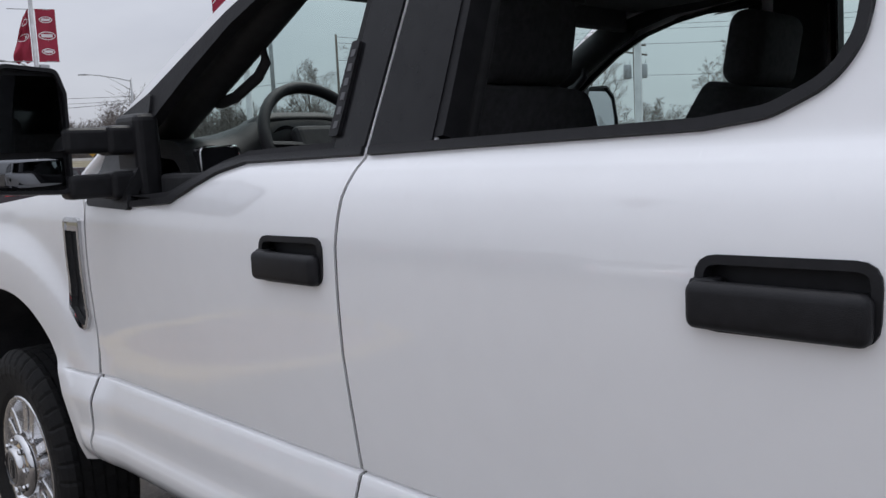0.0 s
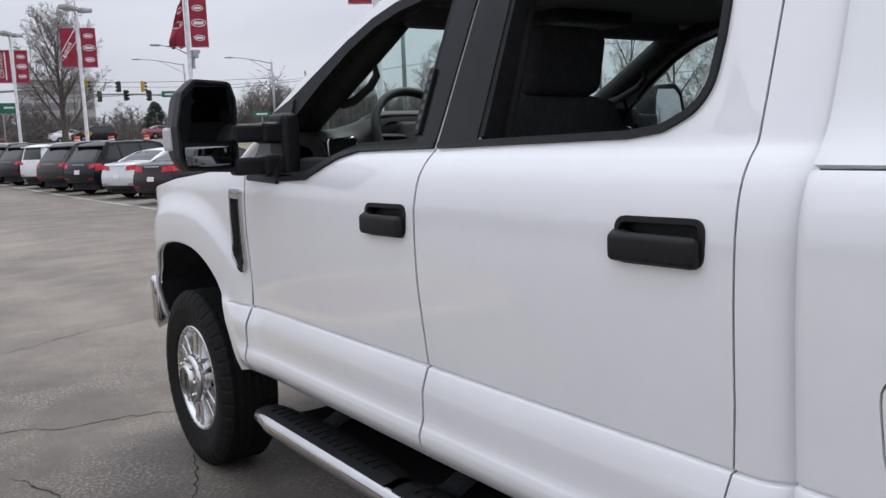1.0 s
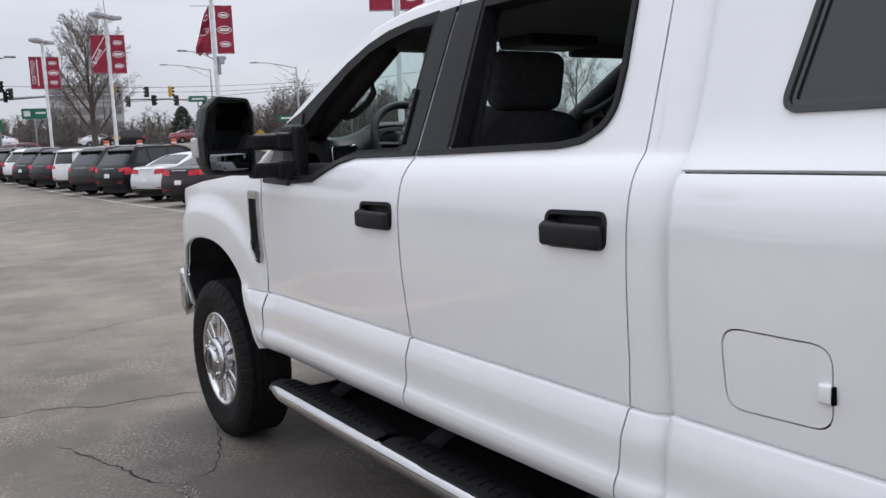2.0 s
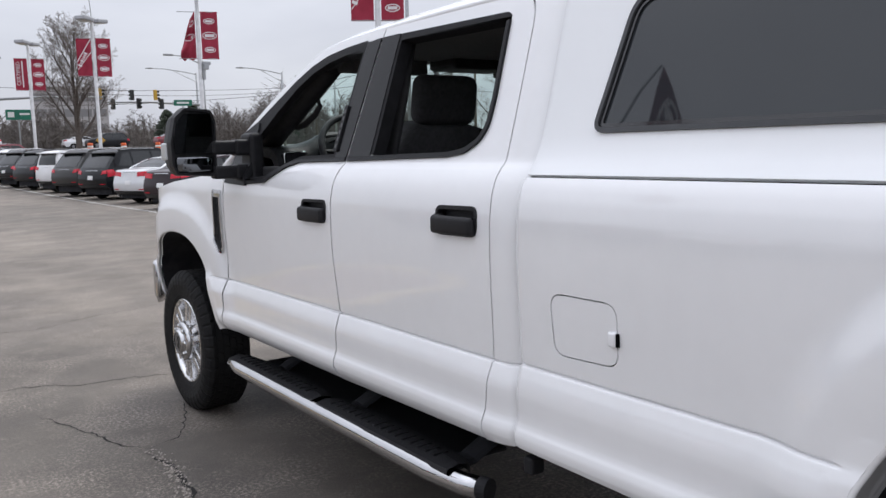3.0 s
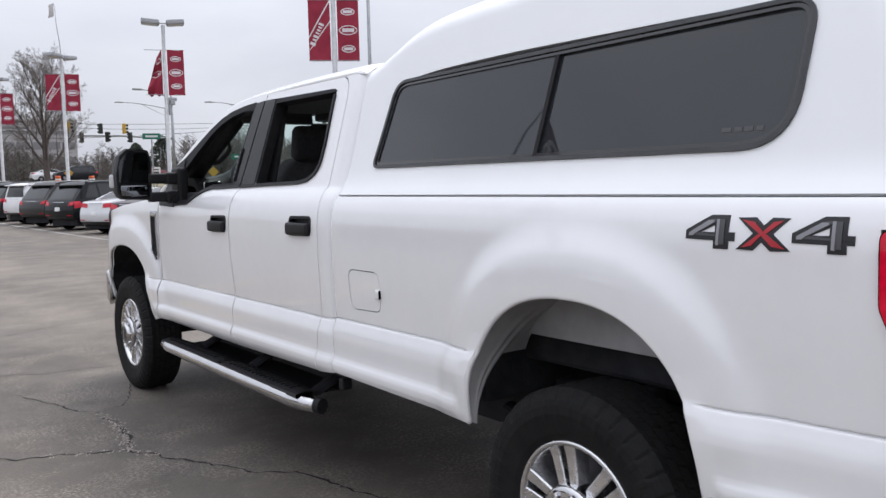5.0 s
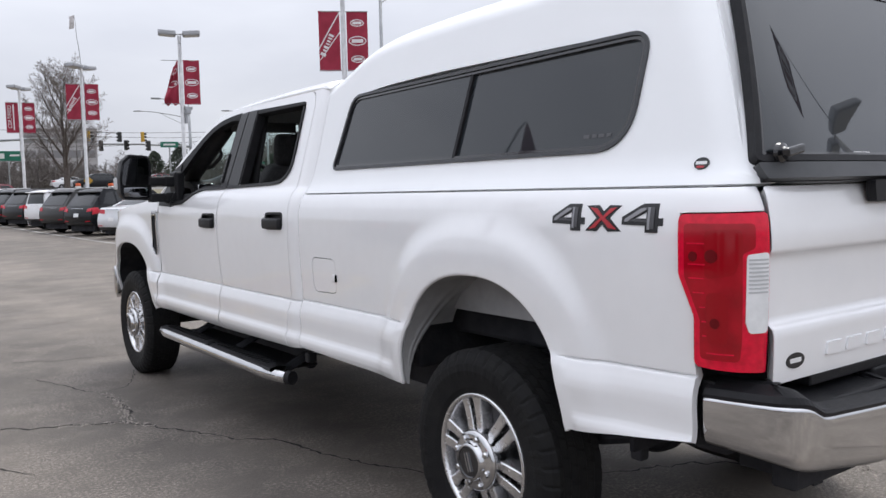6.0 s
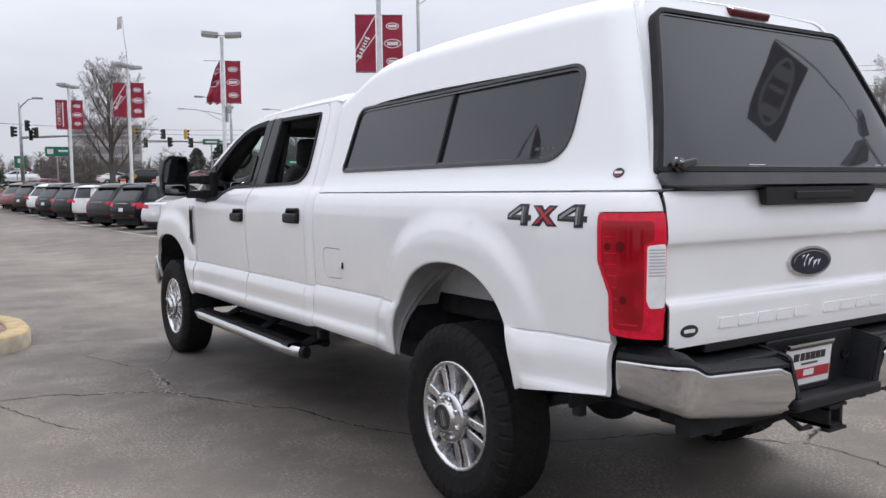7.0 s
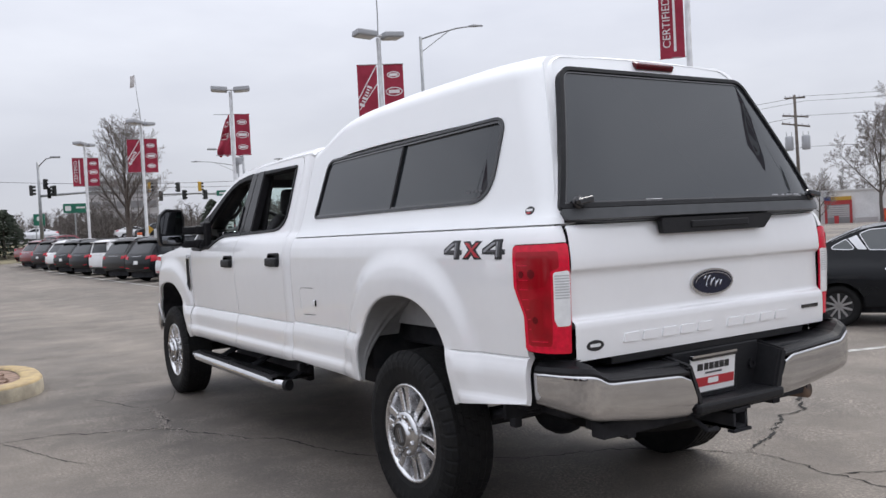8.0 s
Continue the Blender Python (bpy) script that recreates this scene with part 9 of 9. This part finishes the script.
far_woods("far_woods", -6, 36, 150, 900, 3.6, 7.2, 51, "hazy belt of bare brown trees beyond the road")
far_woods("far_woods", 30, 75, 170, 260, 5.0, 9.0, 52, "hazy belt of bare brown trees behind the lot")
far_woods("far_woods", 75, 355, 190, 1000, 5.0, 10.0, 53, "hazy belt of bare brown trees round the lot")
far_woods("far_woods", 20, 36, 140, 420, 7.0, 11.0, 55, "tall bare brown trees across the road")
far_woods("far_woods", 7.5, 13.5, 118, 120, 3.6, 6.4, 56, "bare brown trees in front of the office block")
far_woods("roadside_scrub", 8, 32, 118, 320, 1.2, 2.6, 54, "low bare brown scrub along the road")


def evergreen(x, y, h, r, seed, label="dark green evergreen shrub by the road"):
    """A conifer of many short drooping sprays round a stem."""
    rnd = random.Random(seed)
    z0 = ground_z(x, y)
    t = thing("evergreen", label, "shrub", "evergreens", at=pose(x, y, z0))
    bm = bmesh.new()
    tube(bm, [(x, y, z0), (x, y, z0 + h * 0.9)], [0.12, 0.03], 6)
    part("trunk", bm, BARK, t)
    verts, faces = [], []
    for _ in range(900):
        f = rnd.random() ** 0.8
        a = rnd.uniform(0, 6.283)
        rr = r * (1 - f) ** 0.6 * rnd.uniform(0.45, 1.08)
        c = Vector((x + rr * math.cos(a), y + rr * math.sin(a), z0 + 0.1 + f * h))
        out = Vector((math.cos(a), math.sin(a), rnd.uniform(-0.5, 0.4))).normalized()
        side_ = Vector((-math.sin(a), math.cos(a), rnd.uniform(-0.4, 0.4))).normalized()
        ln = rnd.uniform(0.18, 0.42)
        k = len(verts)
        verts += [c - out * ln * 0.4 + side_ * ln * 0.35, c - out * ln * 0.4 - side_ * ln * 0.35, c + out * ln, c + Vector((0, 0, ln * 0.5))]
        faces += [(k, k + 1, k + 2), (k, k + 2, k + 3), (k + 1, k + 3, k + 2), (k, k + 3, k + 1)]
    me = bpy.data.meshes.new("crown")
    me.from_pydata(verts, [], faces)
    me.materials.append(EVERGREEN)
    o = new("crown", me)
    o.parent = t
    o.matrix_parent_inverse = t.matrix_world.inverted()


for k, (az, d, h, r) in enumerate(((4.6, 74, 3.6, 2.0), (3.4, 76, 4.4, 2.4), (17.0, 112, 4.4, 2.0), (18.6, 114, 5.4, 2.2), (24.5, 118, 4.2, 2.4))):
    evergreen(*polar(az, d), h, r, 60 + k)

# cars on the road, and the row behind the walk that shows in the paintwork
for az, d, kind, tone, turn, lb in ((10.9, 108, "sedan", "white", -88, "white car on the road"), (14.6, 107, "suv", "charcoal", 92, "dark car on the road"), (16.2, 99, "sedan", "red", -88, "red car on the road"), (7.6, 100, "sedan", "silver", 92, "silver car on the road")):
    x, y = polar(az, d)
    o = car(kind, tone, pose(x, y, ground_z(x, y) + 0.03, 0, 0, turn), lb)
    o["group"] = "cars on the road"
for k, (kind, tone) in enumerate((("suv", "charcoal"), ("sedan", "silver"), ("suv", "white"), ("suv", "black"), ("wagon", "grey"), ("sedan", "red"), ("suv", "silver"), ("suv", "black"), ("sedan", "charcoal"), ("suv", "grey"))):
    y = -12.0 + 3.0 * k + (2.0 if k > 5 else 0)
    o = car(kind, tone, pose(-9.5, y, 0, 0, 0, 90), {"charcoal": "charcoal", "silver": "silver", "white": "white", "black": "black", "grey": "dark grey", "red": "dark red"}[tone] + " car parked across the lot aisle")
    o["group"] = "cars across the aisle"
